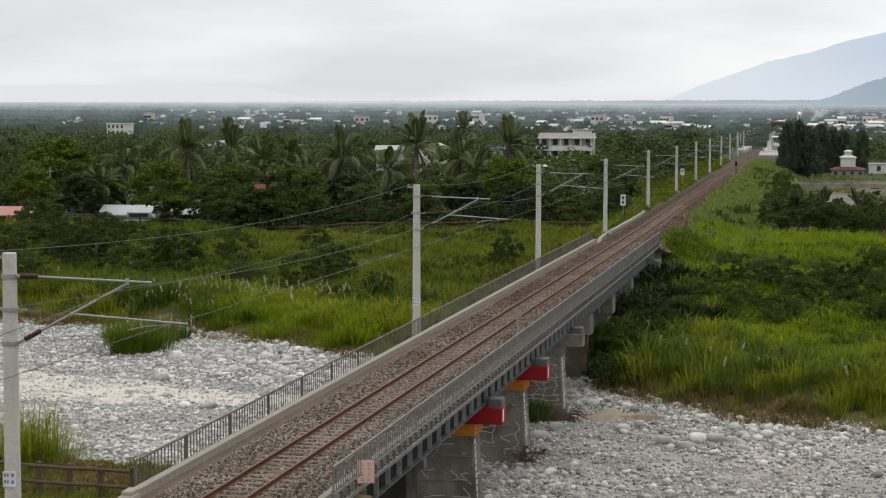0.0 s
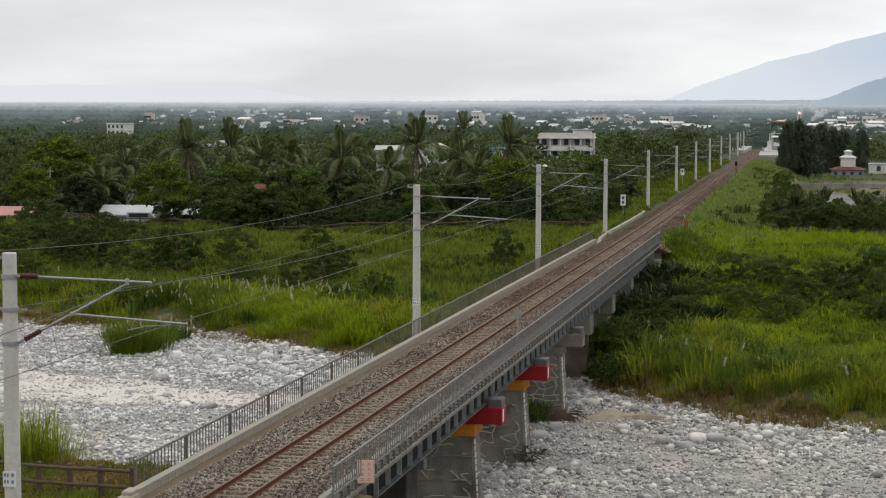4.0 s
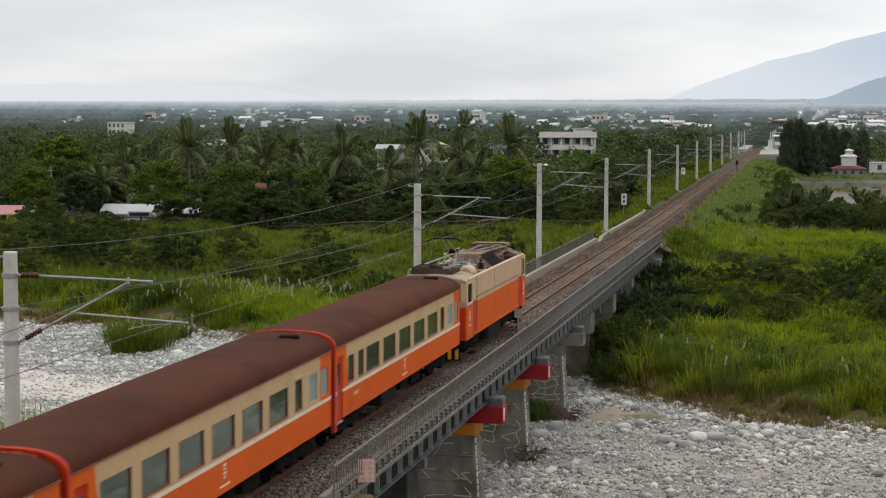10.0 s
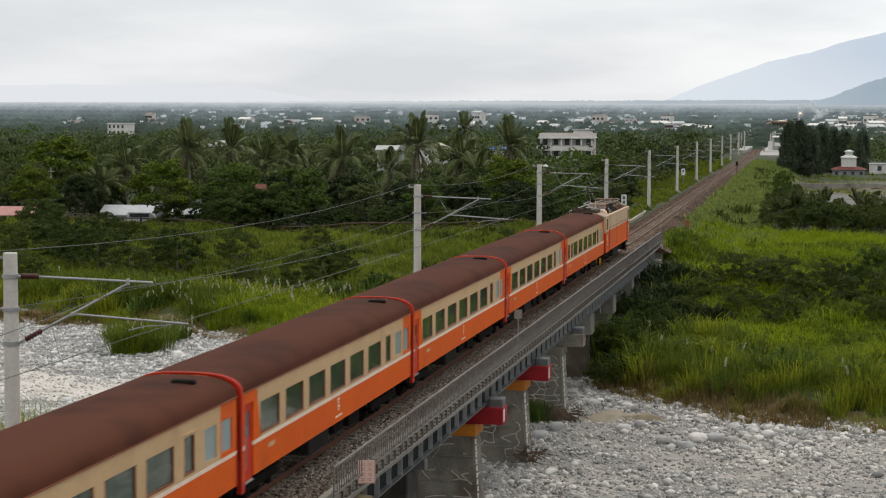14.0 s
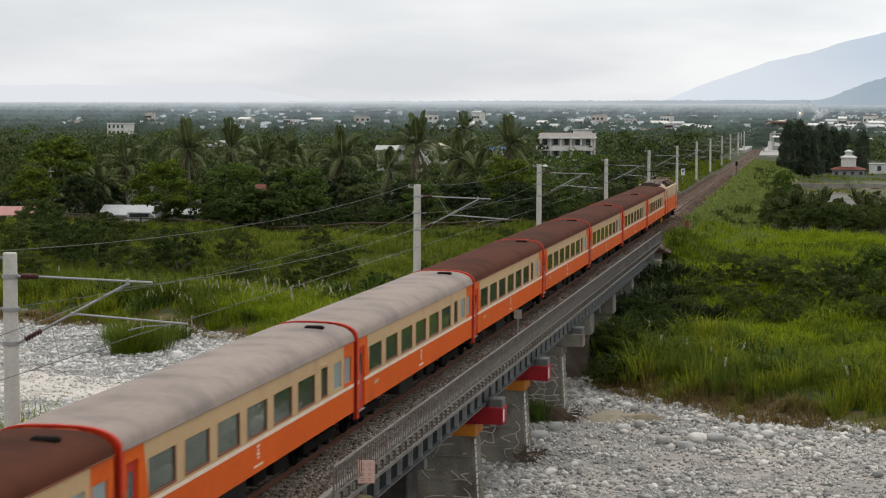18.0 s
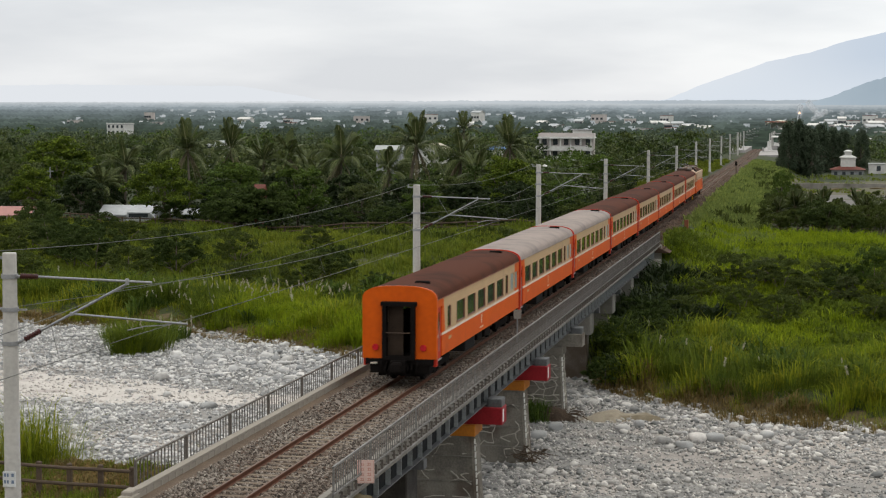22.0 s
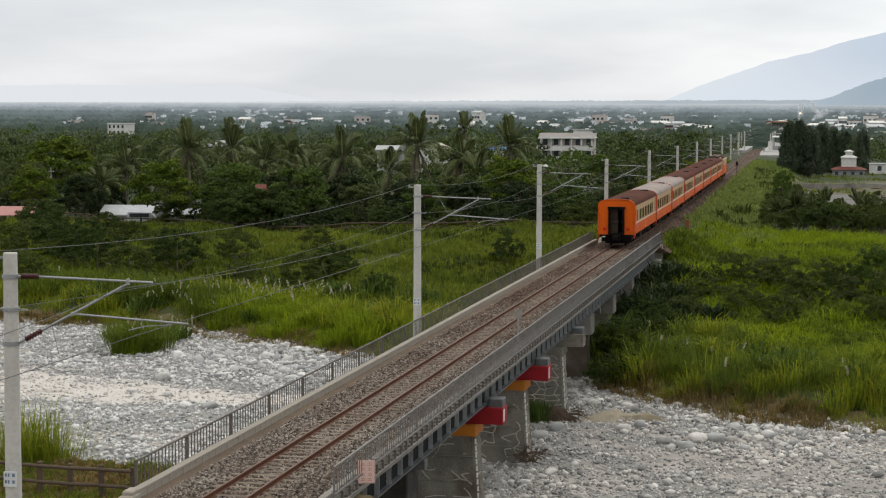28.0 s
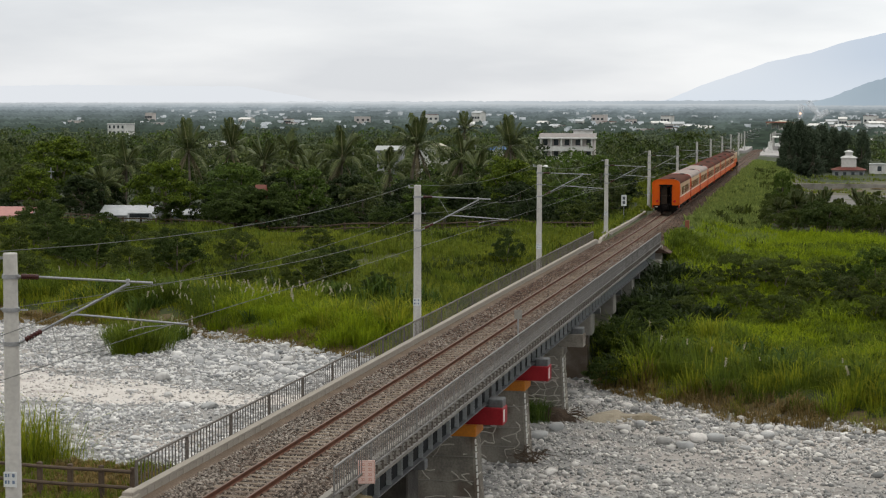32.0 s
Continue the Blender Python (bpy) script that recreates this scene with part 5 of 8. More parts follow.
        gang.box(-0.62, -0.47, ya, yb, 1.1, 3.05).box(0.47, 0.62, ya, yb, 1.1, 3.05).box(-0.68, 0.68, ya - 0.02 * (sgn < 0), yb, 3.0, 3.16, 0.02).box(-0.62, 0.62, ya, yb, 0.98, 1.12)
        gw = part("gangway", gang, M_UNDER, c, "black rubber gangway surround")
        part("gangway_door", Geo().box(-0.47, 0.12, e - 0.06 * sgn - 0.01, e - 0.06 * sgn + 0.01, 1.12, 3.0), M_DOORDARK, gw, "brown half-open end door, darkened for the dim gangway")
        part("chain", Geo().tube((-0.47, ya + 0.03, 2.0), (0.47, ya + 0.03, 2.0), 0.012, n=5), M_ROOFDUST, gw)
        part("coupler", Geo().box(-0.12, 0.12, min(e, e + 0.14 * sgn), max(e, e + 0.14 * sgn), 0.75, 1.0, 0.02).box(-0.2, 0.2, min(e - 0.3 * sgn, e), max(e - 0.3 * sgn, e), 0.7, 0.95), M_UNDER, c)
        part("buffer_beam", Geo().box(-1.3, 1.3, e - 0.12, e + 0.05, 0.78, 1.0, 0.02), M_UNDER, c)
        if rear_last:
            part("drawgear", Geo().box(-0.3, 0.3, e - 0.45, e + 0.5, 0.5, 0.98, 0.05).box(-0.2, 0.2, e - 0.75, e - 0.4, 0.58, 0.92, 0.06).box(-1.15, -0.55, e - 0.05, e + 0.6, 0.45, 0.8, 0.03).box(0.55, 1.15, e - 0.05, e + 0.6, 0.45, 0.8, 0.03).box(-0.9, 0.9, e + 0.3, e + 1.4, 0.3, 0.8), M_UNDER, c, "black coupler and draw gear")
            for x in (-0.45, -0.32, 0.34, 0.48):
                part("air_hose", Geo().path([(x, e - 0.1, 0.9), (x * 1.1, e - 0.4, 0.62), (x * 0.9, e - 0.35, 0.35), (x * 0.7, e - 0.15, 0.42)], 0.03, 6), M_UNDER, c)
            part("stray_plate", Geo().box(-1.1, -0.85, e - 0.16, e - 0.13, 0.80, 0.86), M_STRIPE, c, "small white plate")
        for s in (-1, 1):
            if sgn < 0:
                part("tail_lamp", Geo().lathe((s * 0.92, e - 0.09, 1.42), [(-0.05, 0.06), (-0.05, 0.115), (0.0, 0.13), (0.03, 0.13)], "y", 14), M_LAMP, c, "round red tail lamp", smooth=True)
                part("air_hose", Geo().path([(s * 0.7, e - 0.05, 0.95), (s * 0.7, e - 0.2, 0.8), (s * 0.66, e - 0.18, 0.55)], 0.03, 6), M_UNDER, c)
    for yv in ([E1 - 1.3] if kind != "last" else [E1 - 1.3, E0 + 1.7]):
        part("roof_ventilator", Geo().box(0.22, 0.80, yv - 0.13, yv + 0.13, 3.60, 3.80, 0.04), M_UNDER, c, "low dark roof ventilator")
    for (a, b, zz) in ((-2.6, -0.4, 0.42), (0.2, 1.4, 0.55), (2.0, 3.4, 0.5)):
        part("underfloor_box", Geo().box(-1.15, 1.15, a, b, zz, 0.98, 0.03), M_TANK if a < -1 else M_UNDER, c, "dark underfloor equipment box")
    bogie(c, -7.1)
    bogie(c, 7.1)
    return c


def locomotive():
    c = thing("electric_locomotive", "boxy electric locomotive, orange below and dusty cream above, with rooftop gear", "locomotive")
    R, F = -7.2, 8.2                       # rear and front faces
    zb, zo, zt = 1.08, 2.38, 3.36
    wl = 1.40
    cab = 1.45
    for s in (1, -1):
        x = wl * s
        a, b = min(x, x - 0.06 * s), max(x, x - 0.06 * s)
        part("lower_panel", Geo().box(a, b, R + cab + 0.95, F - 2.15, zb, zo), M_ORANGE, c, "orange-painted body side")
        part("upper_panel", Geo().box(a, b, R + cab + 0.95, F - 2.15, zo, zt), M_LOCOCREAM, c, "dusty cream body side")
        part("brown_line", Geo().box(min(x, x + 0.006 * s), max(x, x + 0.006 * s), R + cab + 0.95, F - 2.15, 2.53, 2.58), M_BROWNLINE, c, "thin brown waist line")
        part("parapet", Geo().box(min(x - 0.16 * s, x + 0.01 * s), max(x - 0.16 * s, x + 0.01 * s), R + 0.5, F - 0.4, zt, zt + 0.10, 0.03), M_LOCOCREAM, c, "rounded cream roof edge")
        part("panel_seam", Geo().box(min(x, x + 0.005 * s), max(x, x + 0.005 * s), -0.62, -0.59, zb, zt), M_BROWNLINE, c)
        part("lower_sill", Geo().box(min(x - 0.02 * s, x + 0.03 * s), max(x - 0.02 * s, x + 0.03 * s), R + cab, F - 2.15, zb - 0.06, zb + 0.05), M_ORANGE, c)
        # recessed doors behind the cabs
        for y0, y1 in ((R + cab, R + cab + 0.95), (F - 2.15, F - 0.95)):
            xi = x - 0.035 * s
            d = part("cab_door", Geo().box(min(xi, xi - 0.05 * s), max(xi, xi - 0.05 * s), y0, y1, zb - 0.1, zo + 0.05), M_REDEND, c, "recessed red cab door")
            part("door_upper", Geo().box(min(xi, xi - 0.05 * s), max(xi, xi - 0.05 * s), y0, y1, zo + 0.05, zt), M_LOCOCREAM, d)
            part("handrail", Geo().tube((x - 0.03 * s, y0 + 0.05, 1.2), (x - 0.03 * s, y0 + 0.05, 2.6), 0.018, n=6).tube((x - 0.03 * s, y1 - 0.05, 1.2), (x - 0.03 * s, y1 - 0.05, 2.6), 0.018, n=6), M_BROWNLINE, d)
            for k in range(3):
                part("step", Geo().box(min(x - 0.25 * s, x), max(x - 0.25 * s, x), y0 + 0.05, y1 - 0.05, 0.25 + 0.28 * k, 0.29 + 0.28 * k), M_UNDER, c)
        # cab sides
        for y0, y1 in ((R, R + cab), (F - 0.95, F)):
            wa, wb = (y0 + 0.30, y1 - 0.2) if y0 < 0 else (y0 + 0.12, y1 - 0.2)
            part("cab_lower", Geo().box(a, b, y0, y1, zb - 0.12, 2.3), M_ORANGE, c, "orange cab side")
            part("cab_upper", side_wall(y0, y1, 2.3, zt + 0.02, [(wa, wb, 2.46, 3.24)], x, 0.06), M_LOCOCREAM, c, "cream cab side with a window")
            w = part("cab_window", Geo().box(min(x - 0.045 * s, x - 0.03 * s), max(x - 0.045 * s, x - 0.03 * s), wa, wb, 2.46, 3.24), M_CABGLASS, c, "dark cab side window")
            part("window_frame", Geo().box(min(x - 0.03 * s, x + 0.012 * s), max(x - 0.03 * s, x + 0.012 * s), wa - 0.03, wb + 0.03, 2.41, 2.46).box(min(x - 0.03 * s, x + 0.012 * s), max(x - 0.03 * s, x + 0.012 * s), wa - 0.03, wb + 0.03, 3.24, 3.27), M_STRIPE, w)
            part("cab_line", Geo().box(min(x, x + 0.005 * s), max(x, x + 0.005 * s), y0, y1, 2.3, 2.35), M_BROWNLINE, c)
            for k in range(4):
                part("emblem", Geo().box(min(x, x + 0.006 * s), max(x, x + 0.006 * s), (y0 + y1) / 2 - 0.14 + 0.04 * (k % 2), (y0 + y1) / 2 + 0.14 - 0.04 * (k % 2), 2.02 - 0.11 * k, 2.10 - 0.11 * k), M_STRIPE, c, "white emblem bar")
            part("number_bar", Geo().box(min(x, x + 0.006 * s), max(x, x + 0.006 * s), (y0 + y1) / 2 - 0.22, (y0 + y1) / 2 + 0.22, 1.48, 1.56), M_STRIPE, c, "white number, unreadable")
    # ends
    for e, sgn in ((R, -1), (F, 1)):
        y0, y1 = min(e, e - 0.06 * sgn), max(e, e - 0.06 * sgn)
        part("end_lower", Geo().box(-1.34, 1.34, y0, y1, zb - 0.12, 2.3), M_REDEND if sgn < 0 else M_ORANGE, c, "red and orange end panel")
        g = Geo()
        for xa, xb in ((-1.34, -1.14), (-0.30, 0.30), (1.14, 1.34)):
            g.box(xa, xb, y0, y1, 2.3, 3.38)
        g.box(-1.34, 1.34, y0, y1, 2.3, 2.52).box(-1.34, 1.34, y0, y1, 3.26, 3.38)
        part("end_upper", g, M_LOCOCREAM, c, "cream end wall with two windscreens")
        for xa in (-1.14, 0.30):
            part("windscreen", Geo().box(xa, xa + 0.84, e - 0.045 * sgn - 0.006, e - 0.045 * sgn + 0.006, 2.52, 3.26), M_SCREEN, c, "blue-grey reflecting windscreen")
        rf = [(-1.39, 3.36), (-1.3, 3.46), (-1.1, 3.55), (-0.6, 3.64), (0, 3.67), (0.6, 3.64), (1.1, 3.55), (1.3, 3.46), (1.39, 3.36)]
        rings = []
        for u, k in ((0.0, 0.45), (0.06, 0.66), (0.2, 0.84), (0.45, 0.95), (0.9, 1.0), (2.0 if sgn < 0 else 1.7, 1.0)):
            yy = e - u * sgn
            rings.append([(x * (0.985 + 0.015 * k), yy, 3.34 + (z - 3.34) * k + 0.02) for x, z in rf] + [(1.3, yy, 3.3), (-1.3, yy, 3.3)])
        part("cab_roof", Geo().loft(rings[::-1] if sgn > 0 else rings), M_CABROOF if sgn < 0 else M_ROOFDUST, c, "curved dusty cab roof", smooth=True)
        part("headlamp", Geo().lathe((0, e, 3.22), [(-0.05, 0.1), (-0.05, 0.13), (0.05, 0.13), (0.05, 0.1)], "y", 12), M_STEEL, c)
        part("buffer_beam", Geo().box(-1.25, 1.25, y0 - 0.02, y1 + 0.02, 0.7, 0.96, 0.03), M_UNDER, c)
        part("coupler", Geo().box(-0.14, 0.14, min(e, e + 0.25 * sgn), max(e, e + 0.25 * sgn), 0.72, 1.0, 0.03), M_UNDER, c)
        for s in (-1, 1):
            pl = part("snow_plough", Geo().box(s * 0.7 - 0.45, s * 0.7 + 0.45, e - 0.05 + 0.02 * sgn, e + 0.05 + 0.02 * sgn, 0.15, 0.68, 0.02), M_UNDER, c)
            for k in range(3):
                part("hazard_stripe", Geo().box(s * 0.7 - 0.36 + 0.3 * k, s * 0.7 - 0.22 + 0.3 * k, e + 0.07 * sgn - 0.003, e + 0.07 * sgn + 0.003, 0.2, 0.63), M_YELLOW, pl, "yellow hazard stripe")
    # the roof well and its gear
    part("roof_deck", Geo().box(-1.3, 1.3, R + 1.9, F - 1.6, 3.06, 3.12), M_GRIME, c, "dusty brown roof deck in the well")
    part("inner_bulkhead", Geo().box(-1.34, 1.34, R + 1.9, R + 1.96, zb, 3.4).box(-1.34, 1.34, F - 1.7, F - 1.64, zb, 3.4), M_ROOFDUST, c)
    y0, y1 = 1.8, 5.2
    part("cooling_hood", Geo().loft([[(-1.05, y0, 3.1), (-0.95, y0 + 0.35, 3.80), (0.25, y0 + 0.35, 3.80), (1.05, y0, 3.12)], [(-1.05, y1, 3.1), (-0.95, y1 - 0.35, 3.80), (0.25, y1 - 0.35, 3.80), (1.05, y1, 3.12)]]), M_ROOFDUST, c, "brown sloping cooling hood")
    gr = part("cooling_grille", Geo().loft([[(0.30, 2.0, 3.785), (1.02, 1.85, 3.15), (1.02, 4.75, 3.15), (0.30, 4.6, 3.785)], [(0.32, 2.0, 3.80), (1.04, 1.85, 3.17), (1.04, 4.75, 3.17), (0.32, 4.6, 3.80)]]), M_GRILLE, c, "black slatted grille")
    for k in range(9):
        y = 2.1 + k * 0.31
        part("slat", Geo().tube((0.36, y, 3.775), (1.0, y, 3.20), 0.014, n=4), M_GRILLE, gr)
    part("rear_hood", Geo().box(-0.75, 0.75, 5.35, 5.9, 3.1, 3.6, 0.08), M_ROOFDUST, c, "dusty equipment box")
    part("round_tank", Geo().lathe((0.62, -2.9, 3.36), [(-0.52, 0.08), (-0.5, 0.26), (-0.4, 0.33), (0.4, 0.33), (0.5, 0.26), (0.52, 0.08)], "y", 16), M_LOCOCREAM, c, "pale round air tank", smooth=True)
    part("duct", Geo().box(-0.15, 1.1, -2.2, 0.3, 3.1, 3.28, 0.04), M_ROOFDUST, c)
    for (x, y) in ((-0.1, -2.5), (-0.45, -1.9), (-0.2, -1.2), (0.3, -1.6), (-0.6, -2.9), (-0.5, -0.7), (0.1, -3.4), (0.45, -0.9), (0.2, -0.3), (0.6, 0.4), (-0.2, 0.2), (0.5, 1.2)):
        g = Geo()
        for k in range(5):
            g.lathe((x, y, 0), [(3.14 + 0.10 * k, 0.11), (3.17 + 0.10 * k, 0.20), (3.20 + 0.10 * k, 0.11)], "z", 10)
        g.tube((x, y, 3.1), (x, y, 3.75), 0.06, n=8)
        part("roof_insulator", g, M_INSUL if (x, y) in ((-0.5, -0.7), (0.6, 0.4), (0.5, 1.2)) else M_GREYINSUL, c, "ribbed ceramic roof insulator")
    part("busbar", Geo().path([(-0.1, -2.5, 3.76), (-0.45, -1.9, 3.76), (-0.2, -1.2, 3.76), (-0.5, -0.7, 3.78), (-1.1, 0.5, 3.9), (-1.15, 4.6, 3.9)], 0.025, 6), M_STEEL, c)
    part("roof_rail", Geo().tube((-1.2, -6.4, 3.72), (-1.2, 6.0, 3.72), 0.03, n=6).tube((-1.2, -6.4, 3.4), (-1.2, -6.4, 3.72), 0.03).tube((-1.2, 0, 3.4), (-1.2, 0, 3.72), 0.03).tube((-1.2, 6.0, 3.4), (-1.2, 6.0, 3.72), 0.03), M_STEEL, c, "long steel pipe along the roof")

    for k in range(14):
        y = -4.4 + 0.62 * k
        part("roof_pipe", Geo().path([(-0.9 + 0.13 * (k % 5), y, 3.12), (-0.7 + 0.2 * (k % 3), y + 0.15, 3.3 + 0.05 * (k % 4)), (0.1 + 0.25 * (k % 3), y + 0.3, 3.22)], 0.03, 6), (M_UNDER, M_STEEL, M_INSUL)[k % 3], c)
    for k, (x, y, w, d, h) in enumerate(((-0.3, -4.6, 0.5, 0.3, 0.30), (0.5, -4.4, 0.35, 0.4, 0.22), (-0.9, -3.6, 0.3, 0.5, 0.42), (-0.2, -3.9, 0.3, 0.25, 0.5), (0.9, -1.4, 0.25, 0.6, 0.18), (-0.75, 1.2, 0.35, 0.4, 0.36), (0.95, 0.7, 0.2, 0.5, 0.24))):
        part("roof_box", Geo().box(x - w / 2, x + w / 2, y - d / 2, y + d / 2, 3.12, 3.12 + h, 0.03), (M_GRIME, M_UNDER, M_STEEL)[k % 3], c, "small grimy roof box")
    for k in range(5):
        part("roof_cable", Geo().path([(-1.1 + 0.2 * k, -4.9, 3.2), (-0.6 + 0.1 * k, -4.0 + 0.3 * k, 3.5 - 0.05 * k), (0.2 + 0.1 * k, -3.2 + 0.4 * k, 3.25), (0.5, -2.2 + 0.5 * k, 3.6 - 0.08 * k)], 0.022, 5), M_UNDER, c, "black roof cable")
    part("marker_lamp", Geo().lathe((0.55, R, 3.44), [(-0.05, 0.05), (-0.06, 0.09), (0.04, 0.09)], "y", 10), M_GRIME, c)
    part("switch_box", Geo().box(-0.95, -0.45, -0.4, 0.6, 3.1, 3.5, 0.05), M_UNDER, c, "dark rooftop switch box")
    part("hatch", Geo().box(-0.3, 0.7, 0.35, 1.1, 3.1, 3.24, 0.03), M_ROOFDUST, c)
    part("front_bulge", Geo().box(-0.9, 0.9, 6.5, 7.6, 3.5, 3.72, 0.08), M_ROOFDUST, c)

    p = part("pantograph", Geo().box(-0.95, 0.75, -6.9, -5.2, 3.62, 3.72, 0.02).box(-0.95, 0.6, -6.95, -6.87, 3.62, 3.84).box(-0.95, 0.6, -5.28, -5.2, 3.62, 3.9).box(-0.95, -0.88, -6.9, -5.2, 3.62, 3.9).box(0.68, 0.75, -6.9, -5.2, 3.62, 3.8), M_GRIME, c, "raised pantograph on a grimy brown base frame")
    for x, y in ((-0.5, -6.3), (0.1, -6.0), (0.45, -6.5), (-0.2, -5.6), (0.5, -5.6)):
        part("spring", Geo().lathe((x, y, 3.84), [(-0.16, 0.05), (-0.16, 0.09), (0.16, 0.09), (0.16, 0.05)], "x", 10), M_GRIME if x < 0.3 else M_GREYPAINT, p, "grimy spring drum")
    g = Geo()
    for x in (-0.28, 0.28):
        g.tube((x * 1.2, -4.3, 3.5), (x * 0.6, -3.15, 4.30), 0.05, 0.035, 8)
    part("lower_arm", g, M_GREYPAINT, p, "pale grey lower arm")
    part("knee", Geo().tube((-0.24, -3.12, 4.30), (0.24, -3.12, 4.30), 0.085, n=8), M_UNDER, p)
    part("upper_arm", Geo().tube((-0.16, -3.15, 4.3), (-0.1, -4.75, 4.90), 0.02, 0.014, 6).tube((0.16, -3.15, 4.3), (0.1, -4.75, 4.90), 0.02, 0.018, 6), M_STEEL, p)
    for y in (-4.95, -4.6):
        part("collector_bow", Geo().path([(-0.78, y, 4.82), (-0.5, y, 4.95), (0.5, y, 4.95), (0.78, y, 4.82)], 0.02, 6), M_UNDER, p, "dark collector bow")
    p = part("pantograph", Geo().box(-0.85, -0.77, 4.6, 6.4, 3.66, 3.74).box(0.77, 0.85, 4.6, 6.4, 3.66, 3.74), M_ROOFDUST, c, "folded pantograph on the front end")
    part("lower_arm", Geo().tube((-0.4, 4.7, 3.78), (0.5, 6.5, 3.92), 0.05, 0.04, 8).tube((0.1, 4.6, 3.76), (0.75, 6.3, 3.9), 0.05, 0.04, 8).tube((-0.7, 4.7, 3.8), (-0.3, 6.4, 3.96), 0.045, 0.04, 8), M_GREYPAINT, p, "pale grey folded arm")
    part("collector_bow", Geo().path([(-0.95, 6.3, 3.86), (-0.62, 6.3, 4.0), (0.62, 6.3, 4.0), (0.95, 6.3, 3.86)], 0.024, 6), M_UNDER, p, "dark collector bow")
    part("front_box", Geo().box(-0.95, 0.75, 6.55, 7.5, 3.55, 4.02, 0.05), M_ROOFDUST, c, "dusty box beside the folded pantograph")
    part("horn_box", Geo().box(-0.6, 0.5, 6.0, 7.0, 3.55, 3.98, 0.05), M_ROOFDUST, c, "dusty box under the front pantograph")
    part("fuel_tank", Geo().box(-1.2, 1.2, -1.0, 2.4, 0.30, 1.0, 0.10), M_TANK, c, "dark grey underfloor tank")
    part("underframe", Geo().box(-1.25, 1.25, R + 0.1, F - 0.1, 0.86, 1.1), M_UNDER, c)
    bogie(c, -4.3, 2.6, 0.48)
    bogie(c, 5.1, 2.6, 0.48)
    return c


LOCO = locomotive()
COACHES = [coach(0, "first", False)]
COACHES += [coach(1, "mid", False)]


def twin(src, grey):
    """Another coach with the same parts, its roof of the other colour if grey."""
    ob = copy_thing(src, Matrix())
    for o in ob.children_recursive:
        if o.name.startswith("wheelset"):
            WHEELS.append((o, o.matrix_basis.translation.y, 0.43))
    return ob


for k in range(3):
    COACHES.append(twin(COACHES[1], False))
COACHES.append(coach(5, "mid", True))
COACHES.append(twin(COACHES[5], True))
COACHES.append(coach(7, "last", False))
# ---- plants ----
RNG = np.random.default_rng(7)


def blade_clump(rng, n, h, w, lean, spread_r):
    """A tuft of n tapering blades that arch outwards from its middle."""
    V, F = [], []
    for i in range(n):
        a, r = rng.uniform(0, 6.283), spread_r * rng.uniform() ** 0.8
        bx, by = r * math.cos(a), r * math.sin(a)
        d = a + rng.normal(0, 0.7)
        hh, ln = h * rng.uniform(0.55, 1.1) * (1.08 - 0.35 * r / max(spread_r, 1e-6)), lean * rng.uniform(0.25, 1.15)
        dx, dy = math.cos(d), math.sin(d)
        q = d + rng.uniform(-0.9, 0.9)
        px, py = -math.sin(q) * w / 2, math.cos(q) * w / 2
        k = len(V)
        V += [(bx - px, by - py, -0.1), (bx + px, by + py, -0.1),
              (bx + dx * ln * 0.30 - px * 0.85, by + dy * ln * 0.30 - py * 0.85, hh * 0.70), (bx + dx * ln * 0.30 + px * 0.85, by + dy * ln * 0.30 + py * 0.85, hh * 0.70),
              (bx + dx * ln, by + dy * ln, hh * rng.uniform(0.68, 1.0))]
        F += [(k, k + 1, k + 3), (k, k + 3, k + 2), (k + 2, k + 3, k + 4)]
    return np.array(V), np.array(F)


def leaf_cloud(rng, centres, radii, n, size, up=0.5, aspect=0.55):
    """Leaves, each a small folded rhomb, about several centres."""
    m = len(centres)
    d = rng.normal(size=(m, n, 3))
    d /= np.linalg.norm(d, axis=-1, keepdims=True)
    rad = rng.uniform(0.45, 1.0, (m, n, 1)) ** 0.6
    P = (np.asarray(centres)[:, None] + d * rad * np.asarray(radii)[:, None]).reshape(-1, 3)
    nor = d.reshape(-1, 3) * 0.6 + rng.normal(size=P.shape) * 0.55 + np.array([0, 0, up])
    nor /= np.linalg.norm(nor, axis=-1, keepdims=True)
    a = np.cross(nor, rng.normal(size=P.shape))
    a /= np.linalg.norm(a, axis=-1, keepdims=True)
    b = np.cross(nor, a)
    s = size * rng.uniform(0.6, 1.3, (len(P), 1))
    V = np.stack([P + a * s, P + b * s * aspect + nor * s * 0.15, P - a * s, P - b * s * aspect + nor * s * 0.15], 1).reshape(-1, 3)
    k = np.arange(len(P))[:, None] * 4
    F = np.concatenate([k + np.array([[0, 1, 2]]), k + np.array([[0, 2, 3]])])
    return V, F


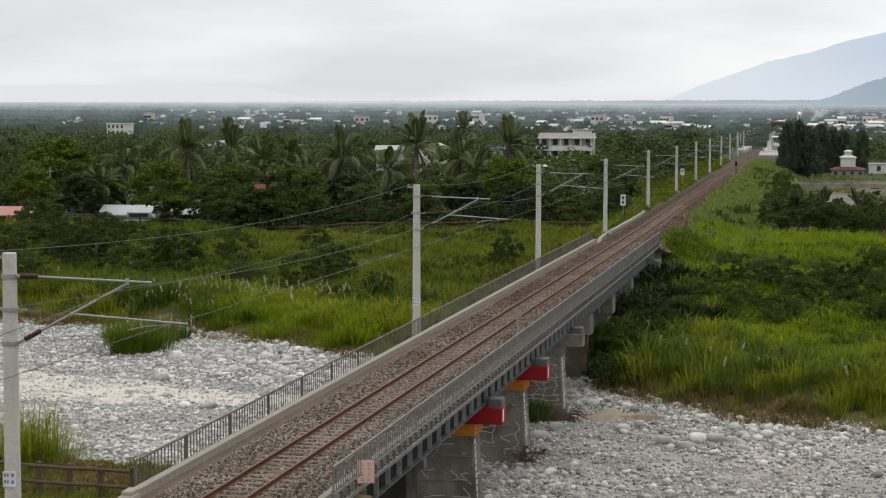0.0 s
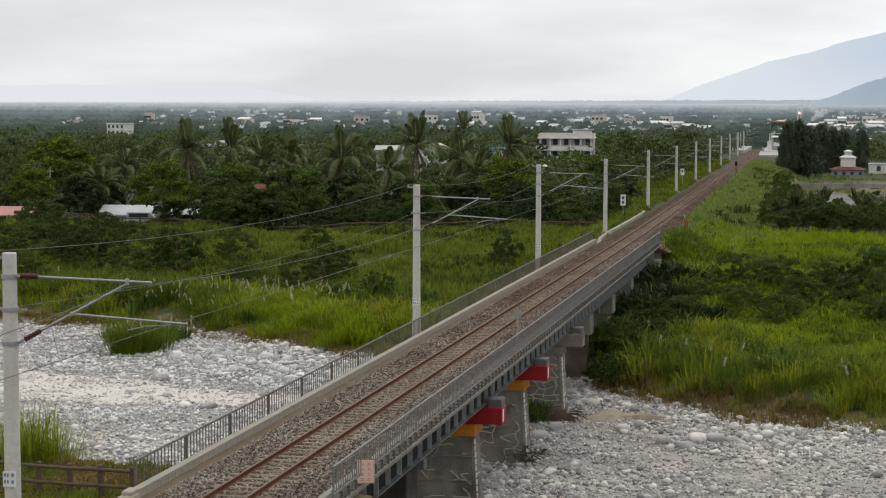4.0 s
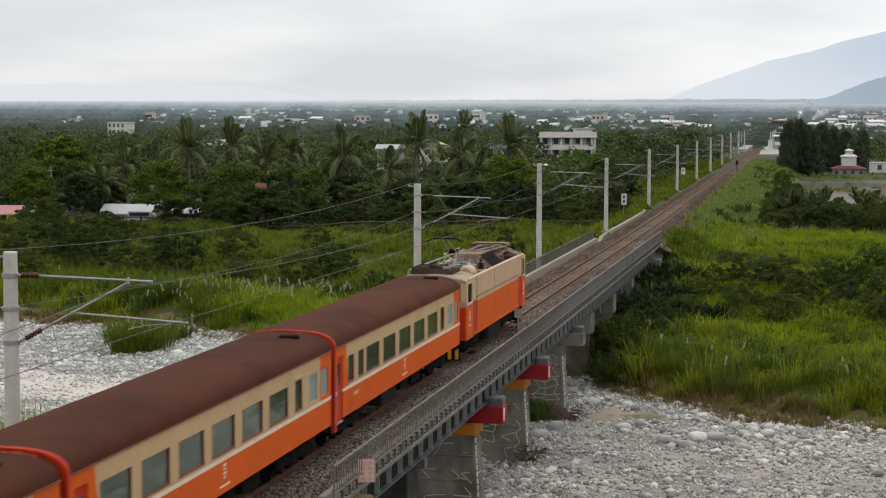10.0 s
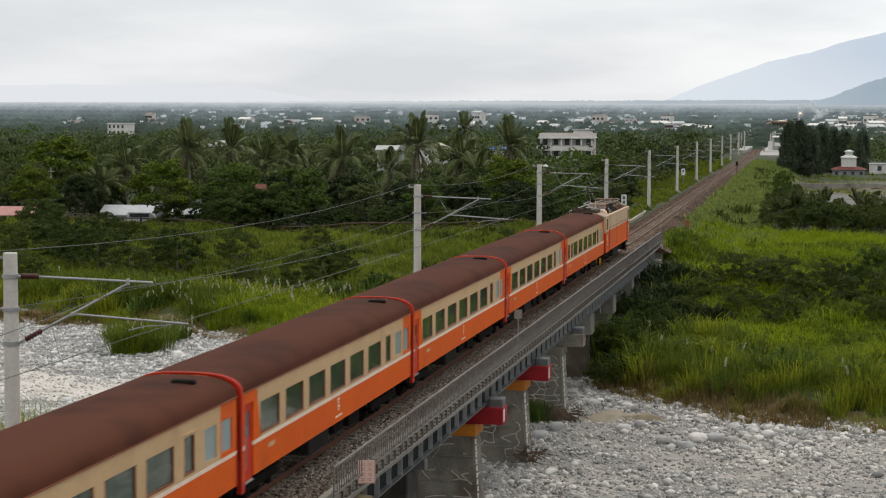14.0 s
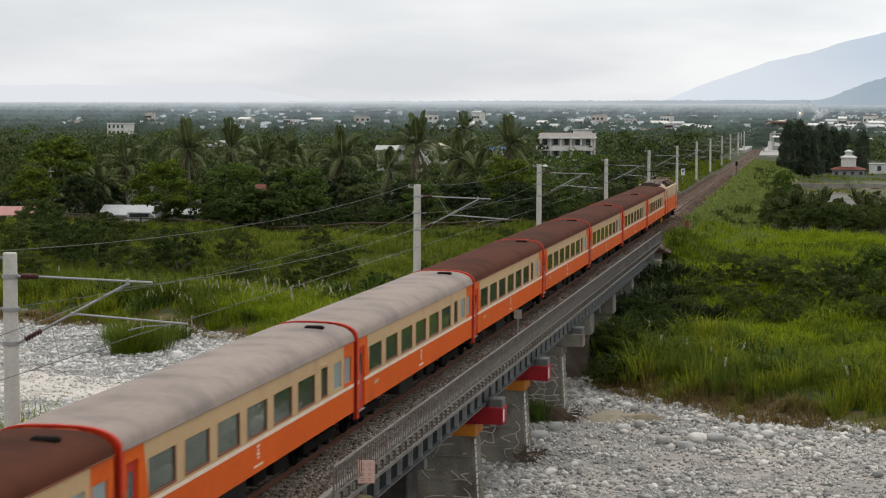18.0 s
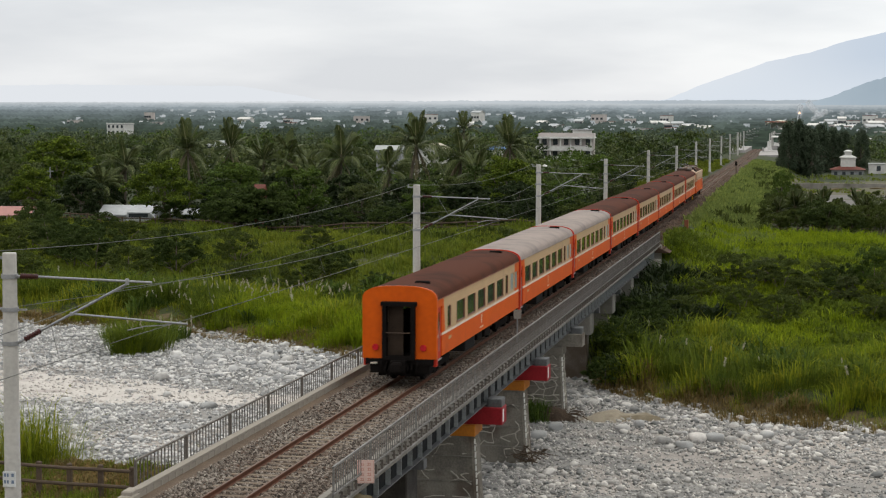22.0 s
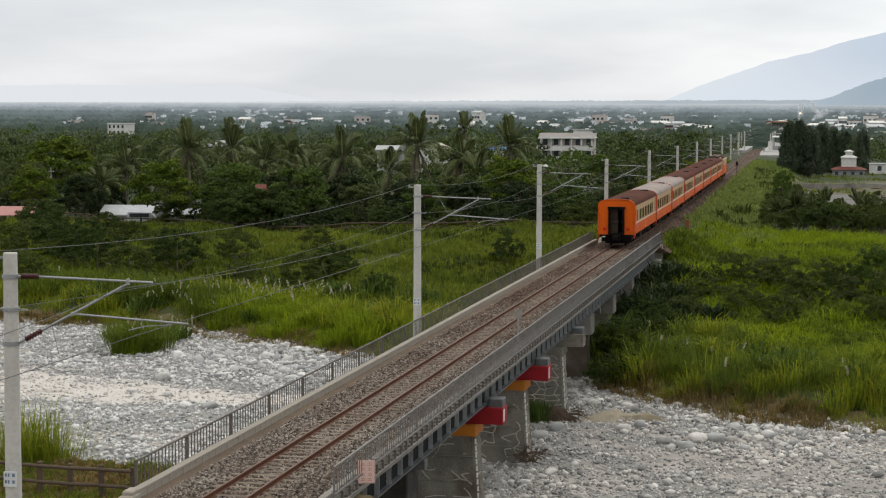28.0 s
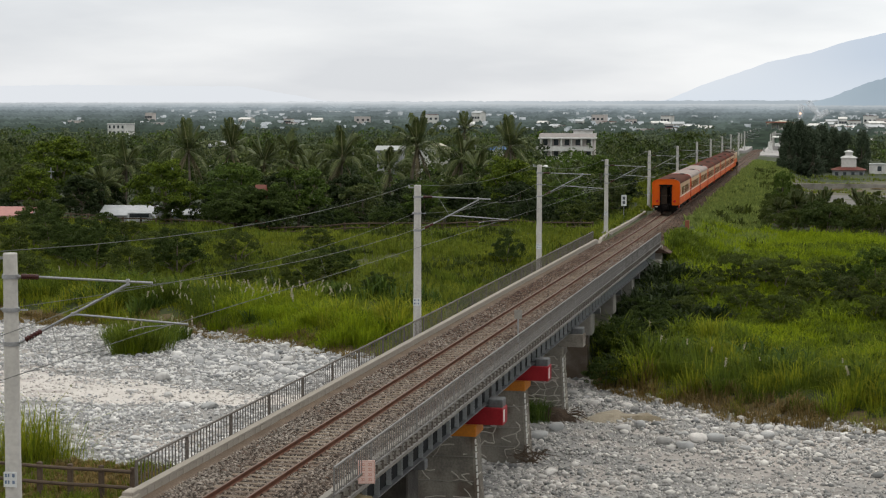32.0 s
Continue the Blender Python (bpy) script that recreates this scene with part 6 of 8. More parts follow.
def boughs(rng, n, rx, rz_, z0, each=7, big=(0.30, 0.46), flat=0.5):
    """A crown of n well-spaced boughs, each a flat dome of small leaf sprays: bough centres, spray centres, spray radii."""
    L = []
    for i in range(n):
        best, far = None, -1
        for k in range(14):
            d = rng.normal(size=3)
            d /= np.linalg.norm(d)
            d[2] = abs(d[2]) * 1.25 - 0.35
            q = np.array([d[0] * rx, d[1] * rx, z0 + d[2] * rz_]) * np.array([1, 1, 1])
            q[:2] *= rng.uniform(0.6, 1.0)
            gap = min([np.linalg.norm((q - o) / np.array([rx, rx, rz_])) for o in L] or [9])
            if gap > far:
                best, far = q, gap
        L.append(best)
    C, R = [], []
    for q in L:
        a = rx * rng.uniform(*big)
        for k in range(each):
            w = rng.uniform(0, 6.283)
            e = rng.uniform(0, 1) ** 0.7
            C.append(q + np.array([math.cos(w) * e * a, math.sin(w) * e * a, flat * a * math.sqrt(max(0, 1 - e * e)) * rng.uniform(0.6, 1.1)]))
            R.append(np.array([1, 1, 0.5]) * a * rng.uniform(0.26, 0.46))
    return np.array(L), np.array(C), np.array(R)


def broadleaf(seed, h, rx, mat, label, clumps=64, n=230, size=0.125, flower=False, leg=0.02, tall=False):
    rng = np.random.default_rng(seed)
    t = thing("broadleaf_tree", label, "tree", "trees behind the field")
    z0 = h * (leg + 0.36)
    L, C, rad = boughs(rng, max(14, clumps * 26 // 64), rx * 0.78, h * 0.46, z0 + 0.05 * h, 7, (0.30, 0.48), 0.7)
    if tall:
        # a column of foliage from the ground to a rounded top
        f = rng.uniform(0.04, 0.95, clumps)
        r = rx * np.sin(np.pi * np.clip(0.28 + 0.7 * f, 0, 1)) ** 0.6 * rng.uniform(0.4, 1.0, clumps)
        a = rng.uniform(0, 6.283, clumps)
        L = C = np.stack([r * np.cos(a), r * np.sin(a), f * h], 1)
        rad = np.stack([rng.uniform(0.16, 0.36, clumps) * rx, rng.uniform(0.16, 0.36, clumps) * rx, rng.uniform(0.055, 0.12, clumps) * h], 1)
    n = n if tall else max(24, int(n * 64 / len(C)))
    g = Geo()
    top = (rng.uniform(-0.3, 0.3), rng.uniform(-0.3, 0.3), h * 0.6)
    g.path([(0, 0, -0.4), (top[0] * 0.3, top[1] * 0.3, h * 0.2), (top[0] * 0.6, top[1] * 0.6, h * 0.4), top], [0.045 * h * 0.6, 0.035 * h * 0.6, 0.025 * h * 0.6, 0.012 * h], 8)
    for i in range(9):
        c = L[i]
        f = rng.uniform(0.2, 0.42)
        a = Vector((top[0] * f, top[1] * f, h * f))
        c = Vector(c)
        mid = a.lerp(c, 0.5) + Vector((0, 0, -0.05 * h))
        g.path([a, mid, c], [0.013 * h, 0.009 * h, 0.004 * h], 5)
    part("trunk", g, M_BARK, t, "grey-brown trunk with limbs", smooth=True)
    V, F = leaf_cloud(rng, C, rad, n, size, 0.9)
    part("crown", tri_mesh("crown", V, F), mat, t)
    if flower:
        V, F = leaf_cloud(rng, C[:18], rad[:18] * 1.05, 3, 0.1)
        part("blossom", tri_mesh("blossom", V, F), M_FLOWER, t, "scattered white blossom")
    return t


def palm(seed, h, label, fronds=23, length=5.1, dry=7):
    rng = np.random.default_rng(seed)
    t = thing("coconut_palm", label, "palm tree", "palms behind the field")
    bend = rng.uniform(-0.7, 0.7, 2)
    pts = [(bend[0] * (z / h) ** 2, bend[1] * (z / h) ** 2, z) for z in np.linspace(-0.4, h, 9)]
    part("trunk", Geo().path(pts, [0.26] + [0.17 - 0.006 * k for k in range(8)], 8), M_BARK, t, "slender ringed grey trunk", smooth=True)
    top = np.array(pts[-1])

    def frond(az, el, ln, droop, fold):
        """A pinnate frond: a rib and two rows of narrow hanging leaflets."""
        n = 14
        s = np.linspace(0, 1, n + 1)
        r = ln * s * (1 - 0.16 * s * s * droop)
        P = top + np.stack([math.cos(az) * math.cos(el) * r, math.sin(az) * math.cos(el) * r, math.sin(el) * r - droop * ln * 0.6 * s ** 2.1], 1)
        side = np.array([-math.sin(az), math.cos(az), 0])
        R, RF = [], []
        for k in range(n):
            i = len(R)
            w = 0.055 * (1 - k / n) + 0.012
            R += [P[k] - side * w, P[k] + side * w, P[k + 1] + side * w * 0.8, P[k + 1] - side * w * 0.8]
            RF += [(i, i + 1, i + 2), (i, i + 2, i + 3)]
        V, F = [], []
        count = 34
        for k in range(3, count):
            q = k / count * n
            a, b = P[int(q)], P[min(int(q) + 1, n)]
            p = a + (b - a) * (q - int(q))
            fw = (b - a) / max(1e-6, np.linalg.norm(b - a))
            ll = ln * 0.235 * math.sin(math.pi * min(1, 0.14 + 0.84 * k / count)) ** 0.6 * rng.uniform(0.8, 1.15)
            for sg in (-1, 1):
                mid = p + side * sg * ll * 0.40 * fold + fw * ll * 0.30 + np.array([0, 0, 0.02 * ll])
                tip = p + side * sg * ll * 0.62 * fold + fw * ll * 0.52 + np.array([0, 0, -ll * rng.uniform(0.35, 0.75)])
                i = len(V)
                V += [p - fw * 0.045, p + fw * 0.045, mid + fw * 0.05, mid - fw * 0.05, tip]
                F += [(i, i + 1, i + 2), (i, i + 2, i + 3), (i + 3, i + 2, i + 4)]
        return (R, RF), (V, F)

    for nm, cnt, mat, lab in (("frond", fronds, M_PALM, ""), ("dry_frond", dry, M_PALMDRY, "brown hanging frond")):
        for k in range(cnt):
            if nm == "frond":
                el = rng.uniform(0.55, 1.40) if k % 3 else rng.uniform(-0.2, 0.55)
                rib, leaf = frond(6.283 * k * 0.382 + rng.uniform(-0.3, 0.3), el, length * rng.uniform(0.85, 1.1), 0.26 + 0.72 * (1.45 - el) / 1.5, 0.9)
            else:
                rib, leaf = frond(rng.uniform(0, 6.283), rng.uniform(-1.2, -0.6), length * rng.uniform(0.55, 0.8), 0.7, 0.35)
            fr = part(nm, tri_mesh(nm, np.array(leaf[0]), np.array(leaf[1])), mat, t, lab)
            part("rib", tri_mesh("rib", np.array(rib[0]), np.array(rib[1])), M_PALMRIB if nm == "frond" else M_PALMDRY, fr)
    part("crown_heart", Geo().lathe(tuple(top), [(-0.5, 0.14), (-0.2, 0.26), (0.3, 0.2), (0.8, 0.04)], "z", 8), M_PALMDRY, t)
    return t


def shrub(seed, h, r, mat, label, n=450, size=0.05, clumps=24):
    rng = np.random.default_rng(seed)
    t = thing("shrub", label, "shrub", "shrubs on the bank")
    L, C, rad = boughs(rng, 20, r * 0.88, h * 0.56, h * 0.38, 5, (0.32, 0.50), 0.85)
    n = n * clumps // len(C)
    for i in range(5):
        part("stem", Geo().path([(0, 0, -0.2), tuple(L[i] * np.array([0.4, 0.4, 0.6])), tuple(L[i])], [0.05, 0.035, 0.015], 5), M_BARK, t)
    V, F = leaf_cloud(rng, C, rad, n, size, 0.8)
    part("foliage", tri_mesh("foliage", V, F), mat, t)
    return t


def place(src, x, y, s=1.0, turn=0.0, sz=None):
    m = pose(x, y, lz(x, y) - 0.05, 0, 0, turn) @ Matrix.Diagonal((s, s, sz or s, 1))
    return m


# broadleaf trees along the edge of the field: x, y, height of the crown's top
L1 = "leafy broadleaf tree with a rounded green crown"
TREES = [broadleaf(11, 6.4, 4.3, M_LEAFBRIGHT, "broadleaf tree with a bright green layered crown"), broadleaf(12, 6.6, 4.2, M_LEAF, L1),
         broadleaf(13, 6.0, 3.9, M_LEAFDARK, "dense dark green broadleaf tree"), broadleaf(14, 6.2, 3.9, M_LEAFOLIVE, "broadleaf tree with a dull olive-green crown"),
         broadleaf(15, 6.2, 3.8, M_LEAF, "green tree dotted with white blossom", flower=True)]
SPOTS = [(-80.0, 217, 0, 0.8), (-88.5, 245, 0, 1.55), (-73.5, 219, 3, 0.75), (-59.3, 207.5, 0, 1.0), (-50.3, 207, 1, 1.0), (-42.3, 204, 4, 1.0), (-34.6, 203, 3, 0.75),
         (-27.5, 203, 1, 0.65), (-20.0, 214, 0, 1.02), (-26.0, 213, 3, 0.72), (-12.4, 206, 1, 0.62), (-15.0, 197, 2, 0.50), (-14.6, 262, 1, 0.85), (-72.0, 213, 2, 0.8),
         (-46.5, 212, 2, 0.85), (-38.5, 212, 2, 0.8), (-31.0, 210, 2, 0.75), (-22.8, 204, 2, 0.72), (-55.0, 216, 2, 0.8), (-8.6, 222, 3, 0.6), (-9.8, 238, 2, 0.7), (-74.0, 225, 2, 0.9), (-83.0, 222, 3, 0.9), (-17.5, 206, 2, 0.68)]
used = set()
rr = random.Random(21)
for x, y, k, s in SPOTS:
    m = place(None, x, y, s * 1.12, rr.uniform(0, 360), s * rr.uniform(1.16, 1.32) * (0.82 if s > 1.3 else 1))
    if k not in used:
        TREES[k].matrix_basis = m
        used.add(k)
    else:
        ob = copy_thing(TREES[k], Matrix())
        ob.matrix_basis = m

PALMS = [palm(31, 8.2, "tall coconut palm with feathery drooping fronds"), palm(32, 6.4, "coconut palm with feathery fronds", 21, 4.9), palm(33, 5.0, "shorter coconut palm with dense upright fronds", 20, 4.6, 7)]
P_SPOTS = [(-33.3, 222, 0, 1.0), (-62.3, 225, 0, 0.95), (-61.1, 240, 0, 0.98), (-55.3, 235, 1, 0.97), (-56.2, 250, 1, 1.03), (-51.0, 240, 2, 1.0), (-43.6, 228, 1, 1.12), (-29.5, 235, 1, 1.0),
           (-22.9, 235, 0, 0.93), (-70.9, 225, 1, 0.95), (-71.7, 219, 2, 0.8), (-64.0, 420, 0, 1.0), (-39.0, 236, 2, 1.0), (-26.0, 228, 2, 0.95), (-48.0, 232, 2, 0.95)]
used = set()
for x, y, k, s in P_SPOTS:
    m = place(None, x, y, s * 1.06, rr.uniform(0, 360))
    if k not in used:
        PALMS[k].matrix_basis = m
        used.add(k)
    else:
        ob = copy_thing(PALMS[k], Matrix())
        ob.matrix_basis = m

# right-hand side of the line: dark trees by the station, small palms and shrubs
DARK = broadleaf(16, 8.4, 2.5, M_PINE, "tall dense blackish-green tree beside the yard", clumps=90, n=200, size=0.13, leg=0.0, tall=True)
for i, (x, y, s, sz) in enumerate(((9.2, 402, 0.85, 1.22), (10.9, 405, 0.95, 1.34), (12.6, 408, 0.9, 1.26), (14.2, 404, 0.95, 1.16), (16.2, 433, 1.0, 1.3), (18.6, 436, 1.05, 1.2), (21.0, 440, 1.0, 1.1), (25.0, 438, 0.8, 1.15), (8.0, 412, 0.6, 0.95))):
    ob = DARK if i == 0 else copy_thing(DARK, Matrix())
    ob.matrix_basis = place(None, x, y, s, 71 * i, sz)
    tagged(ob, group="trees beside the yard")
for x, y, k, s in ((10.7, 252, 1, 0.78), (12.4, 268, 3, 0.6)):
    ob = copy_thing(TREES[k], Matrix())
    ob.matrix_basis = place(None, x, y, s * 0.62, rr.uniform(0, 360), s * 1.1)
    tagged(ob, group="trees beside the yard")
for x, y, k, s, sz in ((19.4, 137, 1, 0.42, 0.60), (21.8, 141, 3, 0.45, 0.68), (24.0, 136, 1, 0.42, 0.60), (17.4, 132, 3, 0.30, 0.40), (11.6, 141, 3, 0.36, 0.40), (21.0, 129, 3, 0.36, 0.46), (25.0, 131, 1, 0.40, 0.5)):
    ob = copy_thing(TREES[k], Matrix())
    ob.matrix_basis = place(None, x, y, s, rr.uniform(0, 360), sz)
    tagged(ob, "small dark airy tree among the bank grass", group="small trees on the bank")
SMALL = palm(36, 2.5, "bushy garden palm with arching fronds above dark scrub", 22, 2.7, 3)
tagged(SMALL, group="small palms beside the yard")
for i, (x, y, s) in enumerate(((11.6, 201, 0.85), (14.9, 205, 1.05), (19.6, 214, 1.05), (20.3, 205, 1.0), (17.2, 204, 0.95), (12.2, 206, 0.9), (23.4, 207, 1.0), (16.4, 212, 1.1), (13.4, 203, 1.1), (18.4, 201, 0.85), (25.4, 203, 1.1), (21.8, 202, 0.8))):
    m = place(None, x, y, s * 0.92, 47 * i)
    if i == 0:
        SMALL.matrix_basis = m
    else:
        ob = copy_thing(SMALL, Matrix())
        ob.matrix_basis = m
SHRUBS = [shrub(51, 2.0, 1.7, M_SHRUB, "dense dark green shrub on the grassy bank"), shrub(52, 1.8, 1.6, M_BUSH, "olive-green shrub among tall grass"), shrub(53, 2.2, 1.8, M_BUSH, "leafy green shrub among tall grass")]
S_SPOTS = [(11.0, 198, 1, 1.0), (15.2, 198, 0, 1.2), (17.4, 197, 2, 1.2), (19.0, 196, 0, 1.0), (22.0, 196, 2, 1.1), (24.5, 197, 0, 1.2), (13.0, 200, 1, 1.0), (20.8, 200, 2, 1.1),
           (12.5, 240, 1, 1.1), (11.5, 203, 2, 1.35), (13.6, 206, 1, 1.5), (16.0, 207, 2, 1.3), (18.4, 206, 1, 1.5), (21.6, 208, 2, 1.4), (24.0, 204, 1, 1.3), (16.2, 195, 0, 1.5), (10.4, 256, 0, 1.3), (11.6, 247, 0, 1.2), (9.8, 249, 2, 0.9),
           (9.2, 143, 1, 0.9), (12.8, 139, 2, 1.0), (14.4, 132, 1, 0.9), (17.0, 138, 0, 0.9), (20.4, 133, 2, 1.0), (10.4, 131, 2, 0.8), (6.5, 129, 1, 0.8), (13.0, 125, 2, 0.8), (22.6, 133, 0, 1.0), (4.6, 126, 0, 0.9), (7.6, 136, 2, 0.9), (24.0, 144, 0, 1.2), (19.0, 126, 1, 0.8), (15.8, 143, 2, 0.7),
           (11.0, 209, 0, 1.2), (15.6, 210, 0, 1.2), (20.4, 210, 0, 1.2), (25.0, 209, 0, 1.2),
           (3.3, 108.5, 0, 0.75), (3.6, 113.5, 0, 0.95), (3.4, 118, 0, 0.9), (4.4, 121, 0, 1.0), (3.2, 128, 0, 0.9),
           (-63, 178, 1, 1.5), (-58.5, 172, 0, 1.5), (-54, 166, 1, 1.5), (-51, 160, 0, 1.6), (-47.0, 155, 0, 1.7), (-44, 163, 1, 1.5), (-40.5, 158, 0, 1.5), (-37, 165, 2, 1.1), (-66, 188, 0, 1.5), (-60, 190, 0, 1.3), (-55, 184, 1, 1.2),
           (-25.5, 148, 1, 1.4), (-24.2, 150, 0, 1.2), (-18.5, 143, 0, 0.8), (-31.5, 172, 2, 0.9), (-10.8, 158, 0, 0.9), (-70, 196, 1, 1.6), (-42, 150, 2, 1.2), (-50, 146, 1, 1.3), (-33, 152, 1, 0.9), (-58, 160, 2, 1.4),
           (-30, 196, 0, 1.2), (-24, 196, 1, 1.1), (-19, 199, 0, 1.2), (-36, 198, 0, 1.2), (-46, 199, 0, 2.0), (-44.3, 199.5, 0, 2.3), (-47.8, 199.5, 0, 2.3), (-52, 204, 0, 1.3), (-58, 206, 0, 1.2), (-9.5, 196, 2, 1.1), (-8.5, 208, 1, 1.1)]
used = set()
for x, y, k, s in S_SPOTS:
    m = place(None, x, y, s * 1.12, rr.uniform(0, 360), s * rr.uniform(0.95, 1.35))
    if k not in used:
        SHRUBS[k].matrix_basis = m
        used.add(k)
    else:
        ob = copy_thing(SHRUBS[k], Matrix())
        ob.matrix_basis = m


# ---- woods across the plain, thinning out with distance ----
def woods(name, mat, label, n, y0, y1, tree_h, leaves, size, seed, keep):
    rng = np.random.default_rng(seed)
    shapes = []
    for k in range(5):
        L, C, R = boughs(rng, 8, 0.8, 0.46, 0.5, 4, (0.34, 0.55), 0.5)
        shapes.append(leaf_cloud(rng, C, R * np.array([1, 1, 0.8]), max(4, leaves // len(C)), size, 0.9))
    y = np.sqrt(rng.uniform(y0 ** 2, y1 ** 2, n))
    x = rng.uniform(-0.47, 0.06, n) * y + 12
    ok = keep(x, y)
    x, y = x[ok], y[ok]
    h = rng.uniform(0.5, 1.4, len(x)) * tree_h * (1 + 0.22 * wave(x, y, 90, seed))
    w = h * rng.uniform(0.55, 0.85, len(x))
    V, F = spread(shapes, np.stack([x, y, land(x, y) - 0.1], 1), np.stack([w, w, h], 1), rng.uniform(0, 6.28, len(x)), rng)
    return tagged(part(name, tri_mesh(name, V, F), mat), label, "woods", kind="stuff")


def screened(x, y, bx, by, w, f):
    """Spots that would hide a building at (bx, by), w wide, seen from the bridge end; f: from which share of the way."""
    return (np.abs(x - (15.3 + (bx - 15.3) * y / by)) < w * y / by) & (y > f * by) & (y < by + 4)


VIEWS = lambda x, y: screened(x, y, 21.9, 424, 9, 0.85) | screened(x, y, -49.6, 228, 1.5, 0.85) | screened(x, y, -79.8, 212, 4, 0.9) | screened(x, y, -49, 484, 9.0, 0.5) | screened(x, y, -56, 325, 6.5, 0.84) | screened(x, y, -216, 600, 5, 0.97) | screened(x, y, -66.5, 217, 5.5, 0.8)
MID = lambda x, y: (x < -7.5) & ~VIEWS(x, y) & ~((x > -90) & (x < -58) & (y < 228))
woods("near_woods", M_LEAFOLIVE, "dense mixed trees behind the palms", 300, 222, 400, 5.6, 400, 0.055, 61, MID)
woods("near_woods", M_LEAFDARK, "dense dark trees behind the palms", 150, 215, 400, 5.2, 400, 0.055, 62, MID)
woods("near_woods", M_SHRUB, "dense green trees behind the palms", 300, 215, 400, 5.2, 400, 0.055, 67, MID)
FARTHER = lambda x, y: ((x < -7.5) | ((x > 14) & (y > 440))) & ~VIEWS(x, y)
woods("middle_woods", M_LEAFHAZE, "wooded plain with many low trees", 1300, 390, 640, 4.6, 170, 0.075, 63, FARTHER)
woods("middle_woods", M_LEAF, "wooded plain with many dark green trees", 400, 385, 620, 4.6, 170, 0.075, 64, FARTHER)
woods("middle_woods", M_LEAFOLIVE, "wooded plain with many olive-green trees", 380, 385, 560, 4.4, 170, 0.075, 65, FARTHER)
woods("low_scrub", M_LEAF, "low green scrub in front of the villa", 900, 240, 480, 2.9, 170, 0.09, 68, lambda x, y: screened(x, y, -49, 484, 11, 0.48) | screened(x, y, -56, 325, 8, 0.8))
# dark leaves here carry the shade beneath the crowns in their colour
woods("undergrowth", M_LEAFDARK, "undergrowth along the fence, darkened for shade under trees", 900, 195, 226, 2.1, 210, 0.08, 66, lambda x, y: (x > -96) & (x < -8) & (y > np.where(x > -45, 195.5, 206 - 0.26 * (x + 50))) & ~VIEWS(x, y))


# ---- grass ----
def meadow(name, mat, label, n, x0, x1, y0, y1, h, w, lean, seed, keep, blades=12, r=0.35, vary=0.4, tuft=0.0):
    """Clumps of grass; tuft: the radius of the tussocks in which they gather."""
    rng = np.random.default_rng(seed)
    shapes = [blade_clump(rng, blades, 1.0, w / h, lean, r) for _ in range(6)]
    x, y = rng.uniform(x0, x1, n), rng.uniform(y0, y1, n)
    dome = 1.0
    if tuft:
        m = max(1, n // 11)
        of = rng.integers(0, m, n)
        off = rng.normal(0, 0.5, (n, 2))
        size = rng.uniform(0.6, 1.5, m)[of]
        x, y = x[:m][of] + off[:, 0] * tuft * size, y[:m][of] + off[:, 1] * tuft * size
        dome = np.exp(-0.55 * (off ** 2).sum(1)) * rng.uniform(0.7, 1.25, m)[of]
    d = y - np.interp(x, BANK_X, BANK_Y)
    ok = keep(x, y, d)
    x, y = x[ok], y[ok]
    d = d[ok]
    if tuft:
        dome = dome[ok]
    s = dome * h * (1 + vary * wave(x, y, 11, seed) + 0.8 * vary * wave(x, y, 3.7, seed + 3)) * rng.uniform(0.55, 1.25, len(x)) * (0.45 + 0.55 * smooth_step(-0.5, 5, d) if y0 > 60 else 1)
    V, F = spread(shapes, np.stack([x, y, land(x, y)], 1), np.stack([s * 1.15, s * 1.15, s], 1), rng.uniform(0, 6.28, len(x)), rng)
    return tagged(part(name, tri_mesh(name, V, F), mat), label, "grass", kind="stuff")


IX, IY = -28.8, 119.2
edge = lambda x, y: 1.6 * wave(x, y, 7, 9)
TALL = lambda x, y, d: (d > 1.2 + edge(x, y)) & (d < 16 + 4 * edge(x, y)) & (wave(x, y, 4.5, 6) > -0.5)
meadow("bank_reeds", M_REED, "tall green reed grass along the river bank", 9000, 2.2, 27, 96, 140, 1.5, 0.03, 0.8, 71, lambda x, y, d: TALL(x, y, d) & ((wave(x, y, 8, 4) > -0.05) | (x > 17)), 16, 0.38, 0.7, tuft=0.9)
meadow("bank_reeds", M_MUTED, "dull green reed grass along the river bank", 9000, 2.2, 27, 96, 140, 1.5, 0.034, 0.8, 95, lambda x, y, d: TALL(x, y, d) & (wave(x, y, 8, 4) < 0.05) & (x < 18), 15, 0.38, 0.7, tuft=0.9)
# dark leaf colour stands for the deep shade among the piers
meadow("bank_weeds", M_LEAFDARK, "tall dark weeds around the piers, deepened for shade", 1100, 2.3, 6.0, 105, 148, 1.5, 0.10, 0.7, 97, lambda x, y, d: (d > 1) & (x < 4.4 + 1.6 * wave(x, y, 7, 3)), 11, 0.5, 0.6)
meadow("bank_grass", M_GRASS, "bright green tall grass on the river bank", 17000, 2.6, 28, 110, 195, 1.05, 0.034, 0.75, 72, lambda x, y, d: (d > 12 + edge(x, y)) & (wave(x, y, 19, 6) > -0.6) & (np.abs(x) > np.where(y > 158, 4.2, 2.9)) & (y < 192), tuft=1.0)
meadow("bank_weeds", M_MUTED, "low green weeds on the slope", 13000, 2.4, 27, 105, 172, 0.8, 0.11, 0.5, 73, lambda x, y, d: (d > 8) & (np.abs(x) > 2.9), 10)
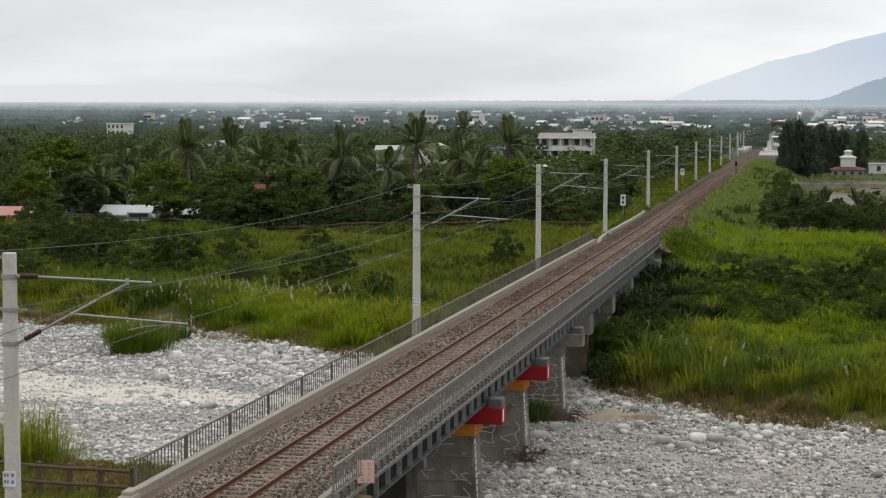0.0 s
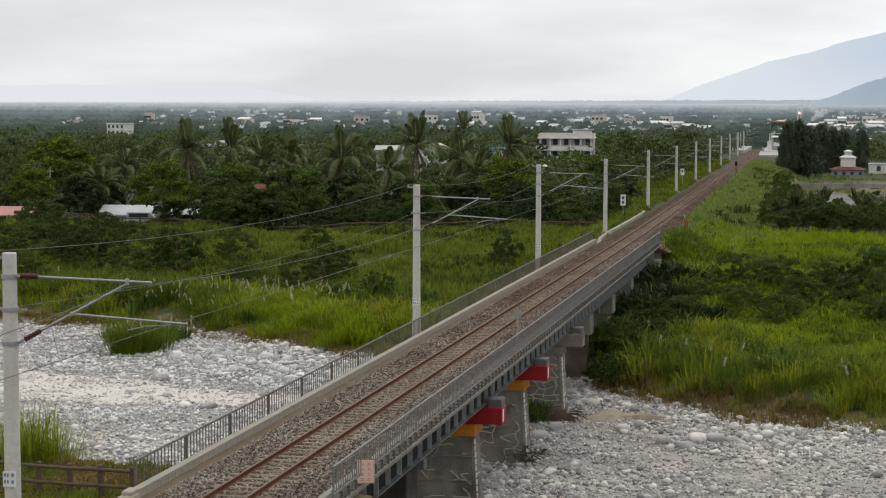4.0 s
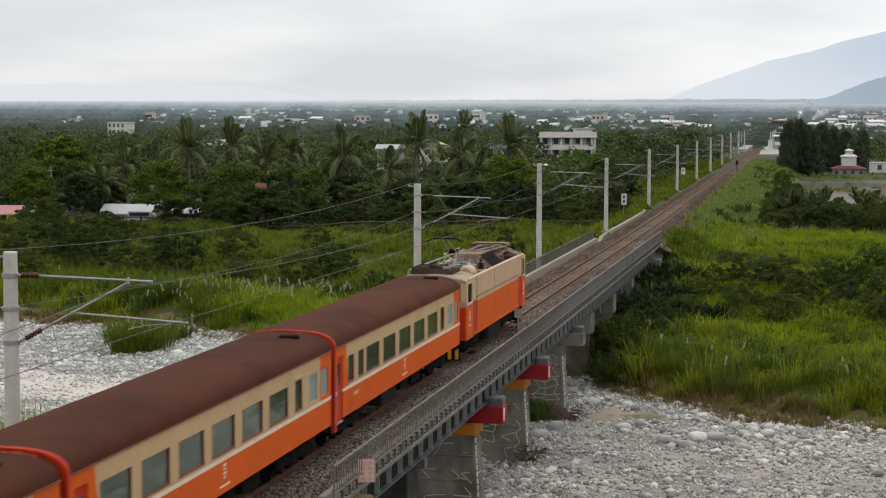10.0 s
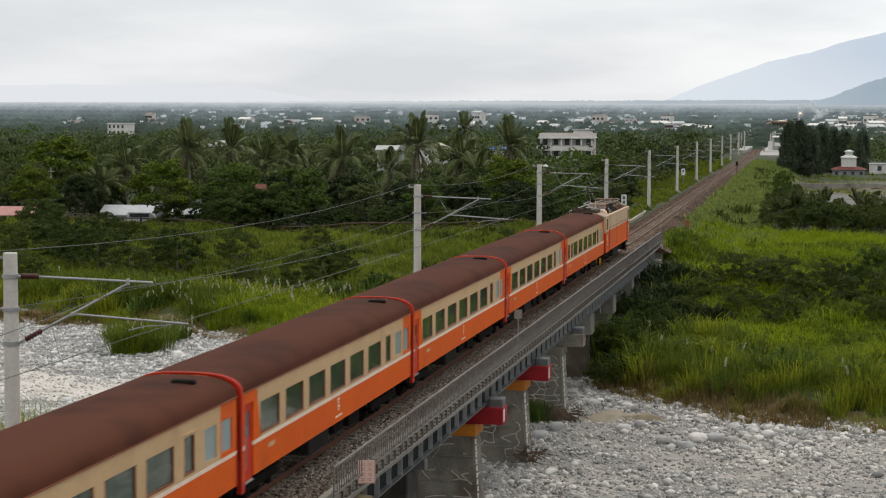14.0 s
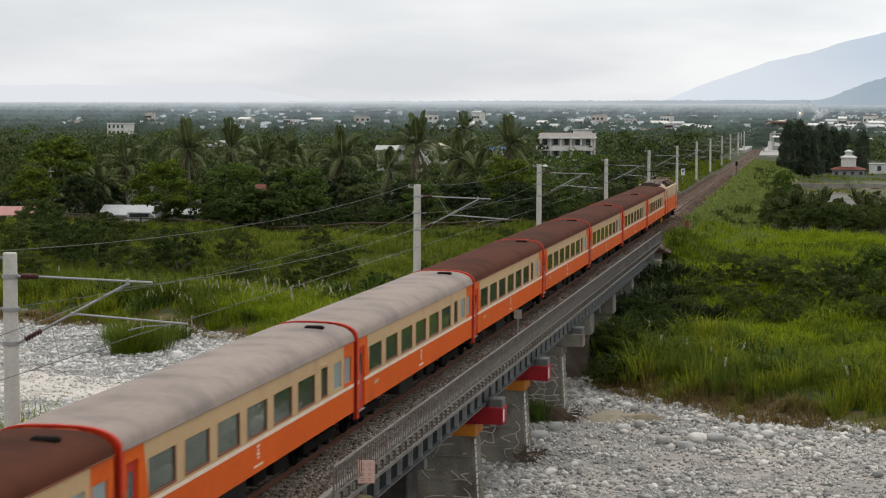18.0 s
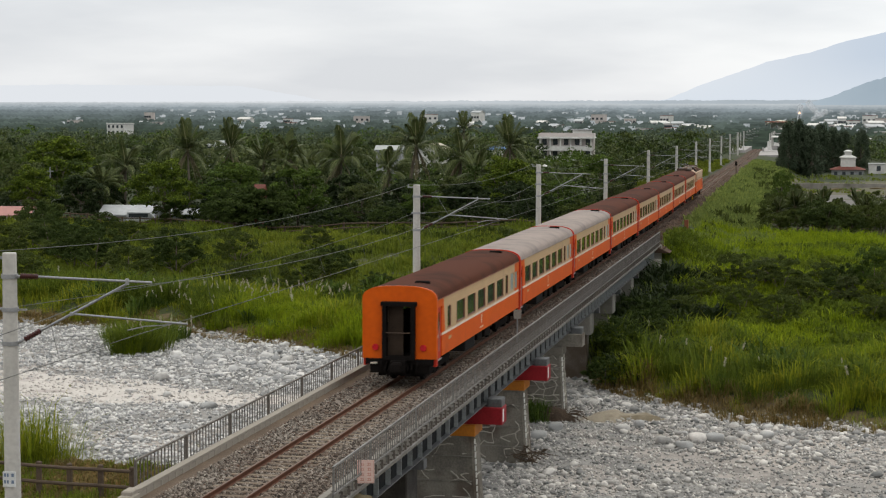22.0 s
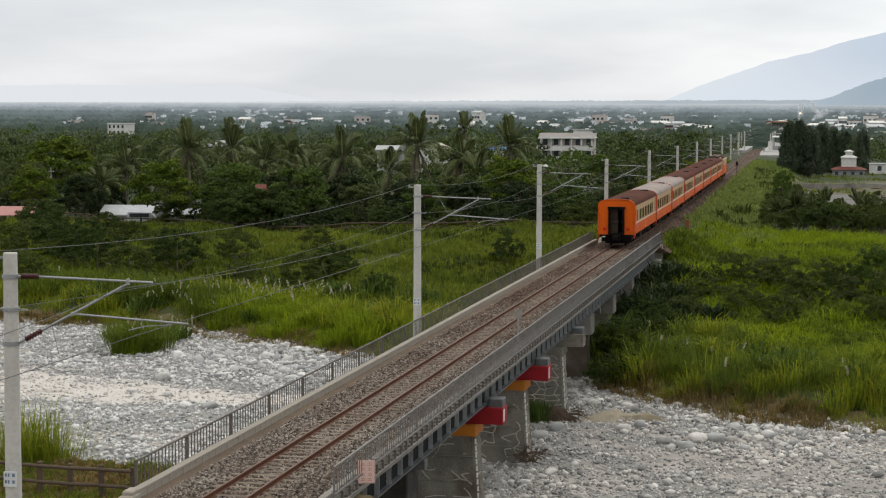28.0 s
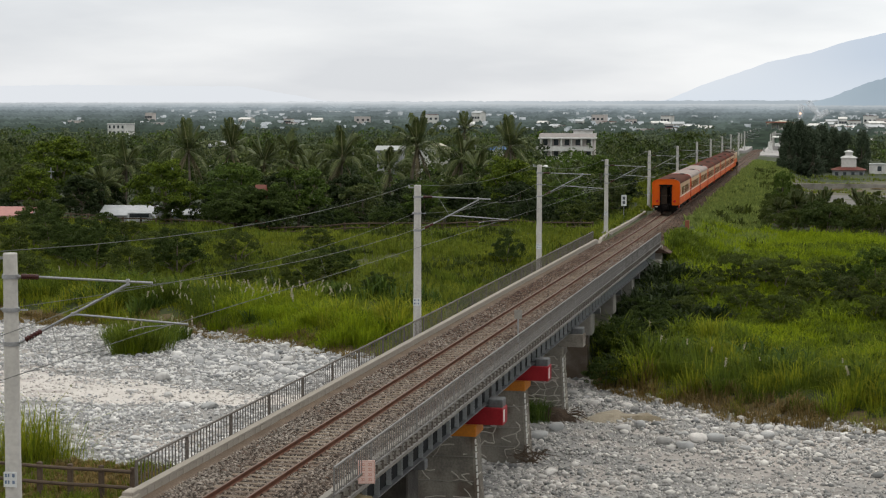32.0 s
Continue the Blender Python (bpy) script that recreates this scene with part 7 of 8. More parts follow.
meadow("bank_weeds", M_LEAF, "dark leafy weeds between the reeds", 9000, -60, 27, 98, 148, 1.4, 0.12, 0.6, 87, lambda x, y, d: (d > 2.5) & (d < 22) & (wave(x, y, 9, 4) > 0.05) & (np.abs(x) > 2.8), 10, 0.5, tuft=0.8)
# again the dark leaf, shade beside the piers put into its colour
meadow("bank_weeds", M_LEAFDARK, "rank weeds beside the piers, darkened for shade", 3600, 2.5, 9.5, 107, 150, 1.1, 0.11, 0.6, 96, lambda x, y, d: (d > 2) & (x < 6.5 + 3 * wave(x, y, 8, 2)), 10, 0.5)
meadow("bank_reeds", M_REED, "tall reed grass along the far river bank", 11000, -62, -2.6, 112, 150, 1.4, 0.036, 0.85, 74, lambda x, y, d: (d > 1.2 + edge(x, y)) & (d < 13 + 4 * edge(x, y)) & (wave(x, y, 5, 4) > -0.6), 15, 0.35, 0.65, tuft=0.9)
meadow("bank_reeds", M_MUTED, "lush arching reeds along the far river bank", 5200, -50, -14, 122, 150, 1.9, 0.04, 0.95, 174, lambda x, y, d: (d > 1.5) & (d < 12 + 3 * edge(x, y)) & (wave(x, y, 12, 5) > -0.1) & (x < -27 + 2 * wave(x, y, 5, 2)), 16, 0.4, 0.5, tuft=1.1)
meadow("bank_reeds", M_GRASS, "bright feathery grass on the far river bank", 5200, -29, -3, 117, 145, 1.25, 0.034, 0.8, 176, lambda x, y, d: (d > 1.0) & (d < 13 + 3 * edge(x, y)), 16, 0.4, 0.5, tuft=1.0)
meadow("field_grass", M_MEADOW, "rough green grass of the flat field", 26000, -95, -2.8, 128, 215, 0.75, 0.06, 0.45, 75, lambda x, y, d: (d > 9) & (x < np.where(y > 158, -4.6, -2.9)) & (y < 207 - 0.25 * (x + 50)), 11, 0.5, 0.6)
meadow("field_grass", M_MUTED, "brighter green grass in patches over the field", 12000, -80, -2.8, 134, 200, 0.95, 0.05, 0.55, 175, lambda x, y, d: (d > 11) & (x < np.where(y > 158, -4.6, -2.9)) & (wave(x, y, 24, 4) + 0.4 * wave(x, y, 7, 2) > 0.0), 11, 0.45, 0.6, tuft=1.1)
meadow("field_weeds", M_BUSH, "low leafy weeds scattered over the field", 9000, -80, -3.0, 132, 205, 0.7, 0.12, 0.45, 76, lambda x, y, d: (d > 12) & (wave(x, y, 31, 8) > 0.15) & (x < -4.8), 10, 0.5, 0.5)
meadow("dry_grass", M_DRYGRASS, "dry brown grass at the foot of the bank", 50000, -62, 27, 93, 140, 0.85, 0.045, 0.6, 77, lambda x, y, d: (d > -0.6 + edge(x, y)) & (d < 2.2 + 1.3 * edge(x, y)) & (wave(x, y, 6, 3) > -0.35) & (np.abs(x) > 2.4))
meadow("embankment_grass", M_SLOPE, "green grass on the railway embankment", 14000, -1.5, 13, 156, 460, 0.7, 0.09, 0.5, 78, lambda x, y, d: (x < 10 + 2 * wave(x, y, 30, 3)) & (x - line_x(y) > np.where(y < 182, 4.6, 2.75)), 10, 0.5)
meadow("embankment_grass", M_BUSH, "dark rough weeds on the railway embankment", 3800, -1.5, 12, 170, 420, 1.0, 0.11, 0.6, 278, lambda x, y, d: (x < 10) & (x - line_x(y) > 4.4) & (wave(x, y, 14, 3) + 0.5 * wave(x, y, 5, 1) > 0.1), 10, 0.5, 0.5, tuft=1.2)
meadow("embankment_grass", M_MEADOW, "green grass on the far side of the line", 15000, -17, -2.9, 156, 480, 0.6, 0.09, 0.5, 79, lambda x, y, d: x - line_x(y) < -2.95 - 0.25 * wave(x, y, 9, 2), 10, 0.5, tuft=1.0)
ISLE = lambda x, y: (((x + 31.2) / 2.5) ** 2 + ((y - 124.8) / 3.4) ** 2 < 1 + 0.5 * wave(x, y, 2.5, 3)) | (((x + 29.4) / 1.2) ** 2 + ((y - 118.9) / 1.5) ** 2 < 1 + 0.4 * wave(x, y, 2, 1))
meadow("island_reeds", M_MUTED, "tufts of tall reeds growing out on to the river gravel", 2600, IX - 9, IX + 6, IY - 4, IY + 11, 4.0, 0.045, 0.85, 80, lambda x, y, d: ISLE(x, y), 16, 0.3, 0.7, tuft=0.75)
meadow("island_reeds", M_GRASS, "bright tuft of reeds at the edge of the gravel", 420, IX - 2.2, IX + 1.2, IY - 2.2, IY + 1.2, 3.4, 0.04, 0.8, 180, lambda x, y, d: ISLE(x, y), 16, 0.3, 0.6, tuft=0.5)
meadow("island_reeds", M_LEAF, "dark leafy weeds among the reed tufts", 1100, IX - 9, IX + 4, IY - 1, IY + 11, 3.0, 0.11, 0.6, 88, lambda x, y, d: ISLE(x, y), 12, 0.45, 0.6, tuft=0.7)
meadow("island_reeds", M_DRYGRASS, "brown dead grass round the foot of the reeds", 260, IX - 4, IX + 4, IY - 4, IY + 2, 0.6, 0.03, 0.5, 188, lambda x, y, d: ISLE(x, y), 12, 0.35)
meadow("near_reeds", M_REED, "tall grass at the near edge of the river", 1500, -14, -6.0, 53.5, 57.5, 2.9, 0.024, 0.75, 81, lambda x, y, d: (x < -10.6) | (np.abs(x + 8.6) < 0.9), 12, tuft=0.5)
meadow("near_turf", M_DRYGRASS, "short brown grass at the fence", 2400, -14, -2.9, 46, 54, 0.22, 0.02, 0.5, 82, lambda x, y, d: x < -2.95, 12)
meadow("near_turf", M_MEADOW, "short green grass at the fence", 1800, -14, -2.9, 46, 55.5, 0.30, 0.022, 0.5, 83, lambda x, y, d: x < -2.95, 12)
meadow("pier_grass", M_MEADOW, "green grass growing at the pier foot", 60, 1.4, 5.2, 68, 72.5, 0.7, 0.03, 0.35, 84, lambda x, y, d: x > 2.4, 12)
meadow("pier_grass", M_LEAF, "dark weeds around the pier on the bank", 170, 0.2, 2.2, 95.6, 98.6, 1.9, 0.06, 0.45, 85, lambda x, y, d: x < 1.5, 12)
meadow("gravel_weeds", M_MEADOW, "thin weeds on the gravel", 260, -40, -3, 62, 112, 0.5, 0.03, 0.4, 86, lambda x, y, d: wave(x, y, 14, 2) > 0.55, 9)


meadow("yard_scrub", M_MEADOW, "low green scrub over the dirt yard", 1000, 10, 42, 322, 420, 0.5, 0.09, 0.4, 89, lambda x, y, d: (wave(x, y, 17, 3) > -0.1) & ((y < 348) | (y > 352)), 9, 0.7)
meadow("yard_scrub", M_SLOPE, "pale thin scrub over the dirt yard", 500, 10, 42, 320, 400, 0.45, 0.09, 0.4, 90, lambda x, y, d: (wave(x, y, 13, 5) > -0.2) & ((y < 348) | (y > 352)), 9, 0.7)


def plumes(n, seed, keep, x0, x1, y0, y1, h):
    rng = np.random.default_rng(seed)
    x, y = rng.uniform(x0, x1, n), rng.uniform(y0, y1, n)
    d = y - np.interp(x, BANK_X, BANK_Y)
    ok = keep(x, y, d)
    x, y = x[ok], y[ok]
    shapes = [leaf_cloud(rng, np.stack([np.linspace(0, 0.3, 6) ** 1.3, np.zeros(6), np.linspace(0, 0.55, 6)], 1), np.full((6, 3), 0.10), 9, 0.075) for _ in range(4)]
    s = rng.uniform(0.3, 0.75, len(x))
    V, F = spread(shapes, np.stack([x, y, land(x, y) + h * rng.uniform(0.75, 1.1, len(x))], 1), np.stack([s, s, s], 1), rng.uniform(0, 6.28, len(x)), rng)
    return tagged(part("grass_plumes", tri_mesh("grass_plumes", V, F), M_PLUME), "pale silver plumes on tall bank grass", "grass", kind="stuff")


plumes(380, 91, lambda x, y, d: (d > 2) & (d < 17) & (((x + 26) / 7) ** 2 + ((y - 136) / 8) ** 2 < 1 + wave(x, y, 6, 3)), -38, -14, 122, 150, 1.5)
plumes(90, 191, lambda x, y, d: (d > 2) & (d < 12) & (wave(x, y, 12, 3) > 0.3), -50, -12, 118, 150, 1.7)
plumes(26, 93, lambda x, y, d: ((x - IX) / 3) ** 2 + ((y - IY) / 3.2) ** 2 < 1, IX - 3, IX + 3, IY - 3, IY + 3, 1.9)
plumes(160, 92, lambda x, y, d: (d > 2) & (d < 14) & (wave(x, y, 9, 5) > 0.25), 5, 26, 98, 130, 1.7)


# ---- stones of the river bed ----
def pebble_shapes(rng, fine, count):
    bm = bmesh.new()
    bmesh.ops.create_icosphere(bm, subdivisions=2 if fine else 1, radius=1.0)
    bm.verts.ensure_lookup_table()
    V0 = np.array([v.co[:] for v in bm.verts])
    F0 = np.array([[v.index for v in f.verts] for f in bm.faces])
    bm.free()
    out = []
    for k in range(count):
        cuts = rng.normal(size=(8, 3))
        cuts /= np.linalg.norm(cuts, axis=1, keepdims=True)
        V = V0 * (1 + 0.10 * rng.normal(size=(len(V0), 1)) * (0.6 if fine else 1))
        for c in cuts:
            over = np.clip(V @ c - rng.uniform(0.45, 0.85), 0, None)
            V = V - over[:, None] * c * 0.85
        out.append((V * rng.uniform(0.75, 1.2, (1, 3)) * np.array([1, 1, 0.58]), F0))
    return out


def stones(name, n, x0, x1, y0, y1, lo, hi, seed, keep, fine, mat, label):
    rng = np.random.default_rng(seed)
    x, y = rng.uniform(x0, x1, n), rng.uniform(y0, y1, n)
    d = y - np.interp(x, BANK_X, BANK_Y)
    ok = keep(x, y, d)
    x, y = x[ok], y[ok]
    s = lo * (hi / lo) ** (rng.uniform(0, 1, len(x)) ** 2.2)
    V, F = spread(pebble_shapes(rng, fine, 8), np.stack([x, y, land(x, y) + 0.12 * s], 1), np.stack([s, s, s], 1), rng.uniform(0, 6.28, len(x)), rng)
    return tagged(part(name, tri_mesh(name, V, F, fine), mat), label, "stones", kind="stuff")


LANE = lambda x, y: 1.15 * sandy(x, y) + 0.5 * np.exp(-((y - 86 + 0.3 * (x - 8)) / 3.5) ** 2) * (x > 3)
PATCH = lambda x, y: wave(x, y, 21, 7) + 0.6 * wave(x, y, 6, 2) - 0.8 * LANE(x, y)


def grit(name, n, x0, x1, y0, y1, lo, hi, seed, keep, mat, label):
    """Small sharp stones, eight faces each."""
    rng = np.random.default_rng(seed)
    x, y = rng.uniform(x0, x1, n), rng.uniform(y0, y1, n)
    d = y - np.interp(x, BANK_X, BANK_Y)
    ok = keep(x, y, d)
    x, y = x[ok], y[ok]
    s = lo * (hi / lo) ** (rng.uniform(0, 1, len(x)) ** 1.6)
    octa = np.array([(1, 0, 0), (-1, 0, 0), (0, 1, 0), (0, -1, 0), (0, 0, 0.75), (0, 0, -0.75)], float)
    F = np.array([(0, 2, 4), (2, 1, 4), (1, 3, 4), (3, 0, 4), (2, 0, 5), (1, 2, 5), (3, 1, 5), (0, 3, 5)])
    shapes = [(octa * rng.uniform(0.7, 1.35, (6, 1)) + rng.normal(0, 0.2, (6, 3)), F) for _ in range(10)]
    V, F = spread(shapes, np.stack([x, y, land(x, y) + 0.25 * s], 1), np.stack([s, s, s], 1), rng.uniform(0, 6.28, len(x)), rng)
    return tagged(part(name, tri_mesh(name, V, F), mat), label, "stones", kind="stuff")


grit("river_pebbles", 62000, -56, -2.0, 58, 134, 0.05, 0.17, 99, lambda x, y, d: (d < 1.2) & (x > -15.3 - 0.42 * y) & (RNG.uniform(0, 1, len(x)) > 0.85 * LANE(x, y)), M_ROCK, "small grey and white stones all over the river bed")
grit("river_pebbles", 34000, -2, 26, 64, 112, 0.035, 0.13, 100, lambda x, y, d: (d < 1.5) & (x < 13 + 0.12 * y) & (RNG.uniform(0, 1, len(x)) > 0.7 * LANE(x, y)), M_ROCKMIX, "small grey and white stones all over the river bed")
grit("river_sand_grit", 8000, -56, -8, 90, 114, 0.04, 0.12, 98, lambda x, y, d: (x > -15.3 - 0.42 * y) & (sandy(x, y) > RNG.uniform(0.1, 0.7, len(x))), M_RIVERSAND, "pale pinkish sand and fine gravel in a dry channel")
grit("river_sand_grit", 700, 1.5, 9, 95.5, 102, 0.03, 0.10, 94, lambda x, y, d: ((x - 5.2) / 3.2) ** 2 + ((y - 98.4) / 2.2) ** 2 < 1 + 0.6 * wave(x, y, 2.5, 4), M_ROCKMIX, "stones scattered round the sand shelf")
stones("river_stones", 17000, -56, -2.0, 58, 134, 0.09, 0.30, 101, lambda x, y, d: (d < 1.0) & (PATCH(x, y) > -0.75) & (x > -15.3 - 0.42 * y) & (RNG.uniform(0, 1, len(x)) > 1.15 * sandy(x, y)), False, M_ROCK, "grey and white stones covering the river bed")
stones("river_stones", 7500, -2, 26, 66, 112, 0.07, 0.32, 102, lambda x, y, d: (d < 1.2) & (PATCH(x, y) > -0.5), False, M_ROCKMIX, "grey and white stones covering the river bed")
stones("river_cobbles", 1500, -56, -2.0, 60, 134, 0.15, 0.42, 103, lambda x, y, d: (d < 0.8) & (PATCH(x, y) > -0.5) & (RNG.uniform(0, 1, len(x)) > 0.8 * LANE(x, y)), True, M_ROCK, "larger pale cobbles on the river bed")
stones("river_cobbles", 900, -2, 26, 72, 112, 0.12, 0.42, 104, lambda x, y, d: (d < 1.0) & (d > -24) & (PATCH(x, y) > -0.1), True, M_ROCKMIX, "larger pale cobbles on the river bed")
stones("river_cobbles", 420, -27, -10, 106, 124, 0.2, 0.55, 106, lambda x, y, d: (d < 0.4) & (d > -12), True, M_ROCK, "large pale cobbles below the far bank")
stones("bank_stones", 420, 2, 26, 88, 112, 0.14, 0.34, 105, lambda x, y, d: (d < 0.6) & (d > -5), True, M_ROCK, "rounded stones along the foot of the bank")

def heap_mesh(name, rx, ry, h, seed):
    """A low uneven heap with a ragged outline, rising from below the ground."""
    V, F, rings, n = [], [], 9, 36
    for k in range(rings):
        t = k / (rings - 1)
        for i in range(n):
            a = 2 * math.pi * i / n
            edge_ = 1 + 0.22 * noise.noise((1.3 * math.cos(a), 1.3 * math.sin(a), seed)) + 0.12 * noise.noise((4 * math.cos(a), 4 * math.sin(a), seed + 7))
            x, y = rx * t * edge_ * math.cos(a), ry * t * edge_ * math.sin(a)
            top = (1 - t ** 2.4) * (0.8 + 0.45 * noise.noise((x * 0.9, y * 0.9, seed + 3))) + 0.14 * noise.noise((x * 2.6, y * 2.6, seed)) + 0.07 * noise.noise((x * 6, y * 6, seed))
            V.append((x, y, h * top - 0.18 * t))
    for k in range(rings - 1):
        for i in range(n):
            j = (i + 1) % n
            a, b, c, d = k * n + i, k * n + j, (k + 1) * n + j, (k + 1) * n + i
            F += [(a, d, c), (a, c, b)]
    return tri_mesh(name, V, F, True)


brng = np.random.default_rng(110)
BSHAPES = [tri_mesh("boulder", V, F, True) for V, F in pebble_shapes(brng, True, 5)]
for me in BSHAPES:
    me.materials.append(M_ROCK2)
ROCKS = ((8.1, 91.3, 0.88), (9.6, 92.3, 0.98), (10.5, 92.5, 0.9), (9.2, 90.1, 0.79), (11.8, 93.8, 0.58), (11.3, 92.7, 0.63), (12.5, 93.4, 0.63), (13.0, 94.1, 0.73), (12.1, 90.6, 0.49), (13.5, 91.9, 0.53), (14.4, 92.6, 0.54), (15.0, 93.0, 0.45),
         (1.9, 91.3, 0.9), (5.7, 95.0, 0.74), (6.5, 95.7, 0.74), (3.4, 101.8, 0.69), (8.8, 94.5, 0.46), (15.6, 93.9, 0.47), (16.4, 94.5, 0.44), (16.9, 94.2, 0.51), (10.0, 94.6, 0.4))
ROCKS += ((6.5, 104.2, 0.36), (12.7, 91.0, 0.46), (14.1, 90.9, 0.42), (-23.5, 107.3, 0.95), (-18.2, 116.2, 0.95), (-17.1, 96.8, 0.75), (-30.2, 110.5, 0.7), (-12.0, 104.0, 0.7), (-35.5, 115.0, 0.65), (-8.5, 92.0, 0.6), (3.6, 83.2, 0.55), (2.9, 80.4, 0.5), (-21.0, 101.0, 0.6), (2.4, 94.6, 0.8))
for i, (x, y, s) in enumerate(ROCKS):
    b = new("boulder", BSHAPES[i % 5])
    b.matrix_basis = pose(x, y, lz(x, y) + 0.16 * s, 0, 0, 77 * i) @ Matrix.Diagonal((s * 0.66, s * 0.6, s * 0.74, 1))
    tagged(b, "rounded pale grey boulder lying on the river gravel", "boulder", "river boulders")
mound = thing("soil_mound", "brown earth mound with roots at the pier foot", "earth mound")
part("mound", heap_mesh("mound", 1.25, 1.2, 1.15, 5), M_SOIL, mound).matrix_basis = pose(2.0, 97.3, -6.75)
r2 = random.Random(14)
for k in range(26):
    a = r2.uniform(0, 6.28)
    x, y, z = 2.0 + 0.8 * math.cos(a), 97.3 + 0.8 * math.sin(a), -6.35 + r2.uniform(0, 0.5)
    part("root", Geo().path([(x, y, z), (x + 0.4 * math.cos(a) + r2.uniform(-0.2, 0.2), y + 0.3 * math.sin(a), z + r2.uniform(-0.15, 0.15)), (x + 0.7 * math.cos(a) + r2.uniform(-0.3, 0.3), y + 0.5 * math.sin(a), z - r2.uniform(0.1, 0.4))], [0.035, 0.025, 0.01], 5), M_TIMBER, mound)
shelf = thing("sand_shelf", "smooth shelf of buff sand below the grassy bank", "sand shelf")
part("shelf", heap_mesh("shelf", 3.1, 1.7, 0.62, 9), M_SHELF, shelf).matrix_basis = pose(5.2, 98.4, -6.62, 0, 0, 10)
log = thing("driftwood", "tangle of brown roots washed against the pier", "driftwood")
r2 = random.Random(4)
for k in range(22):
    x, y, z = 2.3 + r2.uniform(-0.5, 0.7), 84.9 + r2.uniform(-0.5, 0.3), -6.4 + r2.uniform(0, 0.5)
    part("root", Geo().path([(x, y, z), (x + r2.uniform(-0.5, 0.5), y + r2.uniform(-0.3, 0.3), z + r2.uniform(0, 0.5)), (x + r2.uniform(-0.8, 0.8), y + r2.uniform(-0.4, 0.4), z + r2.uniform(-0.1, 0.5))], [0.04, 0.03, 0.012], 5), M_TIMBER, log)

# ballast stones between and beside the rails
rng = np.random.default_rng(120)
n = 60000
y = 45 + 110 * rng.uniform(0, 1, n) ** 1.25
x = rng.uniform(-2.12, 2.34, n)
zt = np.interp(x, [a for a, _ in BED[1:-1]], [b for _, b in BED[1:-1]])
s = rng.uniform(0.03, 0.07, n)
octa = (np.array([(1, 0, 0), (-1, 0, 0), (0, 1, 0), (0, -1, 0), (0, 0, 0.8), (0, 0, -0.8)], float), np.array([(0, 2, 4), (2, 1, 4), (1, 3, 4), (3, 0, 4), (2, 0, 5), (1, 2, 5), (3, 1, 5), (0, 3, 5)]))
octs = [(octa[0] * rng.uniform(0.6, 1.3, (6, 1)) + rng.normal(0, 0.15, (6, 3)), octa[1]) for _ in range(8)]
keep = ~((np.abs(np.abs(x) - 0.57) < 0.09) | ((np.abs(x) < 1.05) & (np.abs((y - 46.0 + 0.3) % 0.6 - 0.3) < 0.13) & (rng.uniform(0, 1, n) < 0.85)))
rusty = rng.uniform(0, 1, n) < np.clip((y - 58) / 60, 0.05, 0.85) * np.where(x > 1.0, 0.55, 1.0)
for pick, mat in ((keep & ~rusty, M_STONE), (keep & rusty, M_STONERED)):
    V, F = spread(octs, np.stack([x, y, rail_z(y) + zt + 0.01], 1)[pick], np.stack([s, s, s], 1)[pick], rng.uniform(0, 6.28, n)[pick], rng)
    tagged(part("ballast_stones", tri_mesh("ballast_stones", V, F), mat), "loose grey and brown ballast stones", "ballast", kind="stuff")
n = 26000
y = 152.5 + 190 * rng.uniform(0, 1, n) ** 1.2
x = rng.uniform(-3.1, 3.1, n)
zt = np.interp(x, [a for a, _ in SHOULDER], [b for _, b in SHOULDER])
s = rng.uniform(0.04, 0.085, n)
keep = ~((np.abs(np.abs(x) - 0.57) < 0.1) | ((np.abs(x) < 1.05) & (np.abs((y - 46.0 + 0.3) % 0.6 - 0.3) < 0.13) & (rng.uniform(0, 1, n) < 0.7)))
V, F = spread(octs, np.stack([x + line_x(y), y, rail_z(y) + zt + 0.01], 1)[keep], np.stack([s, s, s], 1)[keep], rng.uniform(0, 6.28, n)[keep], rng)
tagged(part("ballast_stones", tri_mesh("ballast_stones", V, F), M_STONERED), "loose ballast stones along the embankment", "ballast", kind="stuff")


# ---- fences ----
def fence(name, a, b, n, h, rails, r, label, group=""):
    f = thing(name, label, "fence", group)
    a, b = Vector(a), Vector(b)
    pts = [a.lerp(b, k / n) for k in range(n + 1)]
    for p in pts:
        z = lz(p.x, p.y)
        part("post", Geo().box(p.x - r, p.x + r, p.y - r, p.y + r, z - 0.3, z + h, 0.02), M_TIMBER, f)
    for zz in rails:
        for p, q in zip(pts[:-1], pts[1:]):
            part("rail", Geo().tube((p.x, p.y - r, lz(p.x, p.y) + zz), (q.x, q.y - r, lz(q.x, q.y) + zz), r * 0.75, n=8), M_TIMBER, f)
    return f


fence("timber_fence", (-9.4, 50.2), (-3.1, 48.3), 6, 1.02, (0.9, 0.45), 0.07, "brown round-rail timber fence at the bridge end")
for a, b, n in (((-100, 216), (-82, 213), 8), ((-82, 213), (-62, 206.5), 8), ((-62, 206.5), (-37, 194), 11), ((-37, 194), (-7.6, 193.5), 11)):
    fence("field_fence", a, b, n, 1.15, (1.0, 0.55), 0.09, "weathered brown timber fence along the field", "field fences")


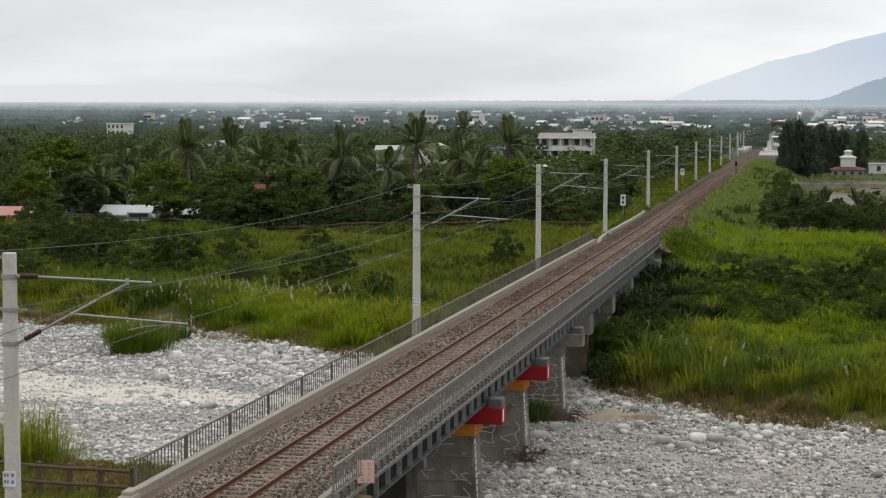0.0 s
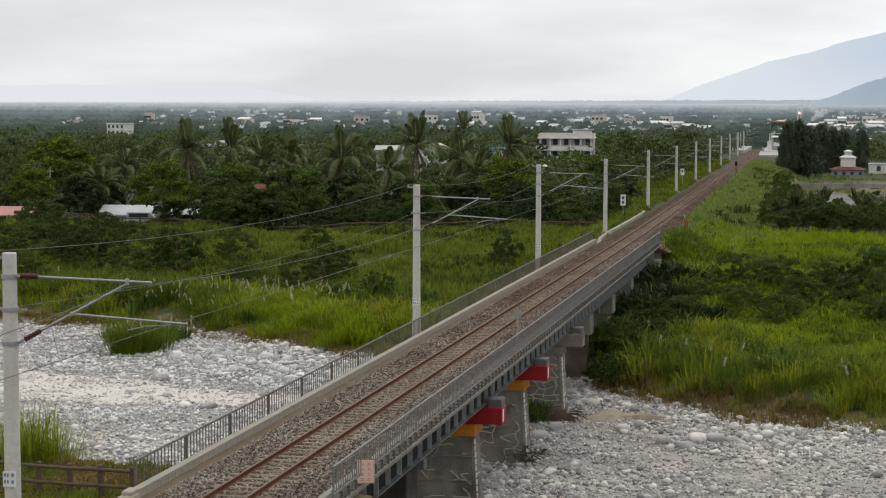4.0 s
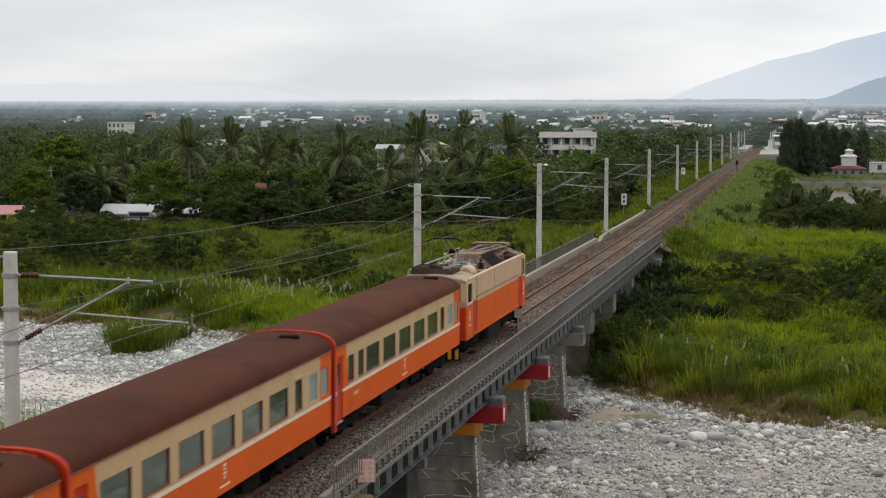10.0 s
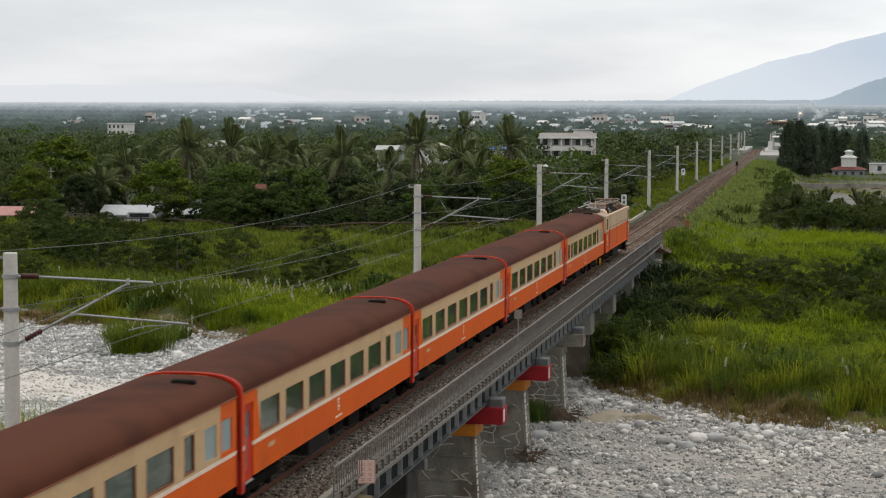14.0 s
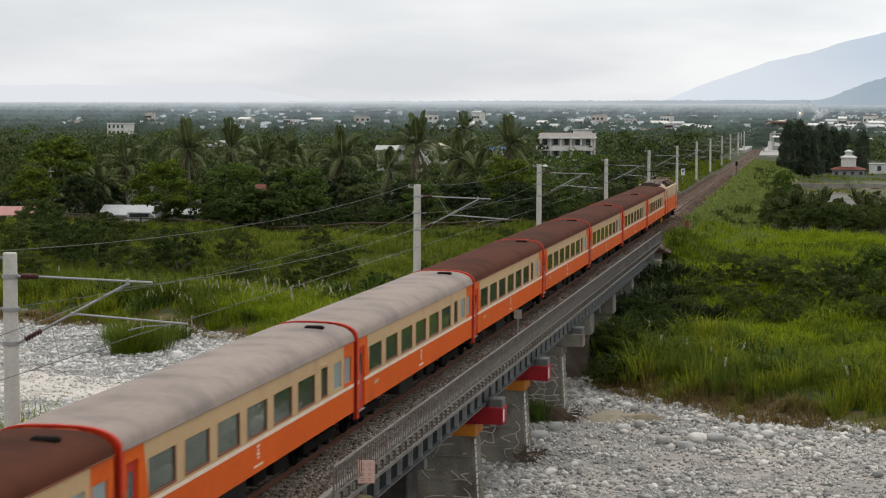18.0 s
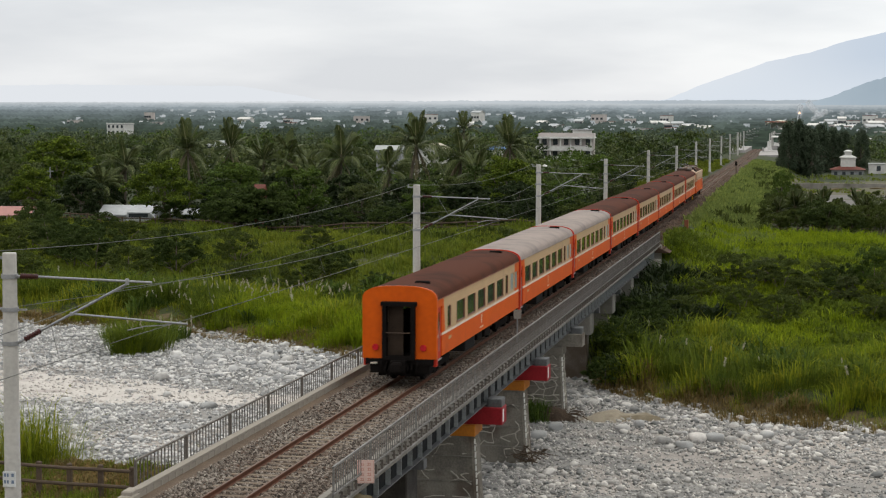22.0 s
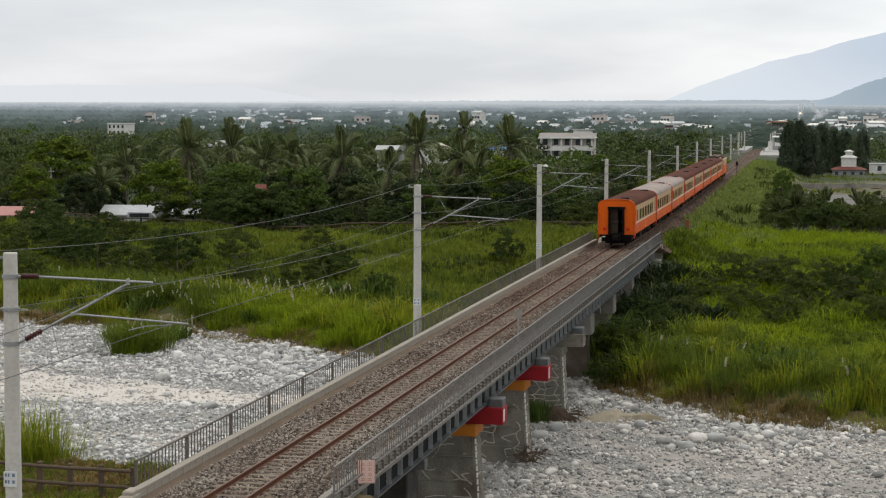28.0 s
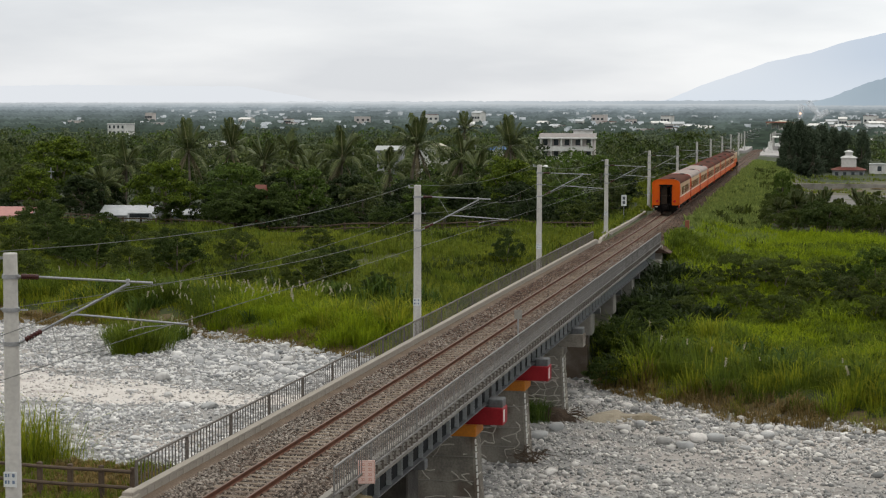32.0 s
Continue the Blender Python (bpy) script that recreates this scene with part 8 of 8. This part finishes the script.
# ---- buildings ----
def house(x, y, w, d, h, wall, roof, label, turn=0.0, roof_kind="gable", rise=1.2, floors=2, cols=3, base=None, win=(0.9, 1.1), name="house", group="houses of the plain", parapet=0.0, eave=0.35):
    z = (lz(x, y) if base is None else base) - 0.2
    b = thing(name, label, "building", group, pose(x, y, z, 0, 0, turn))
    h += 0.2
    part("wall", Geo().box(-w / 2, w / 2, -d / 2, d / 2, 0, h), wall, b)
    if roof_kind == "gable":
        g = Geo()
        for s in (-1, 1):
            e = s * (d / 2 + eave)
            g.loft([[(-w / 2 - eave, e, h - 0.1), (-w / 2 - eave, 0, h + rise), (-w / 2 - eave, 0, h + rise + 0.12), (-w / 2 - eave, e, h + 0.02)][::s], [(w / 2 + eave, e, h - 0.1), (w / 2 + eave, 0, h + rise), (w / 2 + eave, 0, h + rise + 0.12), (w / 2 + eave, e, h + 0.02)][::s]])
        part("roof", g, roof, b)
        part("gable", Geo().loft([[(-w / 2, -d / 2, h), (-w / 2, d / 2, h), (-w / 2, 0, h + rise)], [(w / 2, -d / 2, h), (w / 2, d / 2, h), (w / 2, 0, h + rise)]]), wall, b)
    elif roof_kind == "hip":
        a, c = w / 2 + eave, d / 2 + eave
        k = max(a - c, a * 0.25)
        part("roof", Geo().add([(-a, -c, h - 0.1), (a, -c, h - 0.1), (a, c, h - 0.1), (-a, c, h - 0.1), (-k, 0, h + rise), (k, 0, h + rise), (-a, -c, h), (a, -c, h), (a, c, h), (-a, c, h)],
                               [(3, 2, 1, 0), (0, 1, 7, 6), (1, 2, 8, 7), (2, 3, 9, 8), (3, 0, 6, 9), (6, 7, 5, 4), (7, 8, 5), (8, 9, 4, 5), (9, 6, 4)]), roof, b)
    else:
        part("roof", Geo().box(-w / 2 - 0.15, w / 2 + 0.15, -d / 2 - 0.15, d / 2 + 0.15, h, h + 0.18), roof, b)
        if parapet:
            t = 0.15
            g = Geo()
            for q in ((-w / 2 - 0.15, w / 2 + 0.15, -d / 2 - 0.15, -d / 2), (-w / 2 - 0.15, w / 2 + 0.15, d / 2, d / 2 + 0.15), (-w / 2 - 0.15, -w / 2, -d / 2, d / 2), (w / 2, w / 2 + 0.15, -d / 2, d / 2)):
                g.box(*q, h + 0.18, h + 0.18 + parapet)
            part("parapet", g, wall, b)
    fh = (h - 0.2) / floors
    for f in range(floors):
        for c in range(cols):
            u = -w / 2 + w * (c + 0.5) / cols
            zz = 0.2 + fh * f + fh * 0.38
            wn_ = part("window", Geo().box(u - win[0] / 2, u + win[0] / 2, -d / 2 - 0.04, -d / 2 + 0.02, zz, zz + win[1]), M_GLASSDARK, b)
            part("sill", Geo().box(u - win[0] / 2 - 0.08, u + win[0] / 2 + 0.08, -d / 2 - 0.12, -d / 2 + 0.01, zz - 0.08, zz), wall, wn_)
    return b


mn = house(-48.6, 484, 14.0, 9, 6.1, M_WALLPINK, M_WALLWHITE, "pale two-storey villa with balconies and a flat roof", 4, "flat", floors=2, cols=5, parapet=0.9, win=(1.2, 1.5), name="villa")
part("penthouse", Geo().box(1.5, 6.2, -2, 3, 6.3, 8.2, 0.05), M_WALLWHITE, mn)
part("penthouse_roof", Geo().box(1.0, 6.7, -2.5, 3.5, 8.2, 8.4), M_WALLGREY, mn)
for z in (3.2, 0.6):
    part("balcony", Geo().box(-8.4, 3.4 if z < 2 else 6.9, -6.2, -4.5, z - 0.25, z).box(-8.4, 3.4 if z < 2 else 6.9, -6.2, -6.05, z, z + 0.95), M_WALLWHITE, mn, "white balcony with a solid parapet")
for k in range(6):
    part("column", Geo().tube((-6.6 + 2.6 * k, -6.0, 0), (-6.6 + 2.6 * k, -6.0, 6.1), 0.18, n=10), M_WALLWHITE, mn)
part("roof_slab", Geo().box(-7.3, 7.3, -6.4, 4.8, 6.05, 6.4), M_WALLWHITE, mn)
house(-58.6, 322, 4.4, 6, 6.6, M_WALLGREY, M_ROOFTIN, "grey two-storey house with a sheet roof", 8, rise=0.6, cols=2)
house(-52.3, 331, 4.6, 7, 5.8, M_WALLWHITE, M_ROOFTAN, "white house with a tan gabled roof", 84, rise=1.6, cols=2)
house(-41.5, 333, 2.6, 3, 6.2, M_WALLWHITE, M_BLUE, "small white house with a blue sheet roof", 10, rise=0.5, cols=1)
house(-216.0, 600, 6.8, 6, 3.4 - lz(-216, 600), M_WALLWHITE, M_WALLGREY, "white block-like building with rows of windows", -12, "flat", floors=4, cols=4, parapet=0.3, name="apartment_block", win=(0.75, 1.0))
house(-66.6, 216, 6.4, 4.4, 1.0, M_WALLGREY, M_TARP, "low shed covered with white sheets behind the fence", 4, rise=0.95, floors=1, cols=2, name="shed", win=(0.6, 0.4))
house(-58.6, 213, 2.8, 3, 1.2, M_WALLGREY, M_TARP, "small pale shed among the trees", 12, rise=0.5, floors=1, cols=1, name="shed", win=(0.4, 0.4))
house(-79.8, 211.5, 4.4, 3, 0.8, M_WALLWHITE, M_ROOFPINK, "low house with a faded pink sheet roof", 4, rise=0.9, floors=1, cols=2, name="house", win=(0.6, 0.5))
house(-46.2, 202.5, 1.2, 1.6, 4.9, M_TERRA, M_ROOFRED, "narrow terracotta-coloured house end among trees", 4, rise=0.5, floors=1, cols=1, win=(0.3, 0.4), eave=0.04)
van = thing("parked_van", "white van parked behind the timber fence", "van", m=pose(-63.8, 211.5, lz(-63.8, 211.5), 0, 0, 12))
part("body", Geo().loft([[(-1.6, yy, 0.35), (1.6, yy, 0.35), (1.6, yy, 1.0), (1.2, yy * 0.92, 1.55), (-1.5, yy * 0.92, 1.6), (-1.6, yy, 1.0)] for yy in (-0.85, 0.85)]), M_TARP, van, smooth=True)
part("side_window", Geo().box(-1.3, 1.0, -0.86, -0.82, 1.02, 1.45), M_GLASSDARK, van)
for u in (-1.0, 1.0):
    wh = part("wheel", Geo().lathe((u, -0.8, 0.32), [(-0.1, 0.1), (-0.1, 0.3), (-0.07, 0.32), (0.08, 0.32), (0.1, 0.3)], "y", 14), M_UNDER, van)
    part("rim", Geo().lathe((u, -0.91, 0.32), [(-0.01, 0.02), (-0.01, 0.18), (0.02, 0.18)], "y", 10), M_STEEL, wh)
# the chapel by the yard
ch = house(21.9, 424, 7.0, 6, 2.2, M_WALLGREY, M_ROOFRED, "small grey hall with a red-brown hipped roof", 0, "hip", rise=0.95, floors=1, cols=4, name="temple_hall", group="", win=(0.7, 0.9), base=lz(21.9, 424) - 1.2)
tw = part("tower", Geo().box(-1.6, 1.6, -1.4, 1.4, 2.9, 5.0, 0.05), M_WALLWHITE, ch, "white square tower on the roof")
part("tower_roof", Geo().loft([[(-a, -a * 0.9, z), (a, -a * 0.9, z), (a, a * 0.9, z), (-a, a * 0.9, z)] for z, a in ((4.95, 1.85), (5.1, 1.8), (5.5, 0.85))]), M_WALLWHITE, tw)
part("lantern", Geo().box(-0.75, 0.75, -0.75, 0.75, 5.4, 6.3, 0.05), M_WALLWHITE, tw)
part("lantern_roof", Geo().loft([[(-a, -a, z), (a, -a, z), (a, a, z), (-a, a, z)] for z, a in ((6.25, 1.0), (6.35, 1.0), (6.7, 0.2))]), M_WALLWHITE, tw)
house(28.6, 428, 4.2, 5, 2.3, M_WALLWHITE, M_ROOFTIN, "low white outbuilding beside the hall", 0, "flat", floors=1, cols=1)
yd = thing("yard_wall", "long low concrete wall across the dirt yard", "wall")
part("wall", Geo().box(10.6, 40, 349.6, 350.0, lz(20, 350) - 0.3, lz(20, 350) + 1.0, 0.03), M_CONC, yd)
ob = part("yard_lane", Geo().box(10.8, 42, 279, 318, lz(20, 300) - 0.5, lz(20, 300) + 0.06), M_ASPHALT)
tagged(ob, "grey concrete lane across the yard", "pavement", kind="structure")
for i, (x, y, w, h) in enumerate(((14.8, 335, 1.6, 0.5), (18.6, 342, 1.8, 0.6), (22.6, 338, 2.6, 0.5), (26.0, 344, 2.2, 0.7), (24.5, 222, 3.0, 0.6))):
    hp = thing("rubble_heap", "low heap of earth and rubble in the yard", "rubble heap", "rubble heaps", pose(x, y, lz(x, y), 0, 0, 30 * i))
    V, F = pebble_shapes(np.random.default_rng(200 + i), True, 1)[0]
    part("heap", tri_mesh("heap", V * np.array([w, w * 0.8, h]), F, True), M_EARTH if i % 2 else M_SAND, hp)
# small houses far over the plain
FAR = [(-355.9, 900, 3.0), (-327.7, 1100, 2.9), (-329.6, 1200, 2.0), (-197.9, 800, 0.5), (-304.0, 1300, 3.5), (-144.8, 1100, 1.5), (-115.7, 950, 1.2), (-110.4, 1000, 2.8), (-102.8, 1200, 2.8), (-68.1, 1000, 2.2), (-95.2, 1400, 3.8),
       (-121.9, 420, 1.6), (-573.5, 1600, 4.7), (-283.1, 1100, 2.4), (-296.2, 1500, 3.7)]
FAR2 = [(-274.1, 1600, 6.0), (-157.3, 1500, 4.5), (29.8, 1200, 4.3), (33.1, 1000, 4.2), (37.6, 800, 3.3), (35.4, 650, 1.6), (29.6, 600, 1.2), (28.8, 900, 2.0), (22.2, 1100, 3.5), (50.7, 1100, 4.9), (13.2, 900, 2.7), (54.9, 1500, 5.1), (31.5, 640, 1.0), (38.0, 700, 2.8), (41.0, 900, 4.0), (26.0, 760, 1.8)]
r3 = random.Random(77)
MORE = []
for k in range(34):
    y = r3.uniform(760, 1040)
    MORE.append((r3.choice((r3.uniform(-0.36, -0.2), r3.uniform(-0.19, -0.03), r3.uniform(-0.12, -0.04), r3.uniform(0.018, 0.035))) * y, y, r3.uniform(0.6, 2.9)))
for i, (x, y, t) in enumerate(FAR + FAR2 + MORE):
    k = min(1.0, 1050 / y)
    x, y, t = 15.3 + (x - 15.3) * k, y * k, 10.1 + (t - 10.1) * k
    wd = (5, 7, 4, 6, 8.5)[i % 5] * y / 1000
    house(x, y, wd, 7, t + 3.4, M_WALLWHITE if i % 4 else M_WALLPINK, (M_ROOFTIN, M_WALLWHITE, M_ROOFRED, M_TARP)[i % 4], ("distant white flat-roofed house on the plain", "distant pale house with a sheet roof")[i % 2], 9 * (i % 5) - 18,
          "flat" if i % 2 == 0 else "gable", rise=0.9, floors=2, cols=3, group="distant houses", win=(1.3, 1.2))

# the station beyond the level stretch
STATION = Matrix.Translation(EYE) @ Matrix.Diagonal((1.22, 1.22, 1.22, 1)) @ Matrix.Translation(-EYE)
st = thing("station_platform", "pale concrete station platform with steel canopy posts", "platform", m=STATION)
part("platform_slab", Geo().box(1.9, 10.5, 446, 640, -7.0, -0.6, 0.1), M_PLATFORM, st)
part("paving", Geo().box(2.6, 10.0, 448, 640, -0.6, -0.55), M_PLATFORM, st)
for k in range(10):
    for u in (3.6, 7.4):
        part("canopy_post", Geo().tube((u, 470 + 17 * k, -0.6), (u, 470 + 17 * k, 3.4), 0.13, n=8), M_POLE, st, "white steel canopy post")
for k in range(9):
    part("bench_wall", Geo().box(4.4 + 0.3 * (k % 3), 6.6 + 0.2 * (k % 2), 462 + 19 * k, 463 + 19 * k, -0.55, 0.5 + 0.35 * (k % 3), 0.05), M_WALLWHITE if k % 2 else M_PLATFORM, st, "pale low wall on the platform")
part("ramp", Geo().loft([[(2.0, 436, -1.1), (8.6, 436, -1.1), (8.6, 436, -7.0), (2.0, 436, -7.0)], [(2.0, 446, -0.62), (8.6, 446, -0.62), (8.6, 446, -7.0), (2.0, 446, -7.0)]]), M_PLATFORM, st, "pale concrete ramp")
for k, (y, zr, w) in enumerate(((486, 2.1, 2.2), (520, 2.5, 2.6), (556, 2.4, 3.0), (596, 2.8, 3.2))):
    sh = thing("platform_shelter", "pale open platform shelter with a flat roof", "shelter", "platform shelters", m=STATION)
    part("roof", Geo().box(4.6 - w / 2, 4.6 + w / 2, y, y + 16, zr, zr + 0.22, 0.04), M_PLATFORM if k % 2 else M_WALLWHITE, sh)
    for q in range(4):
        for u in (-0.42, 0.42):
            part("post", Geo().box(4.6 + u * w - 0.09, 4.6 + u * w + 0.09, y + 1 + 4.5 * q, y + 1.18 + 4.5 * q, -0.56, zr), M_POLE, sh)
    part("bench", Geo().box(4.3, 4.9, y + 2, y + 13, -0.56, 0.2, 0.04), M_WALLWHITE, sh, "long white bench wall")
for k in range(26):
    u, y = 2.6 + (k * 37 % 60) / 10, 450 + k * 5.2
    bl = thing("platform_bollard", "small pale post on the station platform", "post", "platform posts", m=STATION @ pose(u, y, -0.56))
    part("post", Geo().box(-0.22, 0.22, -0.22, 0.22, 0, 0.9 + 0.5 * (k % 3), 0.05), M_WALLWHITE if k % 3 else M_PLATFORM, bl)
p2 = thing("side_platform", "low pale platform on the far side of the track", "platform", m=STATION)
part("slab", Geo().box(-6.4, -2.3, 470, 640, -7.0, -0.75, 0.1), M_PLATFORM, p2)
for k in range(7):
    part("lamp_post", Geo().tube((-4.6, 476 + 22 * k, -0.75), (-4.6, 476 + 22 * k, 3.0), 0.11, n=8), M_POLE, p2, "white lamp post")
cn = thing("station_canopy", "orange and cream canopy roof over the platform", "canopy", m=STATION)
part("roof", Geo().loft([[(-2.4, y, 3.8), (1.5, y, 4.7), (7.0, y, 4.1), (7.0, y, 4.4), (1.5, y, 5.1), (-2.4, y, 4.2)] for y in (648, 700)]), M_ROOFTAN, cn)
part("hall_wall", Geo().box(-1.6, 6.4, 690, 698, -1.5, 4.0, 0.05), M_WALLWHITE, cn, "pale station hall wall")
part("fascia", Geo().box(-2.5, 7.1, 647.4, 648, 4.6, 4.95), M_TERRA, cn, "orange-red front edge")
for u in (-2.0, 1.5, 6.6):
    part("post", Geo().tube((u, 650, -1.5), (u, 650, 4.0), 0.2, n=8), M_STEEL, cn)
sg = thing("signal_lamp", "bright orange signal lamp on a mast", "signal", m=pose(8.5, 700, 1.3))
part("mast", Geo().tube((0, 0, -3.5), (0, 0, 5.6), 0.15, n=8), M_STEEL, sg)
part("lens", Geo().lathe((0, -0.2, 6.2), [(-0.15, 0.05), (-0.12, 0.3), (0.1, 0.3)], "y", 14), M_SIGNAL, sg, "glowing orange lens")
for x, y, h in ((-84, 232, 6.0), (-70, 240, 8.6), (-88, 214, 7.0), (-60, 300, 9.5), (-45, 330, 9.0)):
    up = thing("utility_pole", "grey concrete utility pole among the trees", "utility pole", "utility poles", pose(x, y, lz(x, y)))
    part("mast", Geo().tube((0, 0, -0.3), (0, 0, h), 0.13, 0.08, 8), M_WALLGREY, up)
    part("crossarm", Geo().box(-0.45, 0.45, -0.04, 0.04, h - 0.6, h - 0.5), M_STEEL, up)


# thin smoke drifting up beyond the station
M_SMOKE = bpy.data.materials.new("thin_white_smoke")
M_SMOKE.use_nodes = True
sn, sl_ = M_SMOKE.node_tree.nodes, M_SMOKE.node_tree.links
sn["Principled BSDF"].inputs["Base Color"].default_value = (0.75, 0.78, 0.82, 1)
sn["Principled BSDF"].inputs["Roughness"].default_value = 1.0
clear, blend = sn.new("ShaderNodeBsdfTransparent"), sn.new("ShaderNodeMixShader")
blend.inputs[0].default_value = 0.22
sl_.new(clear.outputs[0], blend.inputs[1])
sl_.new(sn["Principled BSDF"].outputs[0], blend.inputs[2])
sl_.new(blend.outputs[0], sn["Material Output"].inputs["Surface"])
smoke = thing("smoke_plume", "thin white smoke rising beyond the station", "smoke")
for k, (xa, za, xb, zb) in enumerate(((7.1, 4.6, 9.0, 10.9), (16.3, 5.8, 10.7, 12.2), (12.4, 4.4, 18.7, 8.4))):
    for w in (0.5, 0.9):
        part("wisp", Geo().path([(xa + (xb - xa) * t + 0.3 * math.sin(5 * t + k + w), 760 + 3 * k, za + (zb - za) * t) for t in (0, 0.2, 0.4, 0.6, 0.8, 1)], [w * 0.6, w, w * 1.3, w * 1.5, w * 1.6, w * 1.2], 8), M_SMOKE, smoke, smooth=True)
# ---- the train runs along the line ----
FRONT = [(0, -40.0), (3, -1.0), (6, 38.1), (7, 51.1), (8, 64.0), (9, 76.9), (10, 89.7), (11, 102.4), (12, 115.1), (13, 127.8), (14, 140.6), (16.5, 173.0), (19, 205.5),
         (20, 218.6), (21, 231.7), (22, 244.9), (23, 258.0), (24, 271.2), (25, 284.1), (28, 321.4), (30, 347.1), (32, 373.2)]


def on_line(y):
    return pose(lx(y), y, rz(y), math.degrees(math.atan((rz(y + 5) - rz(y - 5)) / 10)), 0, math.degrees(math.atan((lx(y - 5) - lx(y + 5)) / 10)))


def front_at(t):
    """Where the train's front is, by the same eased path."""
    ts, ys = [a for a, _ in FRONT], [b for _, b in FRONT]
    return float(np.interp(t, ts, ys))


def motions():
    walk(LOCO, [(t, on_line(f - 8.3)) for t, f in FRONT])
    for k, c in enumerate(COACHES):
        walk(c, [(t, on_line(f - 26.9 - 20 * k)) for t, f in FRONT])
    for w, y, r in WHEELS:
        walk(w, [(k / FPS, pose(0, y, r, math.degrees(-front_at(k / FPS) / r) % 360)) for k in range(0, 32 * FPS + 1)])


motions()
